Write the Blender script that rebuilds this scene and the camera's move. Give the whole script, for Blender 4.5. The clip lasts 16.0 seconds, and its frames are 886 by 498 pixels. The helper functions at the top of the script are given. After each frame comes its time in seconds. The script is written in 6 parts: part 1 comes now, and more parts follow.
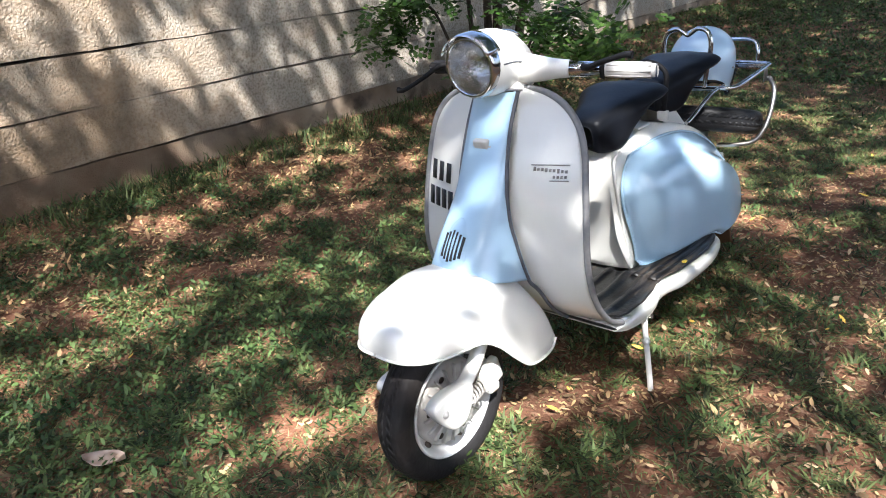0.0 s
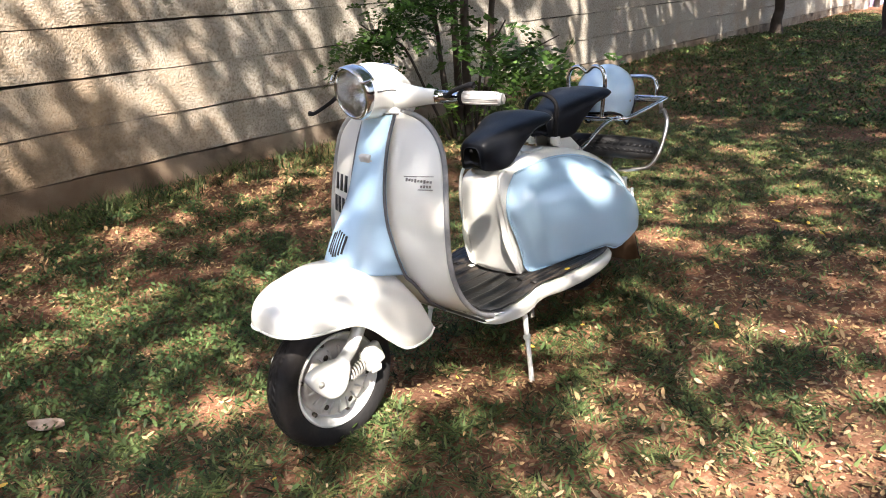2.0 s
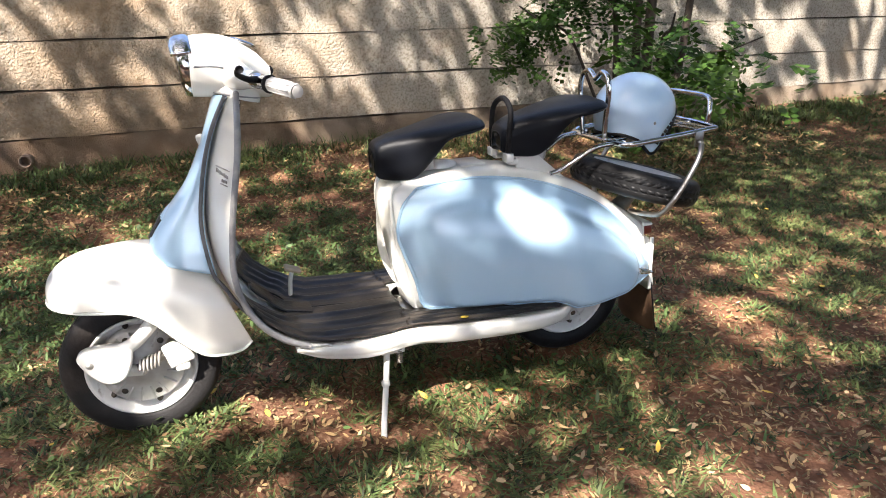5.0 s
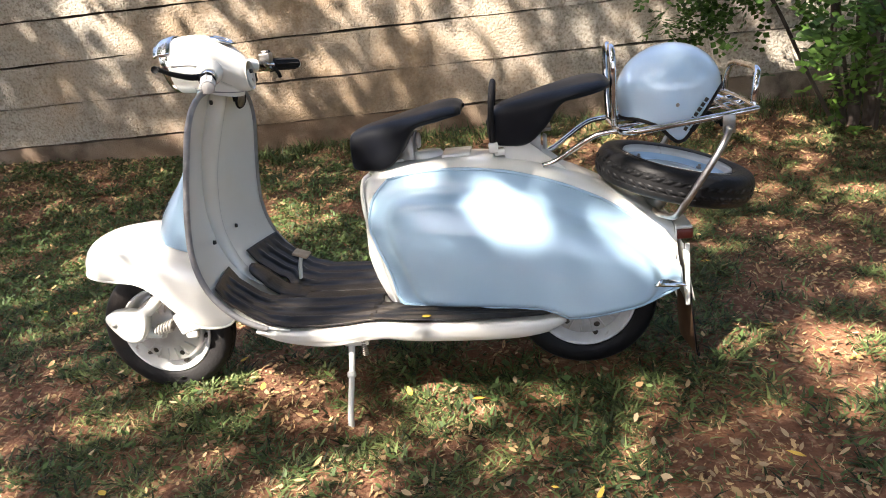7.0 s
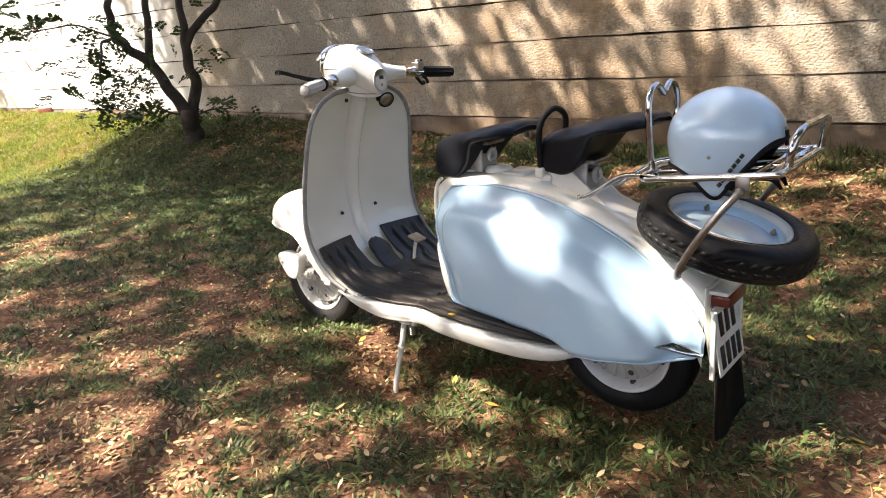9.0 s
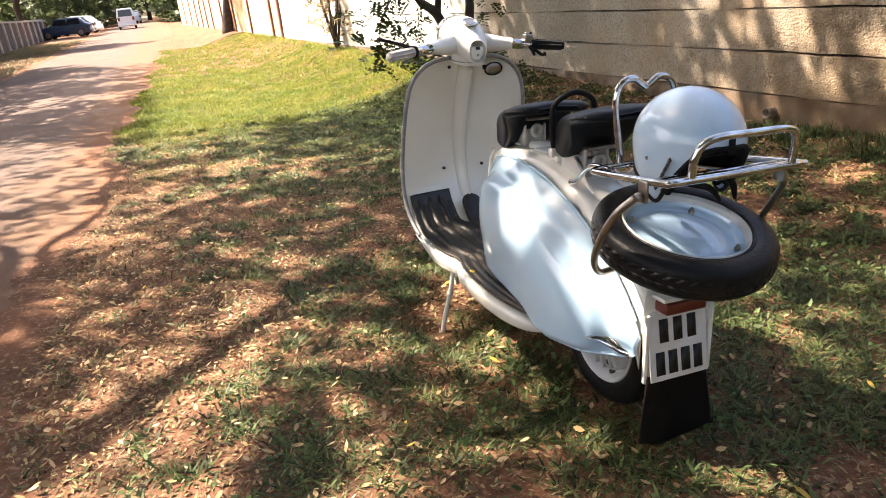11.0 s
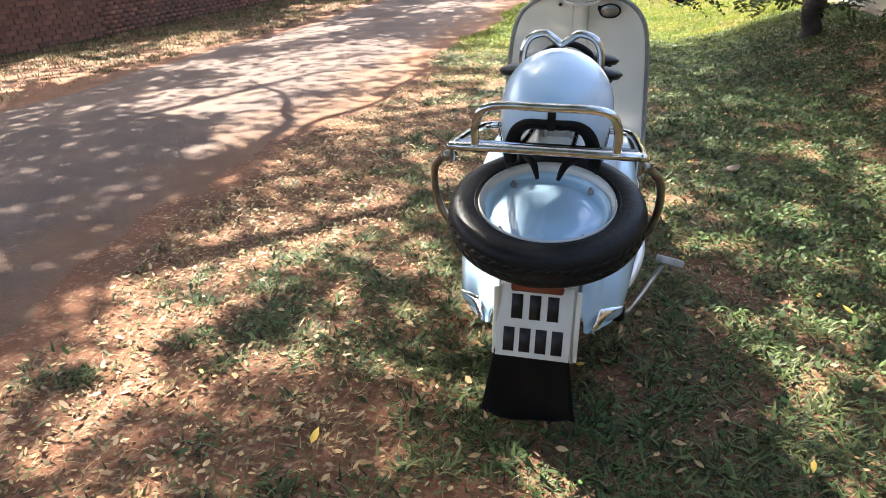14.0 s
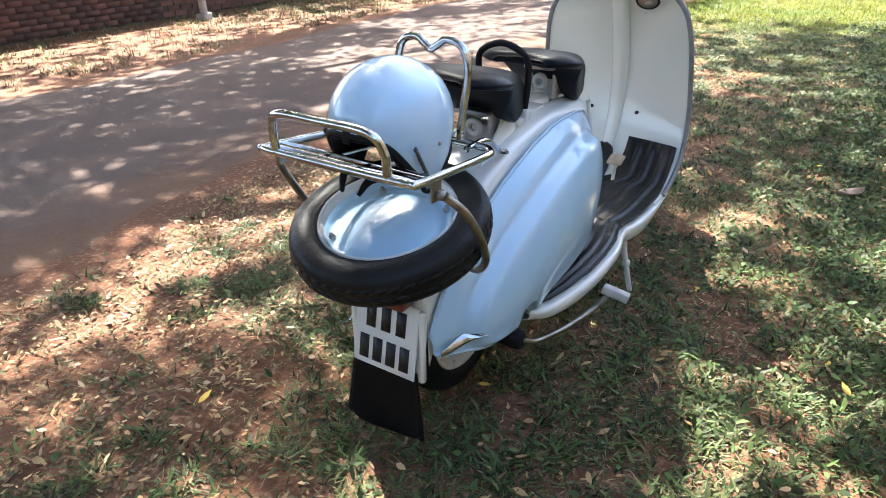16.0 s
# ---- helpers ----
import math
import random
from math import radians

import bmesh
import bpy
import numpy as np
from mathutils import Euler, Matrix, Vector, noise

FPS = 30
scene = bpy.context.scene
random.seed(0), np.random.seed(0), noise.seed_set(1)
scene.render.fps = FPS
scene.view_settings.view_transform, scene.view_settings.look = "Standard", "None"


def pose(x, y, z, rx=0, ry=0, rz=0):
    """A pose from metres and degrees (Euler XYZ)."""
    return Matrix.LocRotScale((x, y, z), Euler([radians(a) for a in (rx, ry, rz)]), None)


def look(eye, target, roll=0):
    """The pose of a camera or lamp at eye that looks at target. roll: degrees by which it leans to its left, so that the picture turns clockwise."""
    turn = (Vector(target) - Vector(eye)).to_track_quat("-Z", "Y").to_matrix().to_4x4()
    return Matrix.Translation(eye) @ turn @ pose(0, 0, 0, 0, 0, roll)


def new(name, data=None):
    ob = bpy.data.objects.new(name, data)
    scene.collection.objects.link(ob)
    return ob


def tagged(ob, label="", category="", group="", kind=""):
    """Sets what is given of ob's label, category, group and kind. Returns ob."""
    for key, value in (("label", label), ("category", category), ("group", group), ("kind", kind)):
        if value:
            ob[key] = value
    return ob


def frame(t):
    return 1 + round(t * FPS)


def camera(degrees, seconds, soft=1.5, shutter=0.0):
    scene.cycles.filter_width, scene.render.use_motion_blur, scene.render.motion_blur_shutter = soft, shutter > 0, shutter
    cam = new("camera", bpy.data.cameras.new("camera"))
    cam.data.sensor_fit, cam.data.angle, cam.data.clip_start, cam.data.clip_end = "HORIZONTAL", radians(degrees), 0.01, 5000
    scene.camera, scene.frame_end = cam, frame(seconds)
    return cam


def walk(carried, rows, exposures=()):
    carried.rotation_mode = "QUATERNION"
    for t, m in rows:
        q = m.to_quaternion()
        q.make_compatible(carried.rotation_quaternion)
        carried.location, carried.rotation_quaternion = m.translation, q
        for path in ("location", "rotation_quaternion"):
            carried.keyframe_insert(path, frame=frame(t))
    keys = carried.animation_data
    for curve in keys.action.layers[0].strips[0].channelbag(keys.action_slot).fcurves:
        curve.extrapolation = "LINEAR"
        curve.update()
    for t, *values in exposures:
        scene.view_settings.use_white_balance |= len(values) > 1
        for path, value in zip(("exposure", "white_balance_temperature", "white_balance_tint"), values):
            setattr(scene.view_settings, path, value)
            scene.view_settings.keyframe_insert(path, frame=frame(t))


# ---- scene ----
# x runs ahead along the scooter, y to its left (the road), z up; the wall stands on its right
cam = camera(65.3, 16.0, soft=1.0)
METRES, EYE = 7.0176, 1.2
ROWS = [
    (0.0, 0.0, 0.0, 0.0, -1.6, -25.23, 3.41),
    (0.5, 0.0092, -0.0259, 0.0007, -0.68, -22.16, 1.58),
    (1.0, 0.0242, -0.0394, 0.0016, -2.14, -22.42, 2.45),
    (1.5, 0.0369, -0.0453, 0.0032, -1.52, -21.37, 2.95),
    (2.0, 0.0537, -0.0462, 0.0023, 0.18, -22.38, 2.8),
    (2.5, 0.0716, -0.0407, 0.0023, 3.26, -23.64, 4.16),
    (3.0, 0.095, -0.0147, -0.0004, 6.11, -25.08, 3.99),
    (3.5, 0.1211, 0.0042, -0.0004, 9.45, -26.94, 4.39),
    (4.0, 0.1632, 0.0114, 0.0008, 20.29, -25.56, 3.61),
    (4.5, 0.1948, 0.0244, -0.003, 25.38, -22.29, 3.0),
    (4.7, 0.2059, 0.0358, -0.0069, 26.0, -22.63, 1.43),
    (6.8, 0.3054, 0.1402, -0.0151, 49.03, -22.53, 6.34),
    (7.0, 0.3134, 0.1507, -0.0177, 52.16, -22.88, 7.28),
    (7.5, 0.3435, 0.179, -0.0153, 63.82, -20.71, 6.3),
    (8.0, 0.3571, 0.209, -0.0197, 69.28, -21.0, 5.61),
    (8.5, 0.3632, 0.2443, -0.0216, 76.22, -22.35, 5.05),
    (9.0, 0.381, 0.2766, -0.02, 86.84, -19.59, 6.98),
    (9.2, 0.388, 0.292, -0.0176, 90.3, -19.79, 6.42),
    (11.3, 0.3733, 0.4258, -0.0242, 118.08, -19.94, 5.02),
    (11.5, 0.364, 0.4357, -0.0282, 118.96, -19.98, 3.12),
    (12.0, 0.3471, 0.4587, -0.027, 122.64, -20.35, 5.48),
    (12.5, 0.3374, 0.4908, -0.0261, 130.92, -18.57, 5.27),
    (13.0, 0.3242, 0.5156, -0.0276, 136.62, -19.76, 5.8),
    (13.5, 0.2995, 0.528, -0.0318, 143.06, -21.91, 2.81),
    (14.0, 0.2797, 0.5435, -0.0312, 149.52, -23.06, 3.61),
    (14.5, 0.2563, 0.5664, -0.0284, 154.01, -21.63, -0.2),
    (15.0, 0.2291, 0.5731, -0.0288, 156.82, -22.37, -0.37),
    (15.5, 0.1954, 0.5713, -0.0279, 162.07, -24.0, 1.02),
    (16.0, 0.165, 0.5741, -0.0273, 169.84, -24.97, 3.32),
]
TURNED = pose(0, 0, 0, 0, 0.92, 0) @ pose(0, 0, 0, 0, 0, 133.3) @ pose(-0.4156, -1.9548, EYE + 0.14)
EXPOSURES = [(0.0, 1.97, 5800, 12), (2.5, 2.13, 6500, 14), (4.5, 2.17, 6300, 14), (7.0, 2.32, 6600, 14), (8.5, 2.33, 6800, 15), (9.2, 2.20, 7000, 16), (11.5, 2.40, 7300, 16), (13.5, 2.60, 6500, 11), (16.0, 2.88, 6100, 9)]
walk(cam, [(t, TURNED @ pose(METRES * x, METRES * y, METRES * z, 90 + pitch, roll, yaw)) for t, x, y, z, yaw, pitch, roll in ROWS], EXPOSURES)

# ---- light ----
SUN = Vector((0.42, 0.45, 0.79)).normalized()
world = bpy.data.worlds.new("sky")
scene.world = world
world.use_nodes = True
wn = world.node_tree.nodes
sky = wn.new("ShaderNodeTexSky")
sky.sky_type, sky.sun_disc = "NISHITA", False
sky.dust_density = 4.0
sky.sun_elevation = math.asin(SUN.z)
sky.sun_rotation = math.atan2(SUN.x, SUN.y)
world.node_tree.links.new(sky.outputs[0], wn["Background"].inputs[0])
wn["Background"].inputs[1].default_value = 0.106
sun_data = bpy.data.lights.new("sun", "SUN")
sun_data.energy, sun_data.angle, sun_data.color = 5.0, radians(0.55), (1.0, 0.93, 0.82)
sun = new("sun", sun_data)
sun.matrix_world = look(SUN * 30, (0, 0, 0))

# ---- materials ----
def material(name, base, rough=0.5, metal=0.0, second=None, scale=8.0, amount=0.5, bump=0.0, bump_scale=60.0, coat=0.0, detail=6.0, sharp=0.35, vary=0.0, island=False, extra=None, spec=0.5, deep=0.01, gloss=1.5):
    """A surface of two colours mixed by noise, with grain, relief and, for loose pieces, a shade of their own."""
    m = bpy.data.materials.new(name)
    m.use_nodes = True
    nt = m.node_tree
    n, ln = nt.nodes, nt.links
    bs = n["Principled BSDF"]
    bs.inputs["Roughness"].default_value, bs.inputs["Metallic"].default_value = rough, metal
    bs.inputs["Coat Weight"].default_value, bs.inputs["Coat Roughness"].default_value = coat, 0.02
    bs.inputs["Specular IOR Level"].default_value = spec
    bs.inputs["Coat IOR"].default_value = gloss
    bs.inputs["Base Color"].default_value = (*base, 1)
    co = n.new("ShaderNodeTexCoord")
    out = None
    if second:
        nz = n.new("ShaderNodeTexNoise")
        nz.inputs["Scale"].default_value, nz.inputs["Detail"].default_value = scale, detail
        ln.new(co.outputs["Object"], nz.inputs["Vector"])
        rp = n.new("ShaderNodeMapRange")
        rp.inputs["From Min"].default_value, rp.inputs["From Max"].default_value = amount - sharp / 2, amount + sharp / 2
        ln.new(nz.outputs["Fac"], rp.inputs["Value"])
        mx = n.new("ShaderNodeMixRGB")
        mx.inputs[1].default_value, mx.inputs[2].default_value = (*second, 1), (*base, 1)
        ln.new(rp.outputs[0], mx.inputs[0])
        out = mx.outputs[0]
    if extra:
        colour, s2, a2, sh2 = extra
        nz = n.new("ShaderNodeTexNoise")
        nz.inputs["Scale"].default_value, nz.inputs["Detail"].default_value = s2, 8
        ln.new(co.outputs["Object"], nz.inputs["Vector"])
        rp = n.new("ShaderNodeMapRange")
        rp.inputs["From Min"].default_value, rp.inputs["From Max"].default_value = a2 - sh2 / 2, a2 + sh2 / 2
        ln.new(nz.outputs["Fac"], rp.inputs["Value"])
        mx = n.new("ShaderNodeMixRGB")
        mx.inputs[2].default_value = (*colour, 1)
        if out:
            ln.new(out, mx.inputs[1])
        else:
            mx.inputs[1].default_value = (*base, 1)
        ln.new(rp.outputs[0], mx.inputs[0])
        out = mx.outputs[0]
    if vary:
        src = n.new("ShaderNodeNewGeometry").outputs["Random Per Island"] if island else n.new("ShaderNodeObjectInfo").outputs["Random"]
        rp = n.new("ShaderNodeMapRange")
        rp.inputs["To Min"].default_value, rp.inputs["To Max"].default_value = 1 - vary, 1 + vary
        ln.new(src, rp.inputs["Value"])
        hs = n.new("ShaderNodeHueSaturation")
        ln.new(rp.outputs[0], hs.inputs["Value"])
        if out:
            ln.new(out, hs.inputs["Color"])
        else:
            hs.inputs["Color"].default_value = (*base, 1)
        out = hs.outputs[0]
    if out:
        ln.new(out, bs.inputs["Base Color"])
    if bump:
        nz = n.new("ShaderNodeTexNoise")
        nz.inputs["Scale"].default_value, nz.inputs["Detail"].default_value = bump_scale, 5
        ln.new(co.outputs["Object"], nz.inputs["Vector"])
        bp = n.new("ShaderNodeBump")
        bp.inputs["Strength"].default_value, bp.inputs["Distance"].default_value = bump, deep
        ln.new(nz.outputs["Fac"], bp.inputs["Height"])
        ln.new(bp.outputs[0], bs.inputs["Normal"])
    return m


def leafy(name, base, second, vary=0.35, thin=0.35, scale=1.5):
    """Leaves: two greens mixed by noise, each leaf a shade of its own, with light coming through."""
    m = material(name, base, 0.55, second=second, scale=scale, vary=vary, island=True, spec=0.22)
    n, ln = m.node_tree.nodes, m.node_tree.links
    bs = n["Principled BSDF"]
    tr = n.new("ShaderNodeBsdfTranslucent")
    ln.new(bs.inputs["Base Color"].links[0].from_socket, tr.inputs["Color"])
    mx = n.new("ShaderNodeMixShader")
    mx.inputs[0].default_value = thin
    ln.new(bs.outputs[0], mx.inputs[1])
    ln.new(tr.outputs[0], mx.inputs[2])
    ln.new(mx.outputs[0], n["Material Output"].inputs[0])
    return m


CREAM = material("cream_paint", (0.84, 0.835, 0.78), 0.28, second=(0.79, 0.775, 0.70), scale=5, coat=0.8, bump=0.02, bump_scale=25, extra=((0.55, 0.50, 0.42), 30, 0.78, 0.12), gloss=1.7)
BLUE = material("pale_blue_paint", (0.445, 0.64, 0.80), 0.35, second=(0.415, 0.61, 0.77), scale=4, coat=1.0, spec=0.25, gloss=1.75)
HELMET_BLUE = material("helmet_blue", (0.455, 0.655, 0.85), 0.35, second=(0.52, 0.69, 0.85), scale=14, sharp=0.2, amount=0.55, coat=1.0, spec=0.25, gloss=1.65)
TRIM_GREY = material("grey_beading", (0.22, 0.22, 0.23), 0.5, metal=0.3, second=(0.32, 0.31, 0.30), scale=40)
BLACK_RUBBER = material("black_rubber", (0.009, 0.009, 0.010), 0.6, second=(0.018, 0.017, 0.017), scale=14, bump=0.15, bump_scale=120, spec=0.09)
MAT_RUBBER = material("dusty_mat_rubber", (0.007, 0.007, 0.008), 0.36, second=(0.014, 0.013, 0.012), scale=9, bump=0.12, bump_scale=90, spec=0.42)
VINYL = material("black_vinyl", (0.006, 0.007, 0.010), 0.40, second=(0.009, 0.010, 0.012), scale=20, bump=0.06, bump_scale=160, spec=0.12)
TYRE = material("tyre_rubber", (0.009, 0.009, 0.010), 0.42, second=(0.018, 0.018, 0.018), scale=7, bump=0.18, bump_scale=70, spec=0.16)
DUSTY_TYRE = material("dusty_tyre_rubber", (0.018, 0.017, 0.017), 0.6, second=(0.055, 0.044, 0.036), scale=6, amount=0.40, sharp=0.3, bump=0.25, bump_scale=70, spec=0.2)
CHROME = material("chrome", (0.74, 0.74, 0.74), 0.10, 1.0, second=(0.5, 0.48, 0.46), scale=30, sharp=0.2)
ALLOY = material("dull_alloy", (0.62, 0.61, 0.58), 0.5, 0.3, second=(0.46, 0.43, 0.39), scale=18, bump=0.1)
DARK_STEEL = material("dark_steel", (0.06, 0.055, 0.05), 0.5, 0.8, second=(0.11, 0.09, 0.07), scale=30)
TRIM_DARK = material("dark_beading", (0.07, 0.075, 0.085), 0.5, second=(0.12, 0.12, 0.13), scale=40)
STEEL = material("worn_steel", (0.42, 0.41, 0.39), 0.35, 1.0, second=(0.25, 0.22, 0.19), scale=25)
WHITE_RIM = material("white_rim_paint", (0.78, 0.78, 0.76), 0.4, second=(0.66, 0.64, 0.60), scale=12, extra=((0.30, 0.24, 0.19), 25, 0.70, 0.12))
WHITE_PLATE = material("white_plate", (0.80, 0.79, 0.76), 0.5, second=(0.70, 0.68, 0.62), scale=9)
BLACK_PAINT = material("black_lettering", (0.012, 0.012, 0.013), 0.5)
RED_LENS = material("red_lens", (0.15, 0.022, 0.012), 0.3, coat=0.3)
GREY_GRIP = material("grey_grip", (0.52, 0.51, 0.49), 0.6, second=(0.38, 0.36, 0.34), scale=35)
TAN_PAD = material("worn_tan_pad", (0.46, 0.36, 0.25), 0.7, second=(0.34, 0.26, 0.18), scale=40, bump=0.2)
FLAP = material("black_flap_rubber", (0.004, 0.004, 0.005), 0.45, second=(0.010, 0.009, 0.009), scale=9, bump=0.1, bump_scale=60, spec=0.12)
FLAP_DUST = material("dusty_flap_rubber", (0.15, 0.085, 0.048), 0.85, second=(0.07, 0.042, 0.026), scale=7, bump=0.1, spec=0.2)
PADDING = material("dark_padding", (0.008, 0.008, 0.010), 0.9, second=(0.014, 0.014, 0.016), scale=30, spec=0.1)
REFLECTOR = material("lamp_reflector", (0.75, 0.75, 0.73), 0.10, 1.0, bump=0.5, bump_scale=60)
YELLOW = material("yellow_mark", (0.75, 0.50, 0.05), 0.5)


def scuffed(m, colour, along):
    """Dust rubbed into long streaks in the direction of tread."""
    n, ln = m.node_tree.nodes, m.node_tree.links
    co, mp = n.new("ShaderNodeTexCoord"), n.new("ShaderNodeMapping")
    ln.new(co.outputs["Object"], mp.inputs["Vector"])
    mp.inputs["Scale"].default_value = along
    nz = n.new("ShaderNodeTexNoise")
    nz.inputs["Scale"].default_value, nz.inputs["Detail"].default_value = 1.0, 5
    ln.new(mp.outputs[0], nz.inputs["Vector"])
    cut = n.new("ShaderNodeMapRange")
    cut.inputs["From Min"].default_value, cut.inputs["From Max"].default_value = 0.50, 0.72
    cut.inputs["To Max"].default_value = 0.85
    ln.new(nz.outputs["Fac"], cut.inputs["Value"])
    mx = n.new("ShaderNodeMixRGB")
    bs = n["Principled BSDF"]
    ln.new(bs.inputs["Base Color"].links[0].from_socket, mx.inputs[1])
    mx.inputs[2].default_value = (*colour, 1)
    ln.new(cut.outputs[0], mx.inputs[0])
    ln.new(mx.outputs[0], bs.inputs["Base Color"])
    rough = n.new("ShaderNodeMapRange")
    rough.inputs["To Min"].default_value, rough.inputs["To Max"].default_value = 0.30, 0.75
    ln.new(cut.outputs[0], rough.inputs["Value"])
    ln.new(rough.outputs[0], bs.inputs["Roughness"])


scuffed(MAT_RUBBER, (0.070, 0.055, 0.040), (5, 75, 12))
LENS = bpy.data.materials.new("lamp_glass")
LENS.use_nodes = True
LENS.node_tree.nodes["Principled BSDF"].inputs["Transmission Weight"].default_value = 1.0
LENS.node_tree.nodes["Principled BSDF"].inputs["Roughness"].default_value = 0.03
LENS.node_tree.nodes["Principled BSDF"].inputs["IOR"].default_value = 1.45

WALL = material("cast_wall_panel", (0.475, 0.435, 0.365), 0.88, second=(0.36, 0.322, 0.262), scale=2.4, sharp=0.45, bump=1.0, bump_scale=75, extra=((0.24, 0.20, 0.15), 62, 0.56, 0.22), deep=0.014)
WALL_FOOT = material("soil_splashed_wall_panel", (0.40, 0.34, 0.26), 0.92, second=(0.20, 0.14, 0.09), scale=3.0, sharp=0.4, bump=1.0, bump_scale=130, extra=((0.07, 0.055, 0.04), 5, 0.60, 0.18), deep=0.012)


def rust_stain(m, x0, reach, low, colour, size=1.6, least=0.58, most=0.9):
    """A broad brown stain round x0, ragged, fading upwards over the height low."""
    n, ln = m.node_tree.nodes, m.node_tree.links
    co = n.new("ShaderNodeTexCoord")
    sep = n.new("ShaderNodeSeparateXYZ")
    ln.new(co.outputs["Object"], sep.inputs[0])
    side = n.new("ShaderNodeMath")
    side.operation = "SUBTRACT"
    ln.new(sep.outputs["X"], side.inputs[0])
    side.inputs[1].default_value = x0
    away = n.new("ShaderNodeMath")
    away.operation = "ABSOLUTE"
    ln.new(side.outputs[0], away.inputs[0])
    wide = n.new("ShaderNodeMapRange")
    wide.inputs["From Min"].default_value, wide.inputs["From Max"].default_value = reach, 0.0
    wide.inputs["To Max"].default_value = 0.38
    ln.new(away.outputs[0], wide.inputs["Value"])
    tall = n.new("ShaderNodeMapRange")
    tall.inputs["From Min"].default_value, tall.inputs["From Max"].default_value = low, 0.0
    tall.inputs["To Max"].default_value = 0.22
    ln.new(sep.outputs["Z"], tall.inputs["Value"])
    nz = n.new("ShaderNodeTexNoise")
    nz.inputs["Scale"].default_value, nz.inputs["Detail"].default_value = size, 9
    nz.inputs["Roughness"].default_value = 0.62
    ln.new(co.outputs["Object"], nz.inputs["Vector"])
    total = nz.outputs["Fac"]
    for add in (wide, tall):
        a = n.new("ShaderNodeMath")
        ln.new(total, a.inputs[0])
        ln.new(add.outputs[0], a.inputs[1])
        total = a.outputs[0]
    cut = n.new("ShaderNodeMapRange")
    cut.inputs["From Min"].default_value, cut.inputs["From Max"].default_value = least, least + 0.4
    cut.inputs["To Max"].default_value = most
    ln.new(total, cut.inputs["Value"])
    mx = n.new("ShaderNodeMixRGB")
    bs = n["Principled BSDF"]
    ln.new(bs.inputs["Base Color"].links[0].from_socket, mx.inputs[1])
    mx.inputs[2].default_value = (*colour, 1)
    ln.new(cut.outputs[0], mx.inputs[0])
    ln.new(mx.outputs[0], bs.inputs["Base Color"])


rust_stain(WALL, 0.9, 2.3, 1.25, (0.36, 0.235, 0.125), 1.6, 0.62, 0.8)
rust_stain(WALL, 0.9, 2.6, 1.0, (0.11, 0.075, 0.045), 9.0, 0.78, 0.75)


def pale_end(m, x0, colour):
    """The wall's colour turns paler round x0 and stays so beyond it."""
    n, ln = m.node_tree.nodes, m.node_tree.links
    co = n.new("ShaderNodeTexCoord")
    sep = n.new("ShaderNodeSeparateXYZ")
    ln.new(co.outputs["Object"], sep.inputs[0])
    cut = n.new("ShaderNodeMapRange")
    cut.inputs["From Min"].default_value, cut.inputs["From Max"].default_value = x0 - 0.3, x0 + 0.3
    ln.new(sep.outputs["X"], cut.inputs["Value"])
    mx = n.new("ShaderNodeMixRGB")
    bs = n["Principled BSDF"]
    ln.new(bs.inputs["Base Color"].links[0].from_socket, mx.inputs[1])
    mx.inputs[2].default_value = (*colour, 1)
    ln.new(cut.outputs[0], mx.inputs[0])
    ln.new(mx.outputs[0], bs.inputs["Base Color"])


pale_end(WALL, 6.0, (0.76, 0.74, 0.69))
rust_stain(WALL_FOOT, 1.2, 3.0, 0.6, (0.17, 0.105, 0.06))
JOINT = material("wall_joint", (0.05, 0.038, 0.028), 0.95)
RUSTY_PIPE = material("rusty_pipe", (0.16, 0.10, 0.065), 0.8, second=(0.30, 0.24, 0.19), scale=30, bump=0.3)
SOIL = material("red_soil", (0.20, 0.092, 0.050), 0.95, second=(0.105, 0.052, 0.031), scale=1.6, bump=1.0, bump_scale=55, extra=((0.27, 0.16, 0.10), 45, 0.60, 0.14), spec=0.2)
ASPHALT = material("dusty_asphalt", (0.108, 0.081, 0.070), 0.95, second=(0.138, 0.100, 0.083), scale=0.8, sharp=0.3, bump=0.6, bump_scale=60, extra=((0.175, 0.118, 0.09), 1.7, 0.62, 0.16), spec=0.15)
# soil drifted over the asphalt's near edge
_n, _l = ASPHALT.node_tree.nodes, ASPHALT.node_tree.links
_co = _n.new("ShaderNodeTexCoord")
_sep = _n.new("ShaderNodeSeparateXYZ")
_l.new(_co.outputs["Object"], _sep.inputs[0])
_edge = _n.new("ShaderNodeMapRange")
_edge.inputs["From Min"].default_value, _edge.inputs["From Max"].default_value = 3.0, 1.7
_l.new(_sep.outputs["Y"], _edge.inputs["Value"])
_nz = _n.new("ShaderNodeTexNoise")
_nz.inputs["Scale"].default_value, _nz.inputs["Detail"].default_value = 2.2, 8
_l.new(_co.outputs["Object"], _nz.inputs["Vector"])
_sum = _n.new("ShaderNodeMath")
_l.new(_edge.outputs[0], _sum.inputs[0])
_l.new(_nz.outputs["Fac"], _sum.inputs[1])
_cut = _n.new("ShaderNodeMapRange")
_cut.inputs["From Min"].default_value, _cut.inputs["From Max"].default_value = 0.85, 1.25
_l.new(_sum.outputs[0], _cut.inputs["Value"])
_mix = _n.new("ShaderNodeMixRGB")
_bs = _n["Principled BSDF"]
_l.new(_bs.inputs["Base Color"].links[0].from_socket, _mix.inputs[1])
_mix.inputs[2].default_value = (0.160, 0.096, 0.064, 1)
_l.new(_cut.outputs[0], _mix.inputs[0])
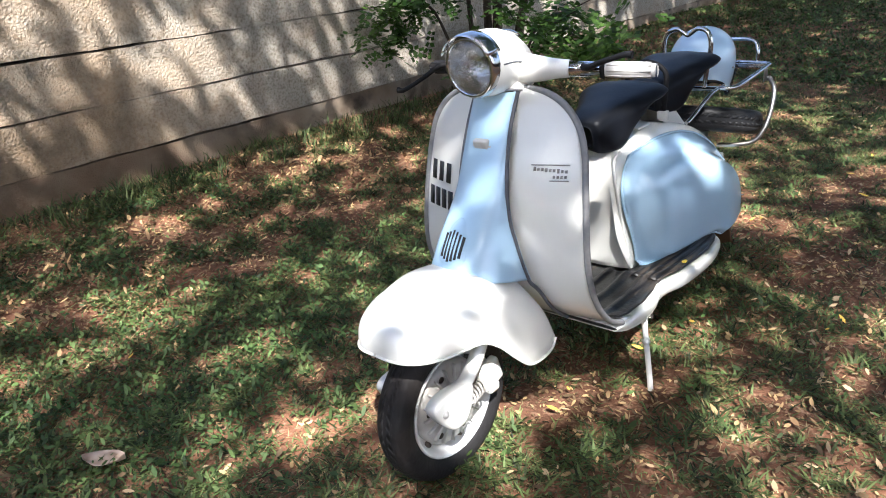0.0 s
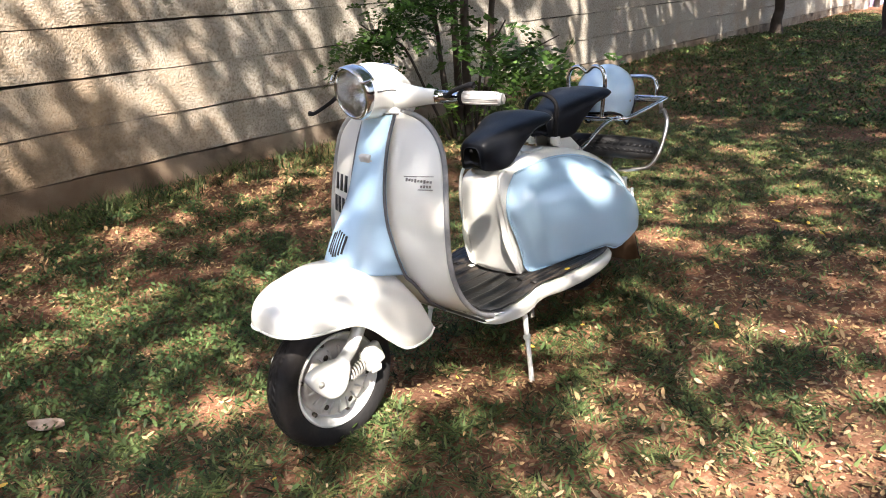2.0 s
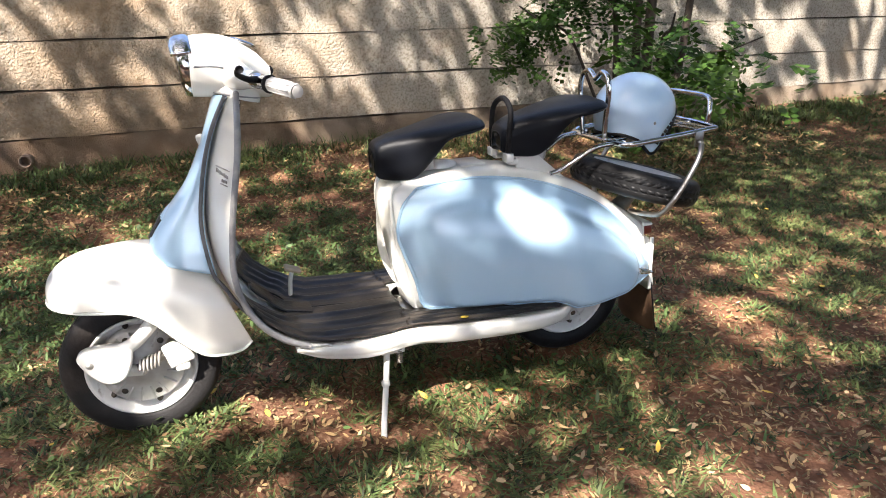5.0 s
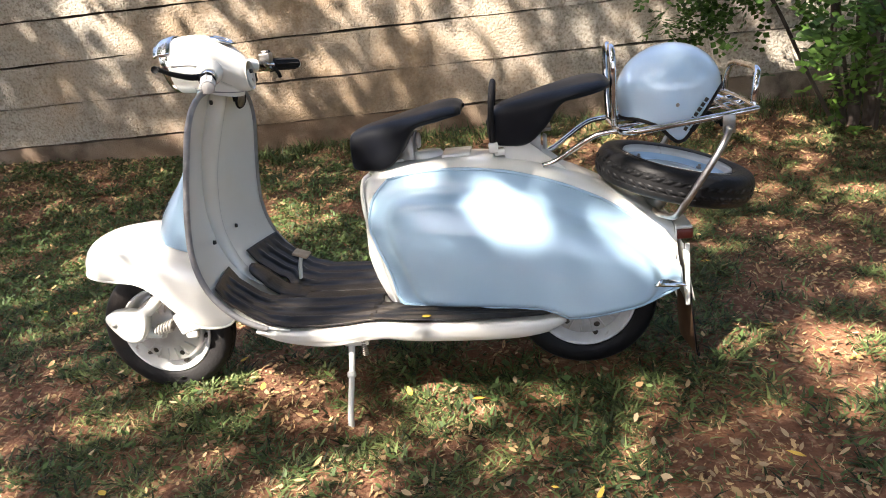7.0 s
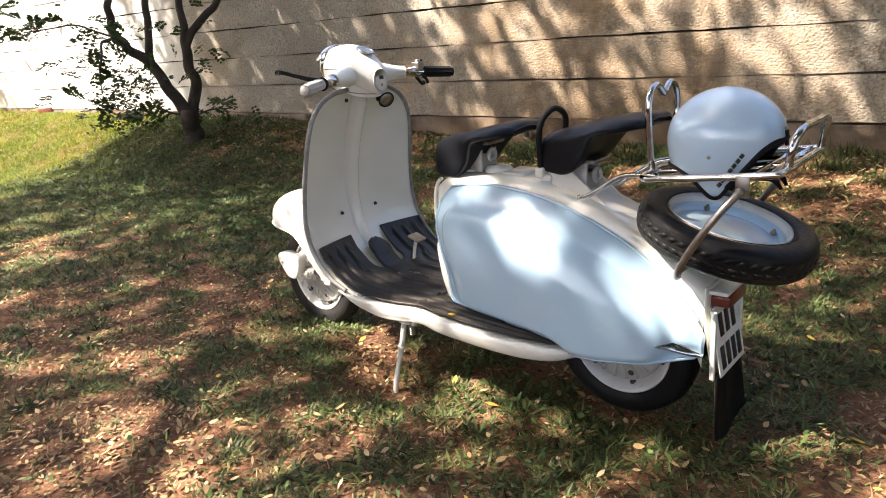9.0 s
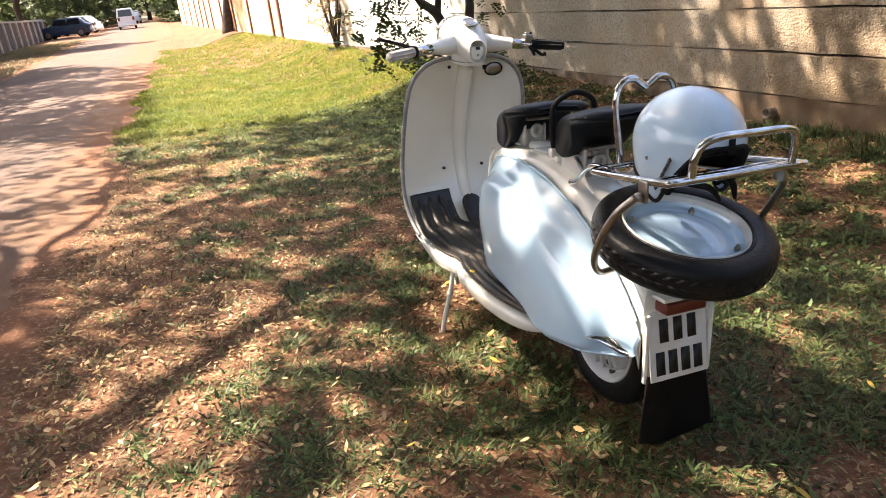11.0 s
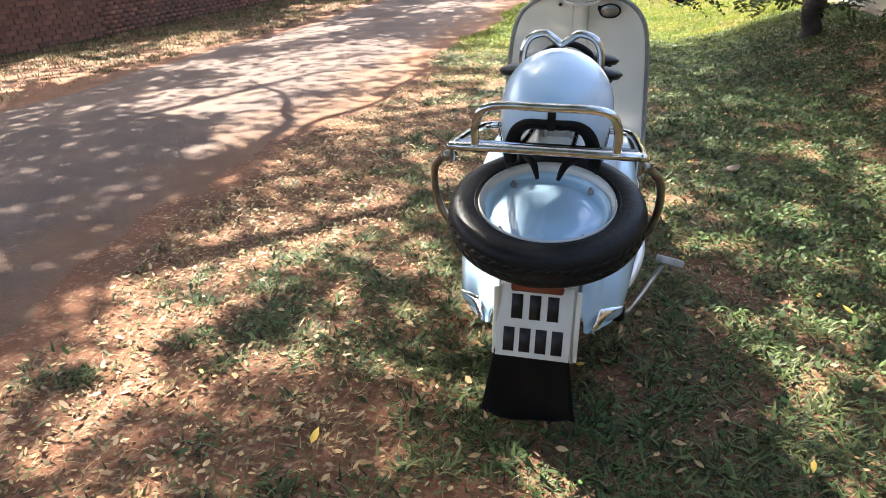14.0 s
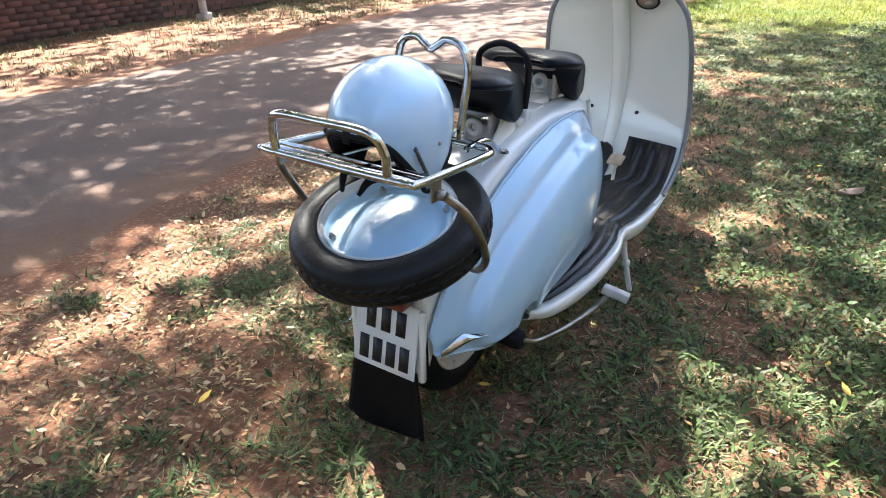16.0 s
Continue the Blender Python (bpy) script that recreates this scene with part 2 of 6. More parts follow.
_l.new(_mix.outputs[0], _bs.inputs["Base Color"])
GRASS = leafy("grass_blade", (0.048, 0.078, 0.026), (0.105, 0.120, 0.042), 0.85, 0.18, 2.5)
# brighter, yellower copy of the grass: the lawn's sunlight is in its colour
GRASS_FRESH_LIT = leafy("fresh_lit_grass_blade", (0.115, 0.165, 0.018), (0.21, 0.22, 0.035), 0.55, 0.35, 1.2)
GRASS_DRY = leafy("dry_grass_blade", (0.33, 0.245, 0.125), (0.20, 0.155, 0.08), 0.5, 0.15)
HERB = leafy("ground_herb_leaf", (0.042, 0.080, 0.024), (0.080, 0.112, 0.034), 0.7, 0.2, 3.0)
LITTER = material("fallen_leaf", (0.19, 0.108, 0.048), 0.8, second=(0.37, 0.25, 0.115), scale=14, vary=0.7, island=True)
LITTER_TAN = material("tan_fallen_leaf", (0.33, 0.22, 0.115), 0.8, second=(0.47, 0.34, 0.20), scale=9, vary=0.45, island=True)
LITTER_YELLOW = material("yellow_fallen_leaf", (0.62, 0.40, 0.06), 0.7, vary=0.25, island=True)
PALE_LEAF = material("pale_dry_leaf", (0.50, 0.40, 0.33), 0.8, second=(0.34, 0.23, 0.16), scale=25)
FOLIAGE = leafy("shrub_leaf", (0.034, 0.080, 0.016), (0.075, 0.135, 0.022), 0.6, 0.32)
FOLIAGE_DARK = leafy("dark_tree_leaf", (0.03, 0.055, 0.015), (0.05, 0.08, 0.02), 0.4, 0.3)
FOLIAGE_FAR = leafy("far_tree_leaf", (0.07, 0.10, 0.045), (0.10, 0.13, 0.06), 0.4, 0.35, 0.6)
BARK = material("bark", (0.038, 0.027, 0.021), 0.95, second=(0.075, 0.058, 0.046), scale=7, bump=1.0, bump_scale=40)
BRICK = material("weathered_brick", (0.165, 0.066, 0.044), 0.9, second=(0.09, 0.045, 0.032), scale=3, bump=0.4, vary=0.3)
MORTAR = material("old_mortar", (0.085, 0.058, 0.045), 0.95, second=(0.055, 0.04, 0.03), scale=4, bump=0.4)
CONCRETE = material("old_concrete", (0.42, 0.40, 0.37), 0.9, second=(0.28, 0.25, 0.22), scale=5, bump=0.3)
ROOF_RED = material("red_roof", (0.22, 0.06, 0.042), 0.8, second=(0.15, 0.042, 0.03), scale=3, vary=0.2)
HOUSE_WALL = material("pink_plaster", (0.50, 0.27, 0.22), 0.85, second=(0.42, 0.22, 0.18), scale=3)
WHITE_WALL = material("white_plaster", (0.78, 0.76, 0.72), 0.85, second=(0.66, 0.63, 0.58), scale=2)
FENCE_YELLOW = material("warm_fence_plaster", (0.66, 0.50, 0.30), 0.85, second=(0.52, 0.38, 0.22), scale=2)
BROWN_PAINT = material("brown_fence_paint", (0.20, 0.085, 0.055), 0.7, second=(0.14, 0.06, 0.04), scale=4)
DARK_METAL = material("dark_gate_metal", (0.03, 0.028, 0.027), 0.5, 0.4, second=(0.06, 0.045, 0.035), scale=10)
CAR_DARK = material("dark_blue_car_paint", (0.018, 0.030, 0.055), 0.25, coat=0.8, second=(0.022, 0.034, 0.06), scale=3)
CAR_WHITE = material("white_car_paint", (0.78, 0.78, 0.78), 0.25, coat=0.8, second=(0.74, 0.74, 0.74), scale=3)
CAR_GLASS = material("dark_car_glass", (0.01, 0.012, 0.014), 0.06, coat=0.5)
PURPLE = material("lilac_gate_paint", (0.42, 0.36, 0.55), 0.6, second=(0.36, 0.31, 0.48), scale=3)


# ---- shapes ----
def mesh_of(name, verts, faces, mat, smooth=True):
    me = bpy.data.meshes.new(name)
    me.from_pydata([tuple(map(float, v)) for v in verts], [], faces)
    me.materials.append(mat)
    me.validate()
    me.update()
    if smooth:
        me.polygons.foreach_set("use_smooth", [True] * len(me.polygons))
    return me


def part(name, shape, mat, parent=None, label="", smooth=True, thick=0.0, bevel=0.0, at=None):
    """Links a shape (verts, faces) as one mesh object under a thing or a part."""
    ob = new(name, mesh_of(name, shape[0], shape[1], mat, smooth))
    if parent is not None:
        ob.parent = parent
    if at is not None:
        ob.matrix_basis = at
    if thick:
        md = ob.modifiers.new("thickness", "SOLIDIFY")
        md.thickness, md.offset = thick, -1
    if bevel:
        md = ob.modifiers.new("edges", "BEVEL")
        md.width, md.segments, md.limit_method, md.angle_limit = bevel, 2, "ANGLE", radians(40)
    if label:
        tagged(ob, label)
    return ob


def empty(name, m=None):
    ob = new(name)
    ob.empty_display_size = 0.1
    if m is not None:
        ob.matrix_basis = m
    return ob


def spline(points, n, closed=False):
    """n points on a Catmull-Rom curve through the rows of an array (of any width)."""
    p = np.asarray(points, float)
    k = len(p)
    if closed:
        t = np.arange(n) / n * k
    else:
        t = np.linspace(0, k - 1, n)
    i = np.floor(t).astype(int)
    if not closed:
        i = np.minimum(i, k - 2)
    f = (t - i).reshape((-1,) + (1,) * (p.ndim - 1))

    def at(j):
        if closed:
            return p[j % k]
        lo, hi = j < 0, j > k - 1
        q = p[np.clip(j, 0, k - 1)].copy()
        if lo.any():
            q[lo] = 2 * p[0] - p[1]
        if hi.any():
            q[hi] = 2 * p[-1] - p[-2]
        return q
    a, b, c, d = at(i - 1), at(i), at(i + 1), at(i + 2)
    return 0.5 * (2 * b + (c - a) * f + (2 * a - 5 * b + 4 * c - d) * f ** 2 + (3 * b - a - 3 * c + d) * f ** 3)


def sheet(grid, close_u=False, close_v=False, flip=False):
    """A skin over an array of (rows, columns, 3)."""
    g = np.asarray(grid, float)
    nu, nv = g.shape[:2]
    faces = []
    for i in range(nu if close_u else nu - 1):
        for j in range(nv if close_v else nv - 1):
            q = [i * nv + j, i * nv + (j + 1) % nv, ((i + 1) % nu) * nv + (j + 1) % nv, ((i + 1) % nu) * nv + j]
            faces.append(tuple(reversed(q)) if flip else tuple(q))
    return g.reshape(-1, 3), faces


def fair(ctrl, nu, nv, close_v=False):
    """A smooth skin's array from a coarse array of control points."""
    g = spline(np.asarray(ctrl, float), nu)
    return np.swapaxes(spline(np.swapaxes(g, 0, 1), nv, close_v), 0, 1)


def capped(shape, nu, nv):
    """Closes the two ends of a tube-like sheet of nu rings of nv points."""
    v, f = shape
    return v, f + [tuple(range(nv)), tuple((nu - 1) * nv + j for j in reversed(range(nv)))]


def tube(points, r, n=0, seg=10, closed=False, ends=True):
    """A round bar along a smooth curve; r is one radius or one for each point."""
    p = np.asarray(points, float)
    n = n or (len(p) * 6 if len(p) > 2 else 2)
    rr = spline(np.asarray(r, float).reshape(-1, 1), n)[:, 0] if np.ndim(r) else np.full(n, r)
    c = spline(p, n, closed) if len(p) > 2 else np.linspace(p[0], p[-1], n)
    tg = np.roll(c, -1, 0) - np.roll(c, 1, 0) if closed else np.gradient(c, axis=0)
    tg /= np.maximum(np.linalg.norm(tg, axis=1, keepdims=True), 1e-9)
    nrm = np.cross(tg[0], (0.3, 0.2, 0.93))
    if np.linalg.norm(nrm) < 0.1:
        nrm = np.cross(tg[0], (1, 0, 0))
    rings, a = [], np.arange(seg) * 2 * math.pi / seg
    for i in range(n):
        nrm = nrm - tg[i] * np.dot(nrm, tg[i])
        nrm /= np.linalg.norm(nrm)
        bi = np.cross(tg[i], nrm)
        rings.append(c[i] + rr[i] * (np.outer(np.cos(a), nrm) + np.outer(np.sin(a), bi)))
    s = sheet(rings, closed, True)
    return s if closed or not ends else capped(s, n, seg)


def turned(profile, seg=32, axis="y", centre=(0, 0, 0), closed=False, n=0):
    """A solid of revolution from rows of (radius, distance along the axis)."""
    pr = np.asarray(profile, float)
    if n:
        pr = spline(pr, n, closed)
    a = np.arange(seg) * 2 * math.pi / seg
    g = np.zeros((len(pr), seg, 3))
    c, s = np.outer(pr[:, 0], np.cos(a)), np.outer(pr[:, 0], np.sin(a))
    h = np.repeat(pr[:, 1:2], seg, 1)
    order = {"y": (c, h, s), "z": (c, s, h), "x": (h, c, s)}[axis]
    for k in range(3):
        g[:, :, k] = order[k] + centre[k]
    return sheet(g, closed, True)


def box(x0, x1, y0, y1, z0, z1):
    v = [(x, y, z) for x in (x0, x1) for y in (y0, y1) for z in (z0, z1)]
    return v, [(0, 1, 3, 2), (4, 6, 7, 5), (0, 4, 5, 1), (2, 3, 7, 6), (0, 2, 6, 4), (1, 5, 7, 3)]


def joined(*shapes):
    v, f, k = [], [], 0
    for sv, sf in shapes:
        v += [tuple(q) for q in sv]
        f += [tuple(i + k for i in face) for face in sf]
        k += len(sv)
    return v, f


def moved(shape, m):
    return [tuple(m @ Vector(v)) for v in shape[0]], shape[1]


def stuff(name, verts, faces, mat, label, category, per=4):
    """Very many loose pieces as one object; verts (n, 3), faces (m, per)."""
    me = bpy.data.meshes.new(name)
    me.vertices.add(len(verts))
    me.vertices.foreach_set("co", np.asarray(verts, np.float32).ravel())
    m = len(faces)
    me.loops.add(m * per)
    me.loops.foreach_set("vertex_index", np.asarray(faces, np.int32).ravel())
    me.polygons.add(m)
    me.polygons.foreach_set("loop_start", np.arange(0, m * per, per, dtype=np.int32))
    me.materials.append(mat)
    me.update(calc_edges=True)
    ob = new(name, me)
    if label:
        tagged(ob, label, category, kind="stuff")
    return ob


# ---- ground ----
rng = np.random.default_rng(7)


def waves(x, y):
    return (np.sin(x * 2.1 + 1.3 * np.sin(y * 1.7)) * np.sin(y * 2.6 + 0.7 * np.sin(x * 1.1)) * 0.010 + np.sin(x * 6.3 + y * 2.2) * np.sin(y * 7.1 - x * 3.0) * 0.004)


def ground_z(x, y):
    x, y = np.asarray(x, float), np.asarray(y, float)
    z = -0.013 * np.clip(x, -12, 9) + 0.026 * np.clip(y, -4, 2) + 0.004
    z = z + 0.0095 * np.clip(x - 16, 0, 160) + 0.008 * np.clip(-x - 14, 0, 60)
    z = z - 0.032 * np.exp(-((x - 0.02) ** 2 + (y - 0.28) ** 2) / 0.15 ** 2)
    # the soil is banked up against the wall
    foot = np.interp(x, (-12, -8, -4, -1.5, 0.3, 1.5, 2.0, 2.7, 3.5, 5.0, 13.0, 18.0, 36.0), (0.12, 0.19, 0.10, 0.10, 0.10, 0.05, 0.09, 0.14, 0.18, 0.22, 0.22, 0.27, 0.34))
    near_ = np.clip((1.9 - (y - (-2.853 + 0.038 * np.clip(x, -20, 60)))) / 1.9, 0, 1)
    z = z + (foot - z) * near_ ** 2 * (3 - 2 * near_)
    return z + waves(x, y) * np.clip((2.2 - np.abs(y + 0.4) * 0.5), 0, 1)


def graded(stops):
    out = []
    for (a, b, step) in stops:
        out += list(np.arange(a, b - 1e-6, step))
    return np.array(out + [stops[-1][1]])


gx = graded([(-600, -60, 60), (-60, -16, 4), (-16, -4, 0.5), (-4, 6, 0.1), (6, 16, 0.4), (16, 60, 4), (60, 600, 60)])
gy = graded([(-600, -40, 80), (-40, -4, 4), (-4, 4, 0.1), (4, 12, 0.5), (12, 40, 4), (40, 600, 80)])
GX, GY = np.meshgrid(gx, gy, indexing="ij")
grid = np.stack([GX, GY, ground_z(GX, GY)], -1)
tagged(part("ground", sheet(grid), SOIL), "bare reddish soil with worn patches of grass", "ground", kind="structure")


# the road: two ragged edges
def road_edges(x):
    near = 1.72 + 0.10 * np.sin(x * 1.3) + 0.06 * np.sin(x * 3.7 + 1) - 0.035 * np.clip(x - 8, 0, 60)
    far = 5.45 + 0.10 * np.sin(x * 0.9 + 2) + 0.05 * np.sin(x * 2.9) + 0.003 * np.clip(x - 8, 0, 80)
    return near, far


rx = graded([(-60, -12, 3), (-12, 16, 0.2), (16, 60, 2), (60, 160, 10)])
near, far = road_edges(rx)
rows = []
for k in np.linspace(0, 1, 12):
    yy = near * (1 - k) + far * k
    crown = -0.010 + 0.045 * math.sin(math.pi * k) ** 0.7
    rows.append(np.stack([rx, yy, ground_z(rx, yy) + crown], -1))
tagged(part("road", sheet(rows, flip=True), ASPHALT), "dusty grey-brown asphalt lane with worn edges", "road", kind="structure")

# ---- the scooter: x ahead, y left, z up from the ground under it ----
SCOOTER = pose(0, 0, 0, 0, 0.92, 0) @ pose(0, 0.026, 0, 3.9, 0, 0)
scooter = tagged(empty("scooter", SCOOTER), "vintage cream and pale blue motor scooter on its stand", "scooter")


def arch(x, zt, zb, w, foot=None, n=13, p=2.4):
    """A fender's section, an upturned U whose crown stands at x and whose rim stands at foot."""
    out = []
    for a in np.linspace(-math.pi / 2, math.pi / 2, n):
        s, c = math.sin(a), math.cos(a)
        h = max(0.0, c) ** (2 / p)
        out.append(((x if foot is None else foot + (x - foot) * h), w * math.copysign(abs(s) ** (2 / p), s), zb + (zt - zb) * h))
    return out


# front fender: a round nose, then flanks that reach back under the leg shield
FENDER = []
for a in (0.002, 0.07, 0.22, 0.45, 0.75, 1.1, 1.4):
    FENDER.append((0.690 + 0.160 * math.cos(a), 0.457 + 0.108 * math.sin(a) ** 0.75, 0.452 - 0.020 * a / 1.4, 0.137 * math.sin(a) ** 0.72))
FENDER += [(0.64, 0.566, 0.421, 0.142), (0.585, 0.562, 0.386, 0.147), (0.53, 0.552, 0.327, 0.151), (0.475, 0.532, 0.277, 0.153), (0.440, 0.512, 0.265, 0.153, 0.42), (0.425, 0.492, 0.272, 0.152, 0.372), (0.415, 0.47, 0.292, 0.148, 0.345)]
g = np.array([arch(*s[:4], s[4] if len(s) > 4 else None, p=2.4 if s[0] > 0.65 else 3.0) for s in FENDER])
part("front_fender", sheet(fair(g, 72, 37)), CREAM, scooter, thick=0.003)
for side in (1, -1):
    part("fender_edge", tube(np.array([[(s[4] if len(s) > 4 else s[0]), side * (s[3] + 0.001), s[2]] for s in FENDER]), 0.0038, 60, 6), CREAM, scooter)

# blue steering cover
COVER = [(0.954, 0.358, 0.322, 0.064), (0.88, 0.386, 0.362, 0.066), (0.80, 0.420, 0.392, 0.070), (0.72, 0.464, 0.412, 0.076), (0.65, 0.522, 0.424, 0.088), (0.60, 0.556, 0.426, 0.102), (0.565, 0.576, 0.422, 0.114), (0.540, 0.590, 0.412, 0.126)]
g = []
for z, xf, xb, w in COVER:
    row = []
    for a in np.linspace(-1, 1, 11):
        k = abs(a) ** 2.2
        row.append((xf - (xf - xb) * k, w * math.sin(a * math.pi / 2), z - (0.050 if z < 0.55 else 0.020 if z < 0.57 else 0.0) * k))
    g.append(row)
cover = part("steering_cover", sheet(fair(g, 40, 25)), BLUE, scooter, "pale blue steering column cover", thick=0.003)
# horn grille in the cover


def cover_x(y, z):
    """The front face of the steering cover."""
    zs = np.array([c_[0] for c_ in COVER])[::-1]
    xf, xb, w = (np.interp(z, zs, np.array([c_[k] for c_ in COVER])[::-1]) for k in (1, 2, 3))
    a = 2 / math.pi * math.asin(min(1, abs(y) / w))
    return xf - (xf - xb) * a ** 2.2


grille = part("horn_grille", sheet(fair([[(cover_x(b * w, 0.672 - 0.108 * a) + 0.0085 * (1 - abs(b) ** 3) * math.sin(math.pi * min(1.0, a * 1.02)) ** 0.6 - 0.001, b * w, 0.672 - 0.108 * a) for b in np.linspace(-1, 1, 7)]
                                         for a, w in ((0, 0.006), (0.15, 0.022), (0.4, 0.034), (0.7, 0.044), (0.9, 0.041), (1.0, 0.026))], 18, 15)), BLUE, cover, thick=0.003)
for k in range(6):
    y = -0.027 + k * 0.0108
    hgt = 0.070 - 0.0085 * abs(k - 2.2)
    part("slot", tube([(cover_x(y, 0.612 + d * hgt / 2) + 0.0072, y, 0.612 + d * hgt / 2) for d in (-1, -0.4, 0.3, 1)], 0.0042, 10, 6), BLACK_PAINT, grille)
# badge
badge = part("badge", joined(box(-0.006, 0.011, -0.022, 0.022, -0.013, 0.011), box(-0.006, 0.007, -0.031, 0.031, -0.012, -0.004)), ALLOY, cover, "small chrome badge", at=pose(0.405, 0, 0.838, 0, 18, 0), bevel=0.004)
for k in range(3):
    part("badge_bar", box(0.008, 0.0105, -0.017, 0.017, -0.0065 + k * 0.005, -0.0045 + k * 0.005), TRIM_DARK, badge)

# leg shield: from the cover's flank to the beaded edge, sweeping back into the floor
SHIELD = [  # z, inner x, inner y, outer x, outer y
    (0.957, 0.316, 0.0, 0.302, 0.080), (0.948, 0.322, 0.0, 0.306, 0.135), (0.922, 0.338, 0.0, 0.310, 0.186), (0.875, 0.362, 0.0, 0.316, 0.226), (0.81, 0.387, 0.0, 0.326, 0.247), (0.72, 0.411, 0.0, 0.345, 0.258),
    (0.62, 0.425, 0.0, 0.362, 0.266), (0.53, 0.420, 0.0, 0.368, 0.272), (0.45, 0.398, 0.0, 0.352, 0.276), (0.385, 0.358, 0.0, 0.315, 0.277), (0.335, 0.300, 0.0, 0.262, 0.274), (0.303, 0.235, 0.0, 0.200, 0.270), (0.290, 0.17, 0.0, 0.14, 0.266)]


def shield_x(y, z):
    """The front face of the leg shield's wing."""
    zs = np.array([s[0] for s in SHIELD])[::-1]
    xi, xo, yo = (np.interp(z, zs, np.array([s[k] for s in SHIELD])[::-1]) for k in (1, 3, 4))
    return xi + (xo - xi) * (min(1.0, abs(y) / yo)) ** 1.6


for side in (1, -1):
    g = []
    for z, xi, yi, xo, yo in SHIELD:
        row = []
        for a in np.linspace(0, 1, 7):
            row.append((xi + (xo - xi) * a ** 1.6, side * (yi + (yo - yi) * a), z + (0.012 * (1 - a) if z > 0.9 else 0)))
        g.append(row)
    wing = part("leg_shield", sheet(fair(g, 48, 18), flip=side > 0), CREAM, scooter, thick=0.003)
    part("edge_beading", tube([(s[3], side * s[4], s[0]) for s in SHIELD[:-1]], 0.0085, 60, 8), TRIM_GREY, wing, "grey beading along the edge")
    part("cover_beading", tube([(s[2] + 0.008, side * (s[3] + 0.002), s[0] - (0.050 if s[0] < 0.55 else 0.020 if s[0] < 0.57 else 0)) for s in COVER] + [(shield_x(y, z) + 0.013, side * y, z) for y, z in ((0.140, 0.455), (0.152, 0.385), (0.158, 0.335))], 0.0055, 60, 6), TRIM_DARK, wing)
part("cover_foot_beading", tube([(cover_x(y, 0.541) + 0.002, y, 0.541 - 0.050 * (abs(y) / 0.126) ** 2.2) for y in np.linspace(-0.105, 0.105, 13)], 0.0042, 50, 6), TRIM_DARK, scooter)
part("top_beading", tube([(0.302, 0.080, 0.957), (0.304, 0.03, 0.958), (0.304, -0.03, 0.958), (0.302, -0.080, 0.957)], 0.0085, 16, 8), TRIM_GREY, scooter)
part("steering_tube", tube([(0.318, 0, 0.94), (0.388, 0, 0.76), (0.416, 0, 0.64), (0.420, 0, 0.53), (0.392, 0, 0.43), (0.345, 0, 0.365), (0.285, 0, 0.322)], (0.030, 0.030, 0.030, 0.028, 0.026, 0.020, 0.010), 36, 18), CREAM, scooter)
for y, z, x in ((0.075, 0.922, 0.309), (0.085, 0.515, 0.392), (-0.085, 0.515, 0.392)):
    part("shield_hole", turned([(0, 0.0), (0.006, 0.0), (0.007, -0.006)], 12, "x"), BLACK_PAINT, scooter, at=pose(x - 0.006, y, z) @ Matrix.Diagonal((-1, 1, 1, 1)))
part("steering_lock_disc", turned([(0.0, -0.004), (0.026, -0.004), (0.029, 0.0), (0.024, 0.004), (0.0, 0.003)], 24, "x"), STEEL, scooter, "dull round disc with a dark rim", at=pose(0.296, -0.105, 0.905, 0, -12, 0) @ Matrix.Diagonal((1, 1.25, 0.85, 1)))
part("disc_rim", turned([(0.028, -0.004), (0.032, 0.0), (0.028, 0.004), (0.025, 0.0)], 24, "x", closed=True), BLACK_RUBBER, scooter, at=pose(0.294, -0.105, 0.905, 0, -12, 0) @ Matrix.Diagonal((1, 1.25, 0.85, 1)))
part("disc_mount", box(0.292, 0.300, -0.078, -0.060, 0.905, 0.922), BLACK_RUBBER, scooter, bevel=0.002)


def on_shield(u, v, w, h):
    """A small plate that lies on the wing's face, middle at y = u, z = v."""
    pts = [(shield_x(u + dy, v + dz) + 0.0035, u + dy, v + dz) for dz in (-h / 2, h / 2) for dy in (-w / 2, w / 2)]
    return pts, [(0, 1, 3, 2)]


# painted registration as plain bars, and the chrome name script
for row, z in ((3, 0.735), (4, 0.662)):
    for k in range(row):
        y = -0.183 + (k - (row - 1) / 2) * (0.036 if row == 3 else 0.031)
        part("number_bar", on_shield(y, z, 0.021, 0.052), BLACK_PAINT, scooter, thick=0.001)
for k in range(9):
    part("script_stroke", on_shield(0.135 + k * 0.0095, 0.777 - 0.0008 * k, 0.0055, 0.007 + 0.003 * (k % 3 == 0)), STEEL, scooter, thick=0.002)
part("script_line", on_shield(0.172, 0.786, 0.092, 0.0025), STEEL, scooter, thick=0.002)
for k in range(4):
    part("script_stroke", on_shield(0.183 + k * 0.009, 0.758, 0.0050, 0.007), STEEL, scooter, thick=0.002)
part("script_line", on_shield(0.196, 0.749, 0.045, 0.0025), STEEL, scooter, thick=0.002)
for side in (1, -1):
    for y, z in ((0.12, 0.335), (0.20, 0.322)):
        part("shield_bolt", turned([(0, 0.004), (0.005, 0.003), (0.007, 0)], 10, "x"), STEEL, scooter, at=pose(shield_x(y, z) + 0.002, side * y, z, 0, 40, 0))

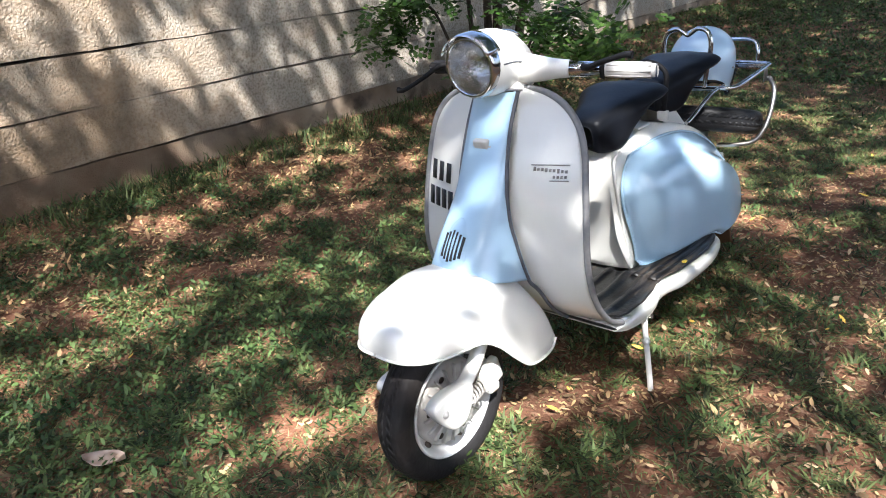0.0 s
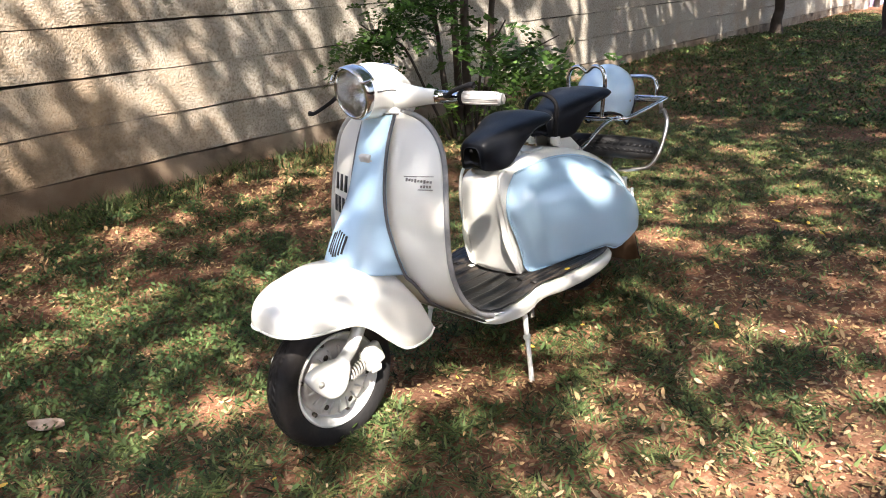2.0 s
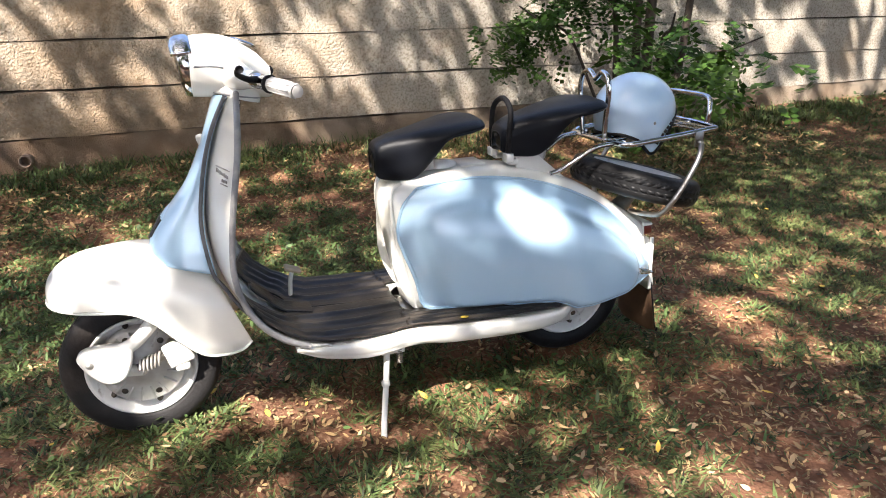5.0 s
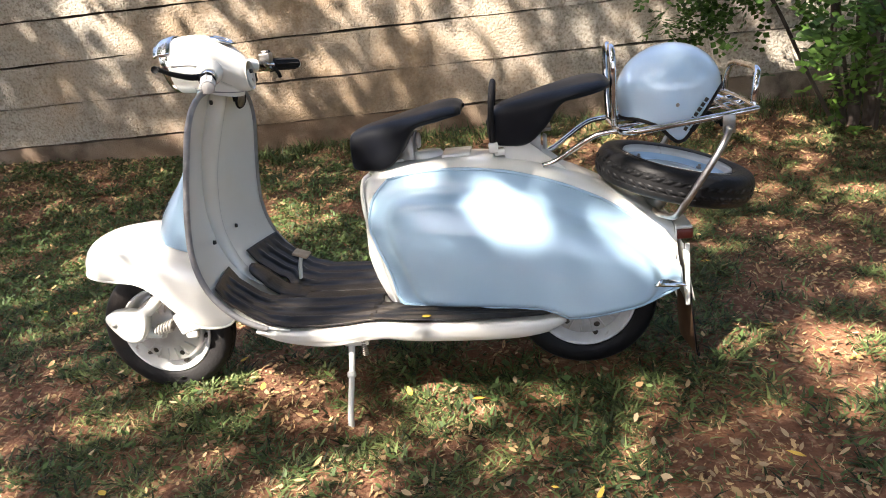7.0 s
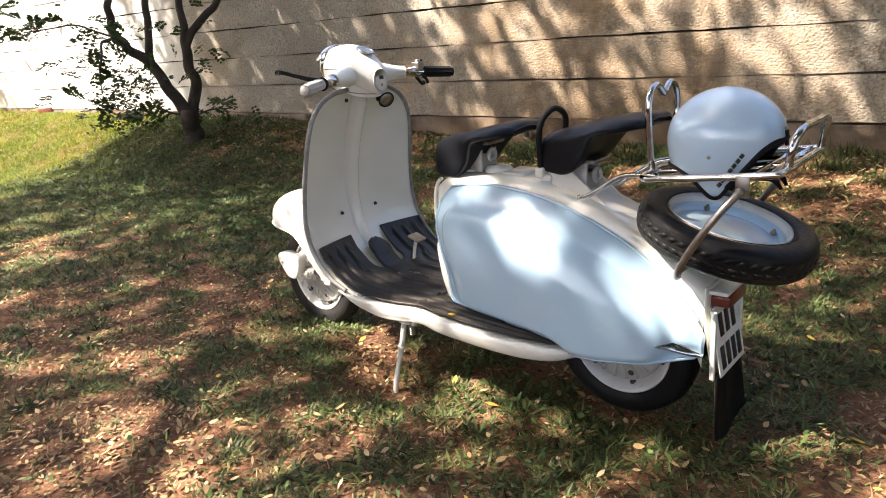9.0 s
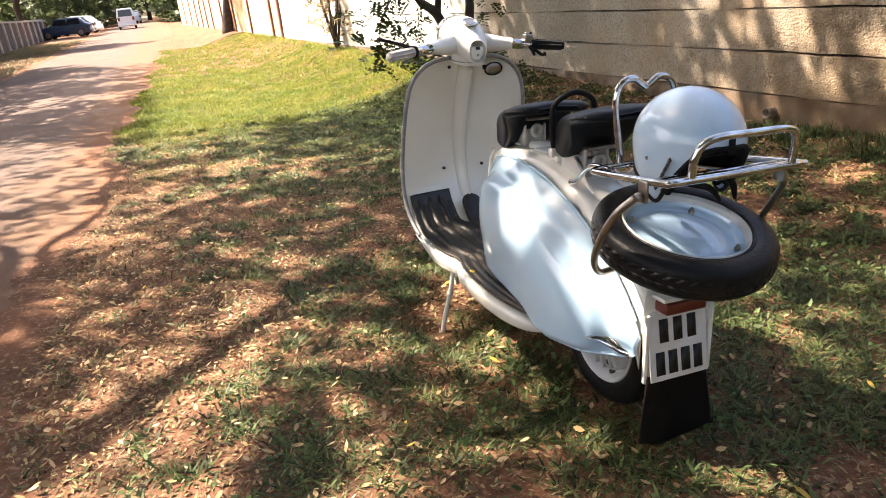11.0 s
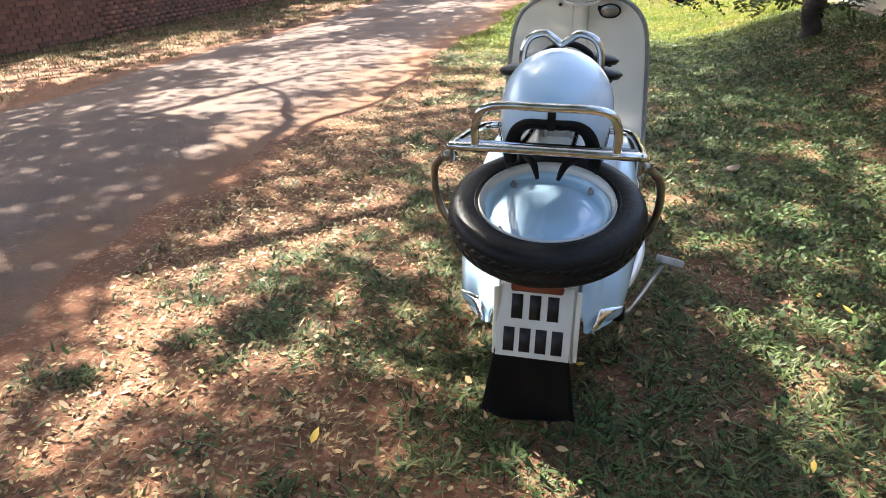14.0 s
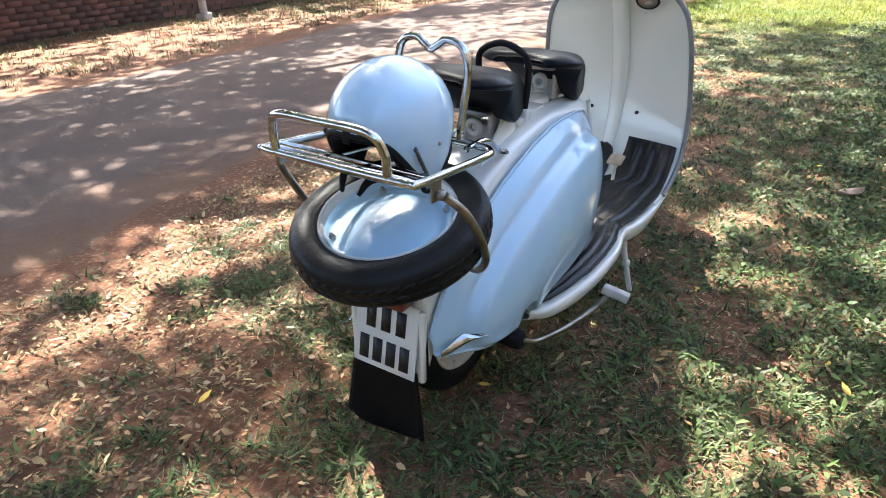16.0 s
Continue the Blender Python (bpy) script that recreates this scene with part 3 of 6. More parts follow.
# headset
HEAD = [(0.424, 1.027, 0.070, 0.072, 2.0), (0.405, 1.027, 0.078, 0.077, 2.0), (0.375, 1.027, 0.080, 0.080, 2.1), (0.330, 1.025, 0.076, 0.080, 2.2), (0.285, 1.016, 0.068, 0.074, 2.3), (0.245, 1.001, 0.056, 0.062, 2.4), (0.218, 0.986, 0.044, 0.050, 2.4), (0.205, 0.979, 0.033, 0.040, 2.3)]
g = []
for x, zc, wy, wz, p in HEAD:
    row = []
    for a in np.arange(20) * 2 * math.pi / 20:
        c, s = math.cos(a), math.sin(a)
        row.append((x, wy * math.copysign(abs(c) ** (2 / p), c), zc + wz * math.copysign(abs(s) ** (2 / p), s)))
    g.append(row)
hv, hf = sheet(fair(g, 30, 40, True), close_v=True)
headset = part("headset", (hv, hf + [tuple(29 * 40 + j for j in reversed(range(40)))]), CREAM, scooter)
part("headset_neck", tube([(0.285, 0, 0.985), (0.300, 0, 0.962), (0.306, 0, 0.945)], (0.066, 0.070, 0.070), 8, 24), CREAM, headset)
part("neck_ring", turned([(0.068, -0.004), (0.074, 0), (0.068, 0.004)], 24, "z", closed=True), TRIM_GREY, headset, at=pose(0.306, 0, 0.952, 0, -12, 0))
for side in (1, -1):
    part("handlebar_arm", tube([(0.30, side * 0.05, 1.005), (0.280, side * 0.105, 1.000), (0.266, side * 0.140, 0.998), (0.254, side * 0.168, 0.9965)], (0.040, 0.031, 0.024, 0.0215), 18, 16), CREAM, headset)
    sleeve = part("grip_sleeve", tube([(0.256, side * 0.165, 0.9965), (0.224, side * 0.245, 0.990)], 0.0185, 2, 14), CHROME, headset, "polished sleeve with a lever clamp")
    grip = part("hand_grip", tube([(0.226, side * 0.240, 0.9905), (0.212, side * 0.275, 0.988), (0.190, side * 0.325, 0.984), (0.178, side * 0.352, 0.981)], (0.0165, 0.0175, 0.0175, 0.0155), 16, 16), GREY_GRIP if side > 0 else BLACK_RUBBER, headset, "ribbed grey rubber grip" if side > 0 else "black rubber grip")
    for k in range(8):
        a = k * math.pi / 4
        off = np.array([0.0, 0.0, 0.0172 * math.sin(a)]) + np.array([0.93, -0.37 * side * -1, 0]) * 0.0172 * math.cos(a)
        part("grip_rib", tube([np.array((0.222, side * 0.250, 0.990)) + off, np.array((0.182, side * 0.343, 0.982)) + off], 0.0022, 2, 5), GREY_GRIP if side > 0 else BLACK_RUBBER, grip)
    part("grip_collar", turned([(0.016, -0.006), (0.022, -0.004), (0.022, 0.004), (0.016, 0.006)], 18, "y"), BLACK_RUBBER, headset, at=pose(0.226, side * 0.241, 0.9905, 0, 0, 22 * side))
    tipz = 1.036 if side > 0 else 0.944
    part("lever", tube([(0.252, side * 0.205, 1.000), (0.275, side * 0.235, 1.004), (0.300, side * 0.280, (1.004 + tipz) / 2), (0.300 if side > 0 else 0.325, side * 0.335, tipz), (0.297 if side > 0 else 0.333, side * 0.356, tipz)], (0.009, 0.008, 0.0065, 0.0065, 0.009), 24, 8), BLACK_RUBBER, headset, "black sheathed hand lever")
    part("grip_end", turned([(0, 0.004), (0.008, 0.003), (0.0145, 0)], 16, "y"), GREY_GRIP if side > 0 else CREAM, headset, at=pose(0.1765, side * 0.355, 0.9805, 0, 0, 22 * side) @ Matrix.Diagonal((1, side, 1, 1)))
part("switch_box", joined(box(0.214, 0.250, -0.238, -0.205, 0.998, 1.028), box(0.222, 0.242, -0.230, -0.212, 1.028, 1.036)), STEEL, headset, "dull metal light switch", bevel=0.003)
part("switch_knob", turned([(0, 0.008), (0.006, 0.007), (0.008, 0)], 12, "z"), BLACK_RUBBER, headset, at=pose(0.225, -0.232, 1.028))
part("switch_lever", tube([(0.215, -0.222, 0.985), (0.205, -0.232, 0.965), (0.203, -0.238, 0.950)], 0.006, 8, 8), BLACK_RUBBER, headset)
part("speedometer_rim", turned([(0.026, -0.004), (0.032, 0.0), (0.026, 0.005), (0.022, 0.002)], 28, "z", closed=True), CHROME, headset, at=pose(0.268, 0, 1.083, 0, -22, 0) @ Matrix.Diagonal((1.15, 1, 1, 1)))
part("speedometer_dial", turned([(0.0, 0.002), (0.020, 0.0015), (0.025, 0)], 24, "z"), STEEL, headset, "dusty grey speedometer dial", at=pose(0.268, 0, 1.084, 0, -22, 0) @ Matrix.Diagonal((1.15, 1, 1, 1)))
part("key_plate", turned([(0.0, 0.004), (0.022, 0.003), (0.026, 0.0)], 24, "x"), CREAM, headset, at=pose(0.207, 0, 0.985, 0, 8, 0) @ Matrix.Diagonal((-1, 1, 1.5, 1)))
part("key_switch", box(-0.006, 0.0, -0.008, 0.008, -0.006, 0.006), BLACK_PAINT, headset, at=pose(0.204, 0, 0.990, 0, 8, 0), bevel=0.001)
part("key_hole", turned([(0, 0.004), (0.006, 0.003), (0.008, 0)], 12, "x"), STEEL, headset, at=pose(0.204, 0, 0.966, 0, 8, 0) @ Matrix.Diagonal((-1, 1, 1, 1)))
part("seam", tube([(0.395, 0.0800, 1.030), (0.335, 0.0780, 1.027), (0.300, 0.0835, 1.014), (0.282, 0.112, 1.006), (0.256, 0.164, 1.003)], 0.0022, 24, 5), TRIM_DARK, headset)
part("seam", tube([(0.395, -0.0800, 1.030), (0.335, -0.0780, 1.027), (0.300, -0.0835, 1.014), (0.282, -0.112, 1.006), (0.256, -0.164, 1.003)], 0.0022, 24, 5), TRIM_DARK, headset)

# headlamp, facing slightly down
LAMP = pose(0.422, 0, 1.027, 0, 6, 0)
headlamp = part("headlamp", turned([(0.0745, -0.032), (0.0780, -0.018), (0.0775, -0.004), (0.074, 0.006), (0.068, 0.010), (0.0635, 0.007), (0.066, -0.006)], 40, "x", closed=True), CHROME, scooter, "round headlamp with a chrome rim", at=LAMP)
part("peak", sheet([[(x, r * math.sin(a), r * math.cos(a)) for a in np.linspace(-1.15, 1.15, 21)] for x, r in ((-0.030, 0.0790), (-0.014, 0.0806), (0.002, 0.0802), (0.020, 0.0775))]), CHROME, headlamp, thick=0.002)
part("reflector", turned([(0.066, 0.002), (0.060, -0.022), (0.048, -0.044), (0.028, -0.058), (0.012, -0.062), (0.0, -0.062)], 36, "x", n=16), REFLECTOR, headlamp)
part("lens", turned([(0.066, 0.004), (0.052, 0.012), (0.030, 0.017), (0.0, 0.019)], 36, "x", n=12), LENS, headlamp, "ridged clear lamp glass", thick=0.002).visible_shadow = False
part("bulb", turned([(0.0, 0.0), (0.009, -0.006), (0.010, -0.020), (0.006, -0.036)], 14, "x"), LENS, headlamp)


# ---- wheels ----
def tyre_shape(R=0.215, w=0.045, seg=64):
    pr = [(R - 0.069, -w * 0.60), (R - 0.058, -w * 0.88), (R - 0.035, -w), (R - 0.014, -w * 0.88), (R - 0.003, -w * 0.55), (R, 0), (R - 0.003, w * 0.55), (R - 0.014, w * 0.88), (R - 0.035, w), (R - 0.058, w * 0.88), (R - 0.069, w * 0.60), (R - 0.068, 0)]
    return turned(pr, seg, "y", closed=True, n=48)


def tread_shape(R=0.215, count=48):
    """Small blocks that follow the tyre's round crown."""
    def crown_r(y):
        return R - 0.0005 - 0.0062 * (abs(y) / 0.0275) ** 2.4
    out = []
    for k in range(count):
        a = k * 2 * math.pi / count
        for j, y in enumerate((-0.0265, -0.0115, 0.0115, 0.0265)):
            c_ = a + 0.5 * (j % 2) * 2 * math.pi / count
            skew = 0.030 * (1 if y > 0 else -1)
            v = []
            for da in (-0.049, 0.049):
                for dy in (-0.0058, 0.0058):
                    for dz in (-0.006, 0.0020):
                        t_, r = c_ + da + skew * dy / 0.0058, crown_r(y + dy) + dz
                        v.append((r * math.sin(t_), y + dy, r * math.cos(t_)))
            out.append((v, box(0, 1, 0, 1, 0, 1)[1]))
    return joined(*out)


def wheel(name, at, tyre_mat, parent, front):
    w = empty(name, at)
    w.parent = parent
    tyre = part("tyre", tyre_shape(), tyre_mat, w)
    part("tread", tread_shape(), tyre_mat, tyre)
    for s in (1, -1):
        part("sidewall_ring", turned([(0.158, 0.0395 * s), (0.1595, 0.0412 * s), (0.161, 0.0403 * s)], 48, "y"), tyre_mat, tyre)
    rim = part("rim", turned([(0.146, 0.040), (0.150, 0.036), (0.142, 0.030), (0.134, 0.020), (0.128, 0.004), (0.120, -0.002), (0.105, -0.004), (0.102, -0.010), (0.105, -0.012), (0.128, -0.012), (0.138, -0.024), (0.146, -0.032), (0.151, -0.036), (0.147, -0.041), (0.140, -0.037), (0.131, -0.022), (0.125, -0.006), (0.127, 0.006), (0.135, 0.024), (0.140, 0.036)], 48, "y", closed=True), WHITE_RIM, w, "white painted steel rim")
    part("hub_drum", turned([(0.0, 0.050), (0.030, 0.050), (0.052, 0.044), (0.066, 0.034), (0.108, 0.026), (0.117, 0.018), (0.118, 0.004), (0.112, -0.030), (0.09, -0.040), (0.03, -0.046), (0.0, -0.046)], 40, "y"), ALLOY, w, "dull alloy brake drum")
    for k in range(6):
        a = k * math.pi / 3 + 0.3
        part("wheel_nut", turned([(0.0, 0.014), (0.006, 0.013), (0.009, 0.004), (0.009, 0)], 6, "y"), DARK_STEEL, w, at=pose(0.124 * math.cos(a), 0.006, 0.124 * math.sin(a)))
    for k in range(18):
        a = k * math.pi / 9
        part("drum_fin", box(0.066, 0.108, -0.004, 0.007, -0.0022, 0.0022), ALLOY, w, at=pose(0, 0.030, 0, 0, math.degrees(a), 0))
    for k in range(6):
        a = k * math.pi / 3 + 0.1
        part("drum_hole", turned([(0, 0.0016), (0.008, 0.0014), (0.0095, 0)], 12, "y"), DARK_STEEL, w, at=pose(0.090 * math.cos(a + 0.07), 0.0297, 0.090 * math.sin(a + 0.07)))
    return w


front_wheel = wheel("front_wheel", pose(0.650, 0, 0.215), DUSTY_TYRE, scooter, True)
rear_wheel = wheel("rear_wheel", pose(-0.695, 0, 0.224), TYRE, scooter, False)

# front fork with its links
for side in (1, -1):
    part("fork_leg", tube([(0.545, side * 0.075, 0.46), (0.585, side * 0.088, 0.385), (0.640, side * 0.094, 0.325), (0.700, side * 0.094, 0.292)], (0.022, 0.021, 0.019, 0.021), 20, 12), CREAM, scooter)
    face = 0.117 if side > 0 else 0.095
    rim_ = spline(np.array([(0.794, 0.291), (0.772, 0.319), (0.706, 0.320), (0.655, 0.304), (0.684, 0.224), (0.742, 0.220)]), 36, True)
    mid_ = rim_.mean(0)
    link = part("suspension_link", sheet([[(mid_[0] + (p[0] - mid_[0]) * k, side * (face + d), mid_[1] + (p[1] - mid_[1]) * k) for p in rim_] for k, d in ((0.90, -0.040), (1.0, -0.036), (1.0, -0.008), (0.96, -0.002), (0.86, 0.0), (0.40, 0.001), (0.02, 0.001))], close_v=True, flip=side < 0), CREAM, scooter, "cream trailing-link cover")
    part("link_nut", turned([(0, 0.008), (0.005, 0.007), (0.007, 0.004), (0.010, 0.003), (0.011, 0)], 16, "y"), ALLOY, link, at=pose(0.765, side * (0.115 if side > 0 else 0.093), 0.281) @ Matrix.Diagonal((1, side, 1, 1)))
    part("link_arm", tube([(0.72, side * 0.092, 0.262), (0.690, side * 0.080, 0.236), (0.650, side * 0.062, 0.216)], (0.028, 0.020, 0.014), 12, 12), CREAM, scooter)
    part("axle_nut", turned([(0, 0.014), (0.007, 0.013), (0.009, 0.007), (0.014, 0.005), (0.016, 0)], 12, "y"), ALLOY, scooter, at=pose(0.650, side * 0.060, 0.215) @ Matrix.Diagonal((1, side, 1, 1)))
    part("damper", tube([(0.655, side * 0.082, 0.236), (0.560, side * 0.070, 0.262)], 0.011, 2, 12), STEEL, scooter)
    part("damper_spring", tube([(0.648 - 0.0042 * a / 2.6, side * (0.0812 + 0.017 * math.cos(a)), 0.238 + 0.00115 * a / 2.6 + 0.017 * math.sin(a)) for a in np.arange(0, 36, 0.6)], 0.0035, 150, 6), ALLOY, scooter, "exposed coil of the front damper")
    part("damper_mount", joined(moved(box(-0.040, 0.034, -0.014, 0.014, -0.036, 0.036), pose(0, 0, 0, 0, 16, 0)), box(-0.030, 0.012, -0.012, 0.012, -0.056, -0.028)), CREAM, scooter, bevel=0.008, at=pose(0.548, side * 0.072, 0.258))
part("cable", tube([(0.63, -0.10, 0.42), (0.70, -0.112, 0.36), (0.725, -0.112, 0.29), (0.70, -0.10, 0.22)], 0.004, 20, 6), BLACK_RUBBER, scooter)

def smooth(a, b, x):
    t = np.clip((x - a) / (b - a), 0, 1)
    return t * t * (3 - 2 * t)


# ---- floor ----
FLOOR = [  # x, z, outer half-width
    (0.235, 0.303, 0.270), (0.16, 0.290, 0.268), (0.05, 0.284, 0.266), (-0.03, 0.284, 0.258), (-0.075, 0.284, 0.246), (-0.13, 0.283, 0.250), (-0.20, 0.282, 0.268), (-0.30, 0.279, 0.274), (-0.40, 0.273, 0.270), (-0.50, 0.264, 0.252), (-0.58, 0.254, 0.224), (-0.63, 0.247, 0.185)]
fx, fz, fy = (np.array(c) for c in zip(*FLOOR))


def floor_at(x):
    return np.interp(x, fx[::-1], fz[::-1]), np.interp(x, fx[::-1], fy[::-1])


for side in (1, -1):
    g = []
    for x, z, y in FLOOR:
        inner = 0.0 if x > -0.1 else 0.10
        d = float(np.interp(x, (-0.63, -0.55, 0.06, 0.17, 0.235), (0.5, 1.0, 1.0, 0.65, 0.25)))
        g.append([(x, side * (inner + (y - inner) * a), z - 0.001) for a in (0, 0.5, 0.9)] + [(x, side * y, z - 0.004), (x, side * (y + 0.003), z - 0.018 * d), (x, side * (y - 0.004), z - 0.040 * d), (x, side * (y - 0.03), z - 0.050 * d), (x, side * inner, z - 0.046 * d)])
    board = part("floorboard", sheet(fair(g, 44, 22), flip=side > 0), CREAM, scooter, thick=0.002)
    # a black mat bent from the leg shield's foot into the floor, with three raised ribs
    g = []
    for k in np.linspace(0, 1, 46):
        row = []
        up = max(0.0, 1 - k / 0.42)
        inner = 0.074 * (1 - smooth(0.33, 0.43, k)) + 0.002
        for a in np.linspace(0, 1, 64):
            rib = 0.0085 * smooth(0.04, 0.12, k) * sum(math.exp(-((a - c_) / 0.042) ** 2) for c_ in (0.27, 0.53, 0.79)) + 0.003 * smooth(0.93, 1.0, a)
            if up > 0:
                z = 0.2905 + 0.140 * up
                yo = 0.262 - 0.004 * up
                y = inner + (yo - inner) * a
                row.append((shield_x(y, z) - (0.009 + rib) * (1 if up > 0.25 else up * 4), side * y, z + (0.008 + rib) * (1 - up)))
            else:
                q = (k - 0.42) / 0.58
                y = inner + (0.252 - inner) * a
                x = shield_x(y, 0.2905) * (1 - q) - 0.10 * q
                zf, yo = floor_at(x)
                y = inner + (yo - 0.010 - inner) * a
                row.append((x, side * y, zf + 0.0065 + rib))
        g.append(row)
    part("floor_mat", sheet(np.array(g), flip=side > 0), MAT_RUBBER, board, "worn black rubber mat with raised ribs", thick=0.005)
    g = []
    for x in np.linspace(-0.085, -0.605, 30):
        z, y = floor_at(x)
        inner = max(0.118, min(0.155, 0.118 + (-0.1 - x) * 0.2))
        g.append([(x, side * (inner + max(0.004, y - 0.011 - inner) * a), z + 0.009 + 0.006 * sum(math.exp(-((a - c_) / 0.06) ** 2) for c_ in (0.3, 0.55, 0.8)) + 0.004 * smooth(0.92, 1.0, a)) for a in np.linspace(0, 1, 40)])
    part("running_board_mat", sheet(np.array(g), flip=side > 0), MAT_RUBBER, board, "black rubber mat beside the side panel", thick=0.006)
# the mat's middle finger, round at its end, up the foot of the steering column
g = []
for k in np.linspace(0, 1, 18):
    z = 0.2905 + 0.105 * max(0.0, k - 0.25) / 0.75
    w = 0.044 * math.sqrt(max(0.02, 1 - max(0.0, (k - 0.74) / 0.26) ** 2))
    x = shield_x(0, max(z, 0.2905)) - 0.03 * (1 - min(1.0, k / 0.25)) - 0.030 * smooth(0.3, 0.7, k)
    g.append([(x - 0.006 * k * (1 - (y / 0.044) ** 2), y * w / 0.044, z - 0.004 + 0.013 * smooth(0.02, 0.22, k)) for y in np.linspace(-0.044, 0.044, 11)])
part("mat_finger", sheet(np.array(g)), MAT_RUBBER, scooter, "rounded rubber finger of the floor mat", thick=0.006)
part("sticker", turned([(0.0, 0.0015), (0.010, 0.001), (0.0105, 0)], 18, "z"), YELLOW, scooter, "small yellow sticker", at=pose(-0.25, 0.245, 0.3005) @ Matrix.Diagonal((1.2, 0.8, 1, 1)))
pedal = part("brake_pedal", box(-0.026, 0.026, -0.026, 0.026, -0.005, 0.005), TAN_PAD, scooter, "worn tan brake pedal pad", bevel=0.004, at=pose(0.195, -0.095, 0.398, 0, -20, 0))
part("pedal_stem", tube([(0.21, -0.085, 0.31), (0.205, -0.09, 0.36), (0.197, -0.094, 0.392)], 0.007, 10, 8), CREAM, scooter)

# ---- rear body ----
BODY = [  # x, top z, half-width at the top, lower z, half-width low
    (-0.080, 0.625, 0.070, 0.440, 0.098), (-0.088, 0.656, 0.084, 0.400, 0.102), (-0.105, 0.674, 0.092, 0.350, 0.110), (-0.135, 0.684, 0.097, 0.295, 0.118), (-0.18, 0.690, 0.100, 0.290, 0.122), (-0.25, 0.694, 0.102, 0.30, 0.125), (-0.345, 0.698, 0.104, 0.31, 0.125), (-0.45, 0.690, 0.104, 0.33, 0.125),
    (-0.58, 0.662, 0.102, 0.42, 0.120), (-0.70, 0.617, 0.098, 0.44, 0.115), (-0.80, 0.558, 0.094, 0.42, 0.108), (-0.88, 0.506, 0.090, 0.36, 0.102), (-0.925, 0.472, 0.088, 0.30, 0.098), (-0.950, 0.452, 0.086, 0.24, 0.094)]
g = []
for x, zt, wt, zb, wb in BODY:
    row = []
    for k, (a, b) in enumerate(((1, 0), (1.0, 0.35), (0.98, 0.75), (0.88, 0.93), (0.6, 0.99), (0.0, 1.0))):
        w = wb * (1 - b) + wt * b
        row.append((x, w * (a if b > 0.7 else 1), zb + (zt - zb) * b))
    g.append(row + [(p[0], -p[1], p[2]) for p in reversed(row[:-1])])
body = part("rear_body", sheet(fair(g, 60, 41), flip=True), CREAM, scooter, thick=0.003)
part("body_front", sheet(fair([[(xf - 0.016 * abs(a) ** 2, a * w, z) for a in np.linspace(-1, 1, 7)] for z, xf, w in ((0.29, -0.125, 0.112), (0.36, -0.112, 0.108), (0.44, -0.094, 0.103), (0.53, -0.076, 0.098), (0.60, -0.068, 0.090), (0.645, -0.074, 0.080), (0.668, -0.095, 0.072))], 26, 18)), CREAM, body, thick=0.003)
part("tail_back", sheet(fair([[(xt - 0.004 * (1 - abs(a)), a * w, z) for a in np.linspace(-1, 1, 7)] for z, w, xt in ((0.452, 0.084, -0.949), (0.36, 0.092, -0.952), (0.28, 0.094, -0.966), (0.21, 0.094, -0.978))], 12, 14), flip=True), CREAM, body, thick=0.003)
part("rear_mudguard", sheet([[(-0.695 + 0.245 * math.cos(a), y, 0.224 + 0.245 * math.sin(a)) for y in np.linspace(-0.085, 0.085, 6)] for a in np.linspace(0.2, 3.05, 24)]), BLACK_RUBBER, body, thick=0.003)
part("engine_block", sheet(fair([[(x, w * math.cos(a), 0.215 + h * math.sin(a)) for a in np.arange(12) * math.pi / 6] for x, w, h in ((-0.08, 0.02, 0.02), (-0.12, 0.085, 0.060), (-0.30, 0.10, 0.075), (-0.48, 0.10, 0.07), (-0.56, 0.06, 0.05))], 20, 24, True), close_v=True), STEEL, scooter, "oily dark engine under the floor")
part("fuel_cap", turned([(0.0, 0.020), (0.030, 0.018), (0.036, 0.010), (0.036, 0)], 24, "z"), CREAM, body, at=pose(-0.275, 0, 0.694) @ Matrix.Diagonal((1.3, 1, 1, 1)))
part("seat_lid", box(-0.40, -0.32, -0.05, 0.05, 0.695, 0.704), CREAM, body, bevel=0.003)
part("saddle_bracket", box(-0.21, -0.085, -0.045, 0.045, 0.0, 0.008), CREAM, body, bevel=0.003, at=pose(0, 0, 0.684, 0, 3, 0))
part("body_edge", tube([(-0.142, 0.114, 0.295), (-0.128, 0.110, 0.36), (-0.108, 0.105, 0.45), (-0.090, 0.100, 0.55), (-0.086, 0.092, 0.62), (-0.096, 0.088, 0.662), (-0.12, 0.095, 0.680)], 0.006, 34, 8), CREAM, body)
part("body_edge", tube([(-0.142, -0.114, 0.295), (-0.128, -0.110, 0.36), (-0.108, -0.105, 0.45), (-0.090, -0.100, 0.55), (-0.086, -0.092, 0.62), (-0.096, -0.088, 0.662), (-0.12, -0.095, 0.680)], 0.006, 34, 8), CREAM, body)


# side panels
PT_X = (-0.10, -0.125, -0.15, -0.235, -0.34, -0.41, -0.50, -0.58, -0.66, -0.745, -0.80, -0.86, -0.90, -0.935, -0.962)
PT_Z = (0.615, 0.640, 0.655, 0.672, 0.676, 0.670, 0.655, 0.632, 0.600, 0.557, 0.520, 0.468, 0.425, 0.378, 0.332)
PB_X = (-0.155, -0.45, -0.56, -0.60, -0.64, -0.72, -0.84, -0.962)
PB_Z = (0.300, 0.288, 0.280, 0.268, 0.247, 0.250, 0.262, 0.288)


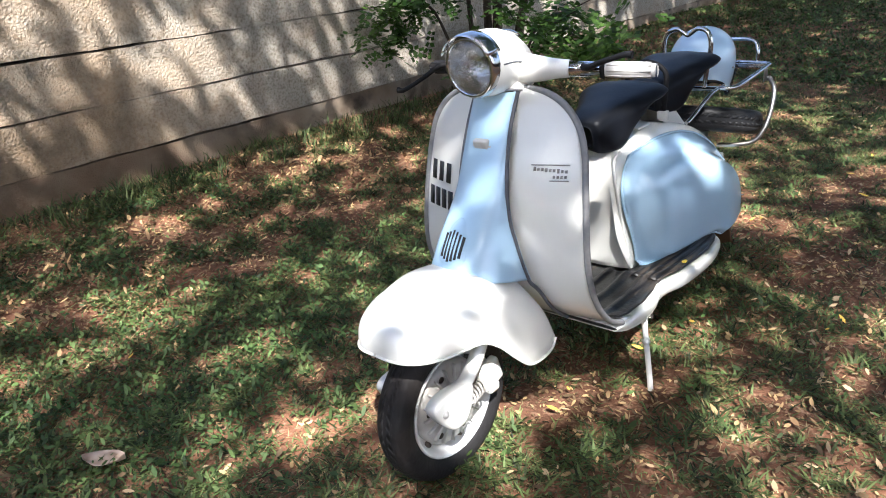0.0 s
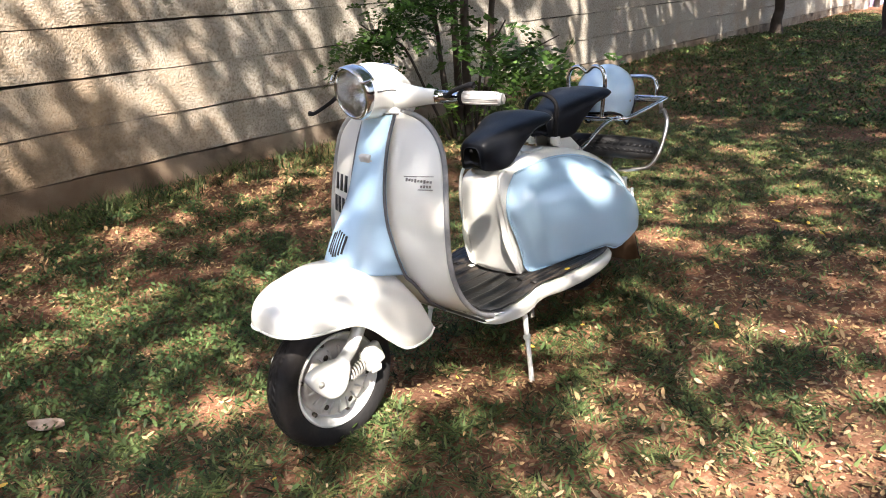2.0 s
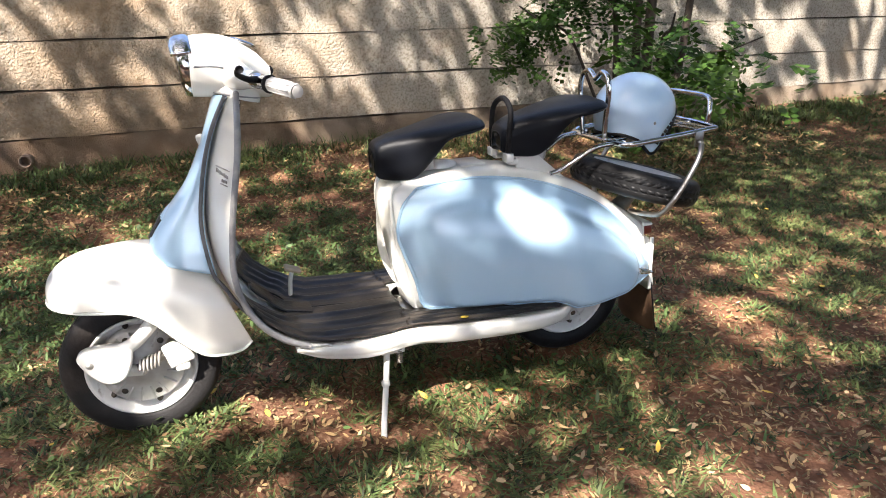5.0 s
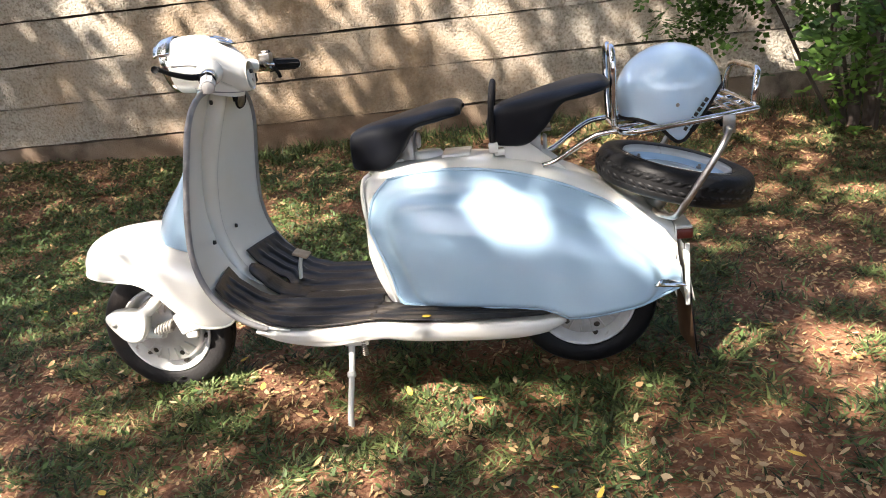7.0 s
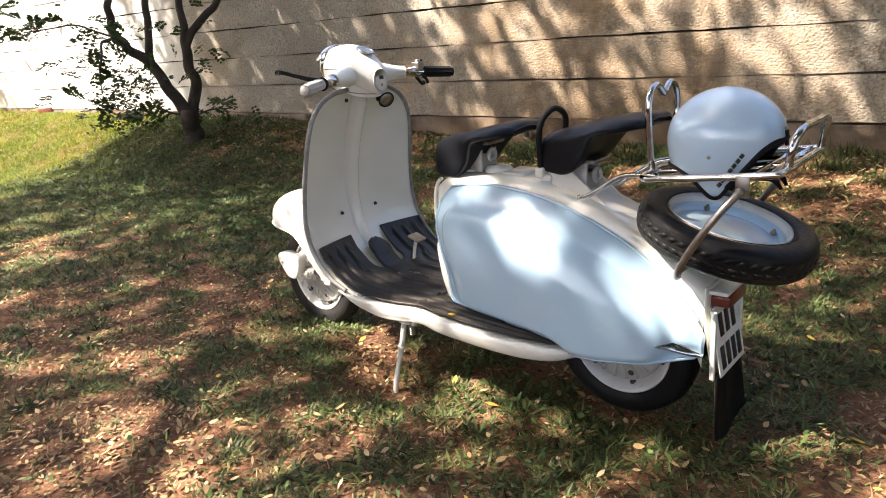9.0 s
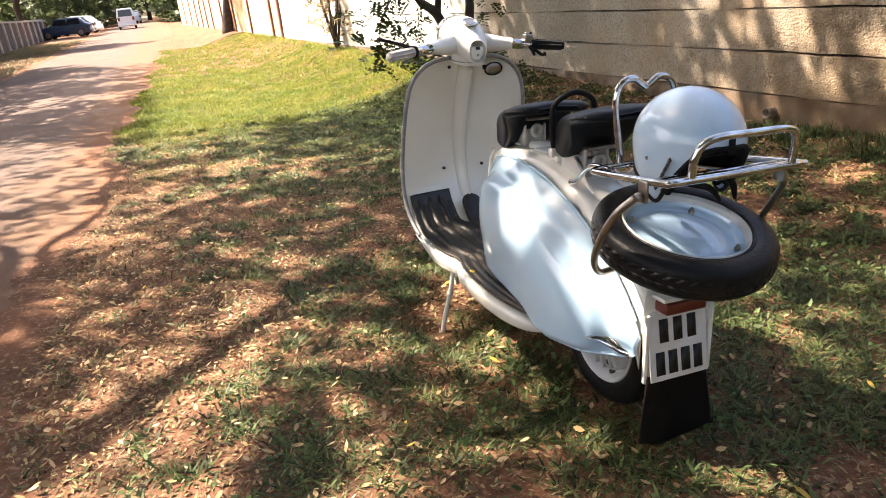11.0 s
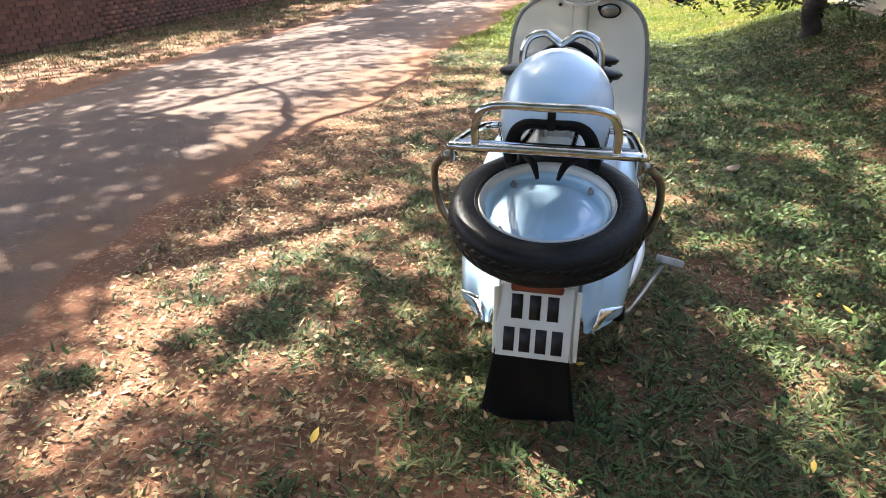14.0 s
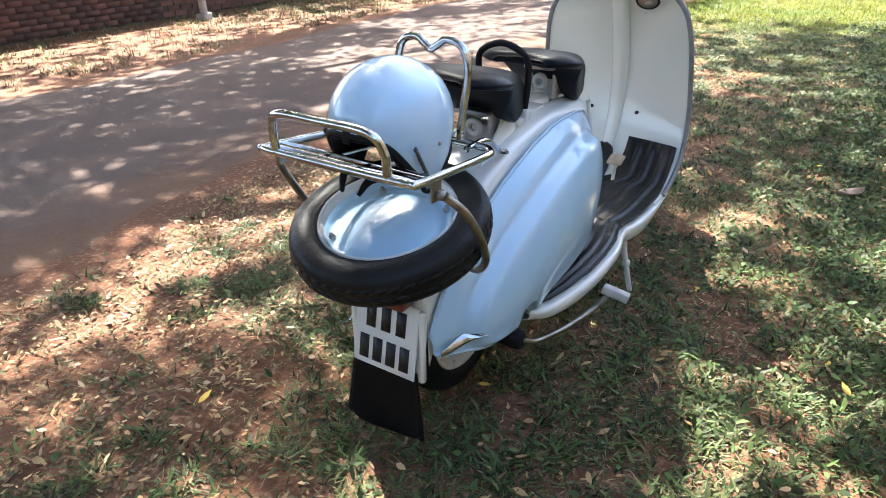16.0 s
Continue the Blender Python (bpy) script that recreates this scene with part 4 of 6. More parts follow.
def panel_grid(nu=96, nv=64):
    g = np.zeros((nu, nv, 3))
    for i in range(nu):
        u = i / (nu - 1)
        s = u ** 0.9
        for j in range(nv):
            v = j / (nv - 1)
            front = np.interp(v, (0, 0.04, 0.10, 0.2, 0.3, 0.5, 0.75, 1), (-0.165, -0.132, -0.110, -0.099, -0.098, -0.114, -0.142, -0.158))
            x = front + (-0.962 - front) * s
            zt = np.interp(x, PT_X[::-1], PT_Z[::-1])
            zb = np.interp(x, PB_X[::-1], PB_Z[::-1])
            if u < 0.02:
                zt = min(zt, 0.66)
            z = zt + (zb - zt) * v
            yt = np.interp(s, (0, 0.08, 0.5, 0.85, 1), (0.098, 0.104, 0.112, 0.104, 0.100))
            yb = np.interp(s, (0, 0.1, 0.55, 0.66, 0.85, 1), (0.128, 0.150, 0.178, 0.186, 0.165, 0.112))
            bulge = np.interp(s, (0, 0.05, 0.15, 0.35, 0.6, 0.85, 1), (0.004, 0.032, 0.054, 0.064, 0.060, 0.040, 0.006))
            y = yt + (yb - yt) * v + bulge * math.sin(math.pi * min(1, v ** 0.85 * 0.97 + 0.0)) ** 0.75
            y += 0.010 * smooth(0.95, 1.0, v)
            g[i, j] = (x, y, z)

    def ease(rounds):
        for _ in range(rounds):
            g[1:-1, 1:-1] = 0.5 * g[1:-1, 1:-1] + 0.125 * (g[:-2, 1:-1] + g[2:, 1:-1] + g[1:-1, :-2] + g[1:-1, 2:])

    ease(110)
    x, z = g[:, :, 0], g[:, :, 2]
    inset = [g[:1, :, 0] - x - 0.050, (g[:, :1, 2] - z) * 0.94 - 0.050, z - g[:, -1:, 2] + 0.004, x + 0.962 - 0.062]
    deep_ = -np.log(sum(np.exp(-45 * d) for d in inset)) / 45
    g[:, :, 1] += 0.030 * smooth(-0.002, 0.020, deep_) + 0.008 * smooth(-0.060, -0.034, deep_) * (1 - smooth(-0.016, 0.002, deep_)) * (1 - smooth(0.55, 0.8, np.linspace(0, 1, nv)))[None, :]
    ease(4)
    return g


pg = panel_grid()


def panel_y(x, z):
    """How far out the side panel's skin stands at a place seen from the side."""
    d = (pg[:, :, 0] - x) ** 2 + (pg[:, :, 2] - z) ** 2
    k = np.argsort(d.ravel())[:4]
    w_ = 1 / (d.ravel()[k] + 1e-6)
    return float((pg[:, :, 1].ravel()[k] * w_).sum() / w_.sum())


for side in (1, -1):
    q = pg * np.array((1, side, 1))
    if side < 0:
        # the kick-start's notch is cut into the right panel's lower edge
        low = np.linspace(0, 1, q.shape[1])[None, :]
        q[:, :, 1] += 0.022 * np.exp(-((q[:, :, 0] + 0.68) / 0.14) ** 2) * low ** 3
        q[:, :, 2] += 0.058 * np.exp(-((q[:, :, 0] + 0.682) / 0.042) ** 6) * low ** 8
    panel = part("side_panel", sheet(q, flip=side < 0), BLUE, scooter, "glossy pale blue side panel", thick=0.003)
    edge = np.concatenate([q[0], q[1:, -1]])
    part("panel_edge", tube(edge[::4], 0.0045, 110, 6), BLUE, panel)
    part("panel_edge", tube(q[::4, 0], 0.0042, 50, 6), BLUE, panel)
    g = []
    for a in np.linspace(0, 1, 12):
        x, zc, h = -0.872 - 0.096 * a, 0.322 - 0.032 * a, 0.0105 * math.sqrt(max(0.004, 1 - a ** 2.2)) * smooth(-0.05, 0.30, a)
        g.append([(x, side * (panel_y(x, zc) + 0.004 + 0.018 * a ** 1.5 + 0.006 * (1 - b * b) * (1 - a) + 0.013 * b * (1 - a)), zc - b * h) for b in np.linspace(-1, 1, 7)])
    part("panel_flash", sheet(np.array(g), flip=side < 0), CHROME, panel, "chrome flash at the panel's tip", thick=0.002)

# kick-start and gear on the right
part("kick_shaft", turned([(0.0, 0.03), (0.019, 0.03), (0.025, 0.022), (0.027, -0.09), (0, -0.09)], 18, "y"), BLACK_RUBBER, scooter, at=pose(-0.714, -0.186, 0.220) @ Matrix.Diagonal((1, -1, 1, 1)))
kick = part("kick_start_arm", tube([(-0.714, -0.208, 0.220), (-0.66, -0.226, 0.192), (-0.56, -0.262, 0.190), (-0.48, -0.300, 0.214), (-0.445, -0.328, 0.250)], (0.009, 0.007, 0.007, 0.008, 0.008), 26, 8), STEEL, scooter)
part("kick_pedal", box(-0.026, 0.026, -0.036, 0.036, -0.011, 0.011), GREY_GRIP, kick, "grey rubber kick-start pedal", bevel=0.004, at=pose(-0.438, -0.347, 0.262, 14, 18, 12))
part("exhaust", tube([(-0.20, -0.05, 0.16), (-0.40, -0.09, 0.15), (-0.60, -0.11, 0.16)], (0.03, 0.05, 0.035), 16, 14), STEEL, scooter)

# stand
for side in (1, -1):
    part("stand_leg", tube([(-0.015, side * 0.150, 0.245), (-0.018, side * 0.215, 0.225), (-0.010, side * 0.232, 0.150), (0.010, side * 0.256, 0.020), (0.016, side * 0.263, -0.042 if side > 0 else 0.004)], (0.010, 0.010, 0.009, 0.009, 0.010), 26, 10), CREAM, scooter)
    part("stand_foot", turned([(0.0, 0.010), (0.010, 0.009), (0.012, -0.006), (0.0, -0.008)], 12, "z"), CREAM, scooter, at=pose(0.017, side * 0.264, -0.040 if side > 0 else 0.005))
    part("stand_spring", tube([(-0.055 + 0.008 * math.cos(a), side * 0.225 + 0.008 * math.sin(a), 0.235 - a * 0.0011) for a in np.arange(0, 50, 0.7)], 0.0018, 140, 5), STEEL, scooter)
for side in (1, -1):
    part("stand_collar", turned([(0.009, -0.010), (0.013, -0.006), (0.013, 0.006), (0.009, 0.010)], 14, "z"), CREAM, scooter, at=pose(-0.006, side * 0.236, 0.128, 11 * side, 0, 0))
part("stand_bar", tube([(-0.015, 0.150, 0.245), (-0.015, -0.150, 0.245)], 0.012, 2, 10), CREAM, scooter)
part("stand_bracket", box(-0.07, 0.0, 0.215, 0.232, 0.215, 0.232), CREAM, scooter, bevel=0.003)

# tail: plate, lamp, mudflap
PLATE = pose(-0.981, 0.004, 0.311, 0, 10, 0)
plate = part("number_plate", box(-0.004, 0.0, -0.088, 0.088, -0.090, 0.090), WHITE_PLATE, scooter, "white number plate with black bars", at=PLATE, bevel=0.002)
for row, z in ((3, 0.038), (4, -0.045)):
    for k in range(row):
        y = (k - (row - 1) / 2) * (0.042 if row == 3 else 0.038)
        part("number_bar", box(-0.0055, -0.004, y - 0.013, y + 0.013, z - 0.030, z + 0.030), BLACK_PAINT, plate)
lamp = part("tail_lamp", box(-1.004, -0.955, -0.060, 0.060, 0.399, 0.430), RED_LENS, scooter, "dull red tail lamp", bevel=0.006)
part("lamp_hood", box(-1.000, -0.940, -0.066, 0.066, 0.431, 0.442), CREAM, lamp, bevel=0.004)
flap = part("mudflap", sheet(fair([[(-0.990 - 0.012 * k - 0.006 * math.sin(a * 3), a * (0.088 + 0.030 * k) + 0.006, 0.235 - 0.190 * k - 0.030 * abs(a) ** 5 * (k > 0.9) * -1) for a in np.linspace(-1, 1, 7)] for k in (0, 0.3, 0.6, 0.9, 1.0)], 16, 16)), FLAP, scooter, "black rubber mudflap", thick=0.004)
part("inner_face", sheet(fair([[(-0.9845 - 0.012 * k - 0.006 * math.sin(a * 3), a * (0.088 + 0.030 * k) + 0.006, 0.235 - 0.190 * k - 0.030 * abs(a) ** 5 * (k > 0.9) * -1) for a in np.linspace(-1, 1, 7)] for k in (0, 0.3, 0.6, 0.9, 1.0)], 16, 16)), FLAP_DUST, flap, "dusty brown front of the flap", thick=0.001)
for side in (1, -1):
    part("plate_stay", box(-0.985, -0.972, side * 0.096 - 0.006, side * 0.096 + 0.006, 0.215, 0.400), CREAM, scooter, bevel=0.003)


# ---- saddles ----
def saddle(name, x0, rows_, label):
    """A moulded saddle: a deep round nose that thins into a broad tail. rows_: back from the front, top, foot, half-width."""
    s = empty(name)
    s.parent = scooter
    g = []
    for d, zt, zb, w in rows_:
        h = zt - zb
        lap = min(0.034, h * 0.55)
        low_w = w * float(np.interp(d, (0, 0.06, 0.14, 0.22), (1.0, 1.0, 0.90, 0.70)))
        deep = [(0, zt), (w * 0.5, zt - 0.002), (w * 0.82, zt - 0.3 * lap), (w, zt - lap), (w * 0.5 + low_w * 0.5, zt - lap - (h - lap) * 0.45), (low_w, zb + (h - lap) * 0.22), (low_w * 0.86, zb), (0, zb + 0.10 * h)]
        k = float(np.interp(d, (0.27, 0.315, 0.335), (1.0, 0.85, 0.5))) * float(np.interp(d, (0.15, 0.24), (1.0, 0.76)))
        e = max(0.0, h - 0.045 * k)
        wing = [(0, zt), (w * 0.5, zt - 0.004), (w * 0.80, zt - 0.012 * k), (w, zt - 0.030 * k), (w * 0.98, zt - 0.041 * k), (w * 0.90, zt - 0.046 * k - 0.08 * e), (w * 0.60, zt - 0.040 * k - 0.12 * e), (0, zt - 0.036 * k - 0.12 * e)]
        f = float(np.clip((d - 0.145) / 0.06, 0, 1))
        row = [(p[0] * (1 - f) + q[0] * f, p[1] * (1 - f) + q[1] * f) for p, q in zip(deep, wing)]
        row = [(x0 - d, y, z) for y, z in row]
        g.append(row + [(p[0], -p[1], p[2]) for p in reversed(row[1:-1])])
    part("cushion", capped(sheet(fair(g, 56, 48, True), close_v=True), 56, 48), VINYL, s, label)
    part("nose_stud", turned([(0, 0.006), (0.006, 0.005), (0.008, 0)], 12, "x"), BLACK_RUBBER, s, at=pose(x0 - 0.002, 0, rows_[0][1] - 0.012))
    return s


seat1 = saddle("front_saddle", -0.058, [(0.0, 0.768, 0.708, 0.036), (0.010, 0.787, 0.688, 0.057), (0.050, 0.803, 0.680, 0.068), (0.110, 0.815, 0.684, 0.088), (0.165, 0.827, 0.712, 0.112), (0.205, 0.836, 0.752, 0.129), (0.240, 0.843, 0.762, 0.140), (0.268, 0.847, 0.772, 0.141), (0.295, 0.848, 0.786, 0.132), (0.317, 0.845, 0.800, 0.110), (0.330, 0.836, 0.810, 0.076)], "black vinyl front saddle, moulded and tapered")
seat2 = saddle("rear_saddle", -0.455, [(0.0, 0.786, 0.738, 0.036), (0.010, 0.808, 0.722, 0.058), (0.050, 0.828, 0.714, 0.073), (0.110, 0.843, 0.717, 0.094), (0.165, 0.856, 0.742, 0.116), (0.205, 0.864, 0.780, 0.132), (0.240, 0.870, 0.786, 0.143), (0.268, 0.874, 0.798, 0.144), (0.298, 0.875, 0.813, 0.135), (0.321, 0.872, 0.828, 0.112), (0.335, 0.863, 0.838, 0.078)], "black vinyl pillion saddle, moulded and tapered")
for s, x0, zb in ((seat1, -0.30, 0.70), (seat2, -0.66, 0.66)):
    part("seat_pan", box(x0 + 0.030, x0 + 0.115, -0.045, 0.045, zb + 0.080, zb + 0.092), STEEL, s, bevel=0.004)
    part("seat_bracket", joined(box(x0 + 0.060, x0 + 0.110, -0.040, -0.030, zb - 0.004, zb + 0.085), box(x0 + 0.060, x0 + 0.110, 0.030, 0.040, zb - 0.004, zb + 0.085), box(x0 + 0.070, x0 + 0.110, -0.040, 0.040, zb - 0.004, zb + 0.050)), ALLOY, s, bevel=0.004)
    part("spring_seat", turned([(0.008, 0.006), (0.012, 0.012), (0.020, 0.011), (0.024, 0.004), (0.020, 0.0), (0.008, 0.0)], 20, "x", closed=True), ALLOY, s, "dull round spring seat", at=pose(x0 + 0.054, 0, zb + 0.045) @ Matrix.Diagonal((-1, 1, 1, 1)))
for y in (0.052, -0.052):
    part("pillion_bracket", joined(([(x, y + d, z) for d in (-0.003, 0.003) for x, z in ((-0.495, 0.722), (-0.56, 0.722), (-0.665, 0.632), (-0.500, 0.668))], [(0, 1, 2, 3), (7, 6, 5, 4), (0, 4, 5, 1), (1, 5, 6, 2), (2, 6, 7, 3), (3, 7, 4, 0)])), CREAM, seat2, smooth=False)
# pillion's loop handle
part("loop_handle", tube([(-0.468, 0.062, 0.715), (-0.470, 0.070, 0.800), (-0.476, 0.062, 0.858), (-0.480, 0.0, 0.885), (-0.476, -0.062, 0.858), (-0.470, -0.070, 0.800), (-0.468, -0.062, 0.715)], 0.0085, 50, 10), BLACK_RUBBER, seat2, "black rubber loop handle")
part("handle_clamp", joined(box(-0.482, -0.456, 0.045, 0.078, 0.700, 0.728), box(-0.500, -0.470, 0.045, 0.070, 0.690, 0.708)), CREAM, seat2, bevel=0.004)
part("handle_clamp", joined(box(-0.482, -0.456, -0.078, -0.045, 0.700, 0.728), box(-0.500, -0.470, -0.070, -0.045, 0.690, 0.708)), CREAM, seat2, bevel=0.004)

# ---- rack, grab bar and spare wheel ----
rack = empty("luggage_rack")
rack.parent = scooter
R0 = 0.0085
part("rack_frame", tube([(-0.803, 0.110, 0.735), (-0.822, 0.155, 0.736), (-0.88, 0.170, 0.742), (-1.10, 0.178, 0.764), (-1.128, 0.168, 0.768), (-1.134, 0.10, 0.770), (-1.136, -0.01, 0.771), (-1.134, -0.12, 0.770), (-1.126, -0.178, 0.768), (-1.10, -0.188, 0.764), (-0.88, -0.180, 0.742), (-0.822, -0.165, 0.736), (-0.803, -0.120, 0.735), (-0.800, -0.005, 0.735)], R0, 150, 10, closed=True), CHROME, rack)
part("rack_hoop", tube([(-1.134, 0.128, 0.773), (-1.140, 0.126, 0.82), (-1.150, 0.098, 0.853), (-1.153, -0.005, 0.857), (-1.150, -0.110, 0.853), (-1.140, -0.136, 0.82), (-1.134, -0.138, 0.773)], R0, 60, 10), CHROME, rack)
for y in (0.045, -0.055):
    part("rack_bar", tube([(-0.800, y, 0.732), (-0.96, y, 0.748), (-1.134, y, 0.767)], 0.0065, 14, 8), CHROME, rack)
for x in (-1.075, -1.105):
    part("rack_bar", tube([(x, 0.172, 0.766 + (x + 1.105) * -0.1), (x, -0.180, 0.766 + (x + 1.105) * -0.1)], 0.0062, 2, 8), CHROME, rack)
part("grab_bar", tube([(-0.799, 0.062, 0.735), (-0.797, 0.070, 0.80), (-0.797, 0.082, 0.885), (-0.798, 0.070, 0.932), (-0.799, 0.036, 0.946), (-0.800, 0.010, 0.932), (-0.800, -0.004, 0.924), (-0.800, -0.018, 0.932), (-0.799, -0.044, 0.946), (-0.798, -0.080, 0.932), (-0.797, -0.094, 0.885), (-0.797, -0.082, 0.80), (-0.799, -0.074, 0.735)], R0, 90, 10), CHROME, rack)
for side in (1, -1):
    part("rack_stay", tube([(-0.600, side * 0.085, 0.655), (-0.64, side * 0.090, 0.668), (-0.725, side * 0.108, 0.720), (-0.77, side * 0.112, 0.733), (-0.84, side * 0.118, 0.736)], 0.0075, 24, 8), CHROME, rack)
    part("knob_plate", box(-1.075, -1.045, side * 0.188 - 0.003, side * 0.188 + 0.003, 0.715, 0.762), STEEL, rack, bevel=0.002)
    part("stay_knob", turned([(0.0, 0.010), (0.009, 0.008), (0.011, 0.0), (0.009, -0.006), (0, -0.006)], 14, "y"), STEEL, rack, at=pose(-1.058, side * 0.198, 0.728) @ Matrix.Diagonal((1, side, 1, 1)))
    part("spare_stay", tube([(-1.058, side * 0.205, 0.728), (-1.03, side * 0.232, 0.69), (-0.985, side * 0.240, 0.622), (-0.945, side * 0.230, 0.555), (-0.925, side * 0.200, 0.515), (-0.90, side * 0.140, 0.505), (-0.895, side * 0.08, 0.500)], 0.0085, 50, 10), STEEL, rack, "bare steel stay")
spare = empty("spare_wheel", pose(-0.962, -0.006, 0.580, 0, -15.5, 0))
spare.parent = scooter
QUARTER = pose(0, 0, 0, 90, 0, 0)
t = part("tyre", tyre_shape(0.217, 0.045), TYRE, spare, "worn black spare tyre", at=QUARTER)
part("tread", tread_shape(0.217), TYRE, t)
for rr in (0.158, 0.176):
    for s in (1, -1):
        part("sidewall_ring", turned([(rr - 0.0015, 0.0405 * s), (rr, 0.0425 * s), (rr + 0.0015, 0.0410 * s)], 48, "y"), TYRE, t)
part("rim", turned([(0.1485, 0.0415), (0.151, 0.034), (0.145, 0.026), (0.137, 0.010), (0.130, -0.006), (0.122, -0.008), (0.122, -0.014), (0.134, -0.014), (0.142, 0.002), (0.147, 0.022)], 48, "z", closed=True), WHITE_RIM, spare, "white painted steel rim")
part("hub_disc", turned([(0.1385, 0.022), (0.133, 0.010), (0.123, 0.004), (0.112, 0.006), (0.095, 0.012), (0.060, 0.018), (0.0, 0.020)], 48, "z", n=28), BLUE, spare, "pale blue dished spare-wheel cover")
for k in range(4):
    a = k * math.pi / 2 + 0.75
    part("wheel_nut", turned([(0.0, 0.016), (0.004, 0.016), (0.005, 0.009), (0.008, 0.008), (0.008, 0)], 6, "z"), STEEL, spare, at=pose(0.125 * math.cos(a), 0.125 * math.sin(a), 0.003))
part("spare_carrier", tube([(-0.90, 0, 0.49), (-0.955, 0, 0.54), (-0.962, 0, 0.585)], (0.03, 0.022, 0.02), 10, 10), STEEL, rack)

# ---- helmet on the rack ----
helmet = tagged(empty("helmet", SCOOTER @ pose(-0.952, -0.012, 0.814, 0, 2, 0)), "pale blue open-face helmet resting on the luggage rack", "helmet")


def helmet_grid(grow=0.0, nu=72, nv=26):
    """The shell from crown to rim; the rim drops to a point over each ear and rises over the face."""
    g = np.zeros((nv, nu, 3))
    for j in range(nu):
        a = j * 2 * math.pi / nu            # 0 looks back over the tail: the face
        face = abs((a + math.pi) % (2 * math.pi) - math.pi)
        rim = np.interp(face, (0, 0.45, 0.75, 1.05, 1.38, 1.52, 1.66, 1.95, 2.35, math.pi), (-0.003, -0.005, -0.028, -0.074, -0.126, -0.132, -0.124, -0.080, -0.060, -0.058))
        for i in range(nv):
            f = i / (nv - 1)
            if f < 0.62:
                t_ = math.pi / 2 * f / 0.62
                r, z = math.sin(t_), 0.121 * math.cos(t_)
            else:
                z = rim * (f - 0.62) / 0.38
                r = 1 - 0.20 * (-z / 0.132) ** 1.7
            g[i, j] = (-(0.138 + grow) * r * math.cos(a), (0.117 + grow) * r * math.sin(a), z * (1 + grow / 0.135))
    return g


hg = helmet_grid()
part("shell", sheet(hg, close_v=True), HELMET_BLUE, helmet, "scuffed pale blue shell", thick=0.003)
part("lining", sheet(helmet_grid(-0.012), close_v=True, flip=True), PADDING, helmet, "black padded lining")
brow = [p for k, p in enumerate(np.roll(hg[-1], 20, 0)[:41:2])]
part("brow_pad", tube([(p[0] * 0.90 + 0.002, p[1] * 0.90, p[2] - 0.004) for p in brow[3:-3]], 0.0135, 70, 10), PADDING, helmet, "black padding round the face opening")
part("edge_trim", tube(hg[-1][::2], 0.0052, 130, 8, closed=True), BLACK_RUBBER, helmet)
part("crown_stud", turned([(0, 0.005), (0.005, 0.004), (0.007, 0)], 12, "x"), STEEL, helmet, at=pose(-0.136, 0.0, 0.018) @ Matrix.Diagonal((-1, 1, 1, 1)))
part("stud_strap", box(-0.142, -0.136, -0.008, 0.008, -0.02, 0.016), BLACK_RUBBER, helmet, bevel=0.002)
for side in (1, -1):
    part("chin_strap", tube([(-0.02, side * 0.080, -0.060), (-0.07, side * 0.055, -0.085), (-0.115, side * 0.032, -0.092), (-0.135, side * 0.020, -0.118)], (0.005, 0.007, 0.008, 0.004), 18, 8), BLACK_RUBBER, helmet)
    part("cheek_pad", sheet(fair([[(-0.050 + 0.026 * k * math.cos(a), side * (0.088 - d), -0.045 + 0.040 * k * math.sin(a)) for a in np.arange(10) * math.pi / 5] for k, d in ((1.0, 0.0), (0.9, 0.014), (0.5, 0.020), (0.05, 0.021))], 10, 20, True), close_v=True, flip=side > 0), PADDING, helmet)
    for k in range(7):
        part("side_mark", box(-0.0045, 0.0045, -0.001, 0.001, -0.0055, 0.0055), BLACK_PAINT, helmet, at=pose(-0.022 - k * 0.0088, side * (0.1035 + 0.0012 * k), -0.096 + k * 0.0115, 10 * side, -38, -10 * side))
    part("rivet", turned([(0, 0.003), (0.004, 0.002), (0.005, 0)], 10, "y"), STEEL, helmet, at=pose(-0.002, side * 0.1155, -0.030) @ Matrix.Diagonal((1, side, 1, 1)))

# ---- the wall of cast panels ----
def wall_y(x):
    """The wall's face, nearly along the scooter's line."""
    return -2.853 + 0.038 * np.asarray(x)


def fence_y(x):
    return -2.853 + 0.038 * x


COURSES = (-0.30, 0.27, 0.555, 0.84, 1.127, 1.415, 1.70, 1.99, 2.28)
LENGTHS = (-18.3, 18.3)


def wall_panel(x0, x1, z0, z1, k):
    """One cast panel: a rough slab whose foot stands a little proud of the one below."""
    nx, nz = max(3, int((x1 - x0) / 0.07)), 4
    g = []
    for z in np.linspace(z0 + 0.005, z1 - 0.005, nz):
        f = (z - z0) / (z1 - z0)
        row = []
        for x in np.linspace(x0 + 0.002, x1 - 0.002, nx):
            wob = 0.004 * math.sin(x * 5.1 + k * 1.7) + 0.003 * math.sin(x * 13.3 + z * 9)
            sag = 0.003 * math.sin(x * 2.3 + k * 2.1) + 0.0022 * math.sin(x * 11 + k * 5) + 0.0018 * math.sin(x * 29 + k * 3) * math.sin(x * 7 + k)
            row.append((x, wall_y(x) + 0.002 * (1 - f) + wob, z + sag))
        g.append(row)
    top = [(p[0], p[1] - 0.09, p[2]) for p in g[-1]]
    low = [(p[0], p[1] - 0.09, p[2]) for p in g[0]]
    return sheet([low] + g + [top])


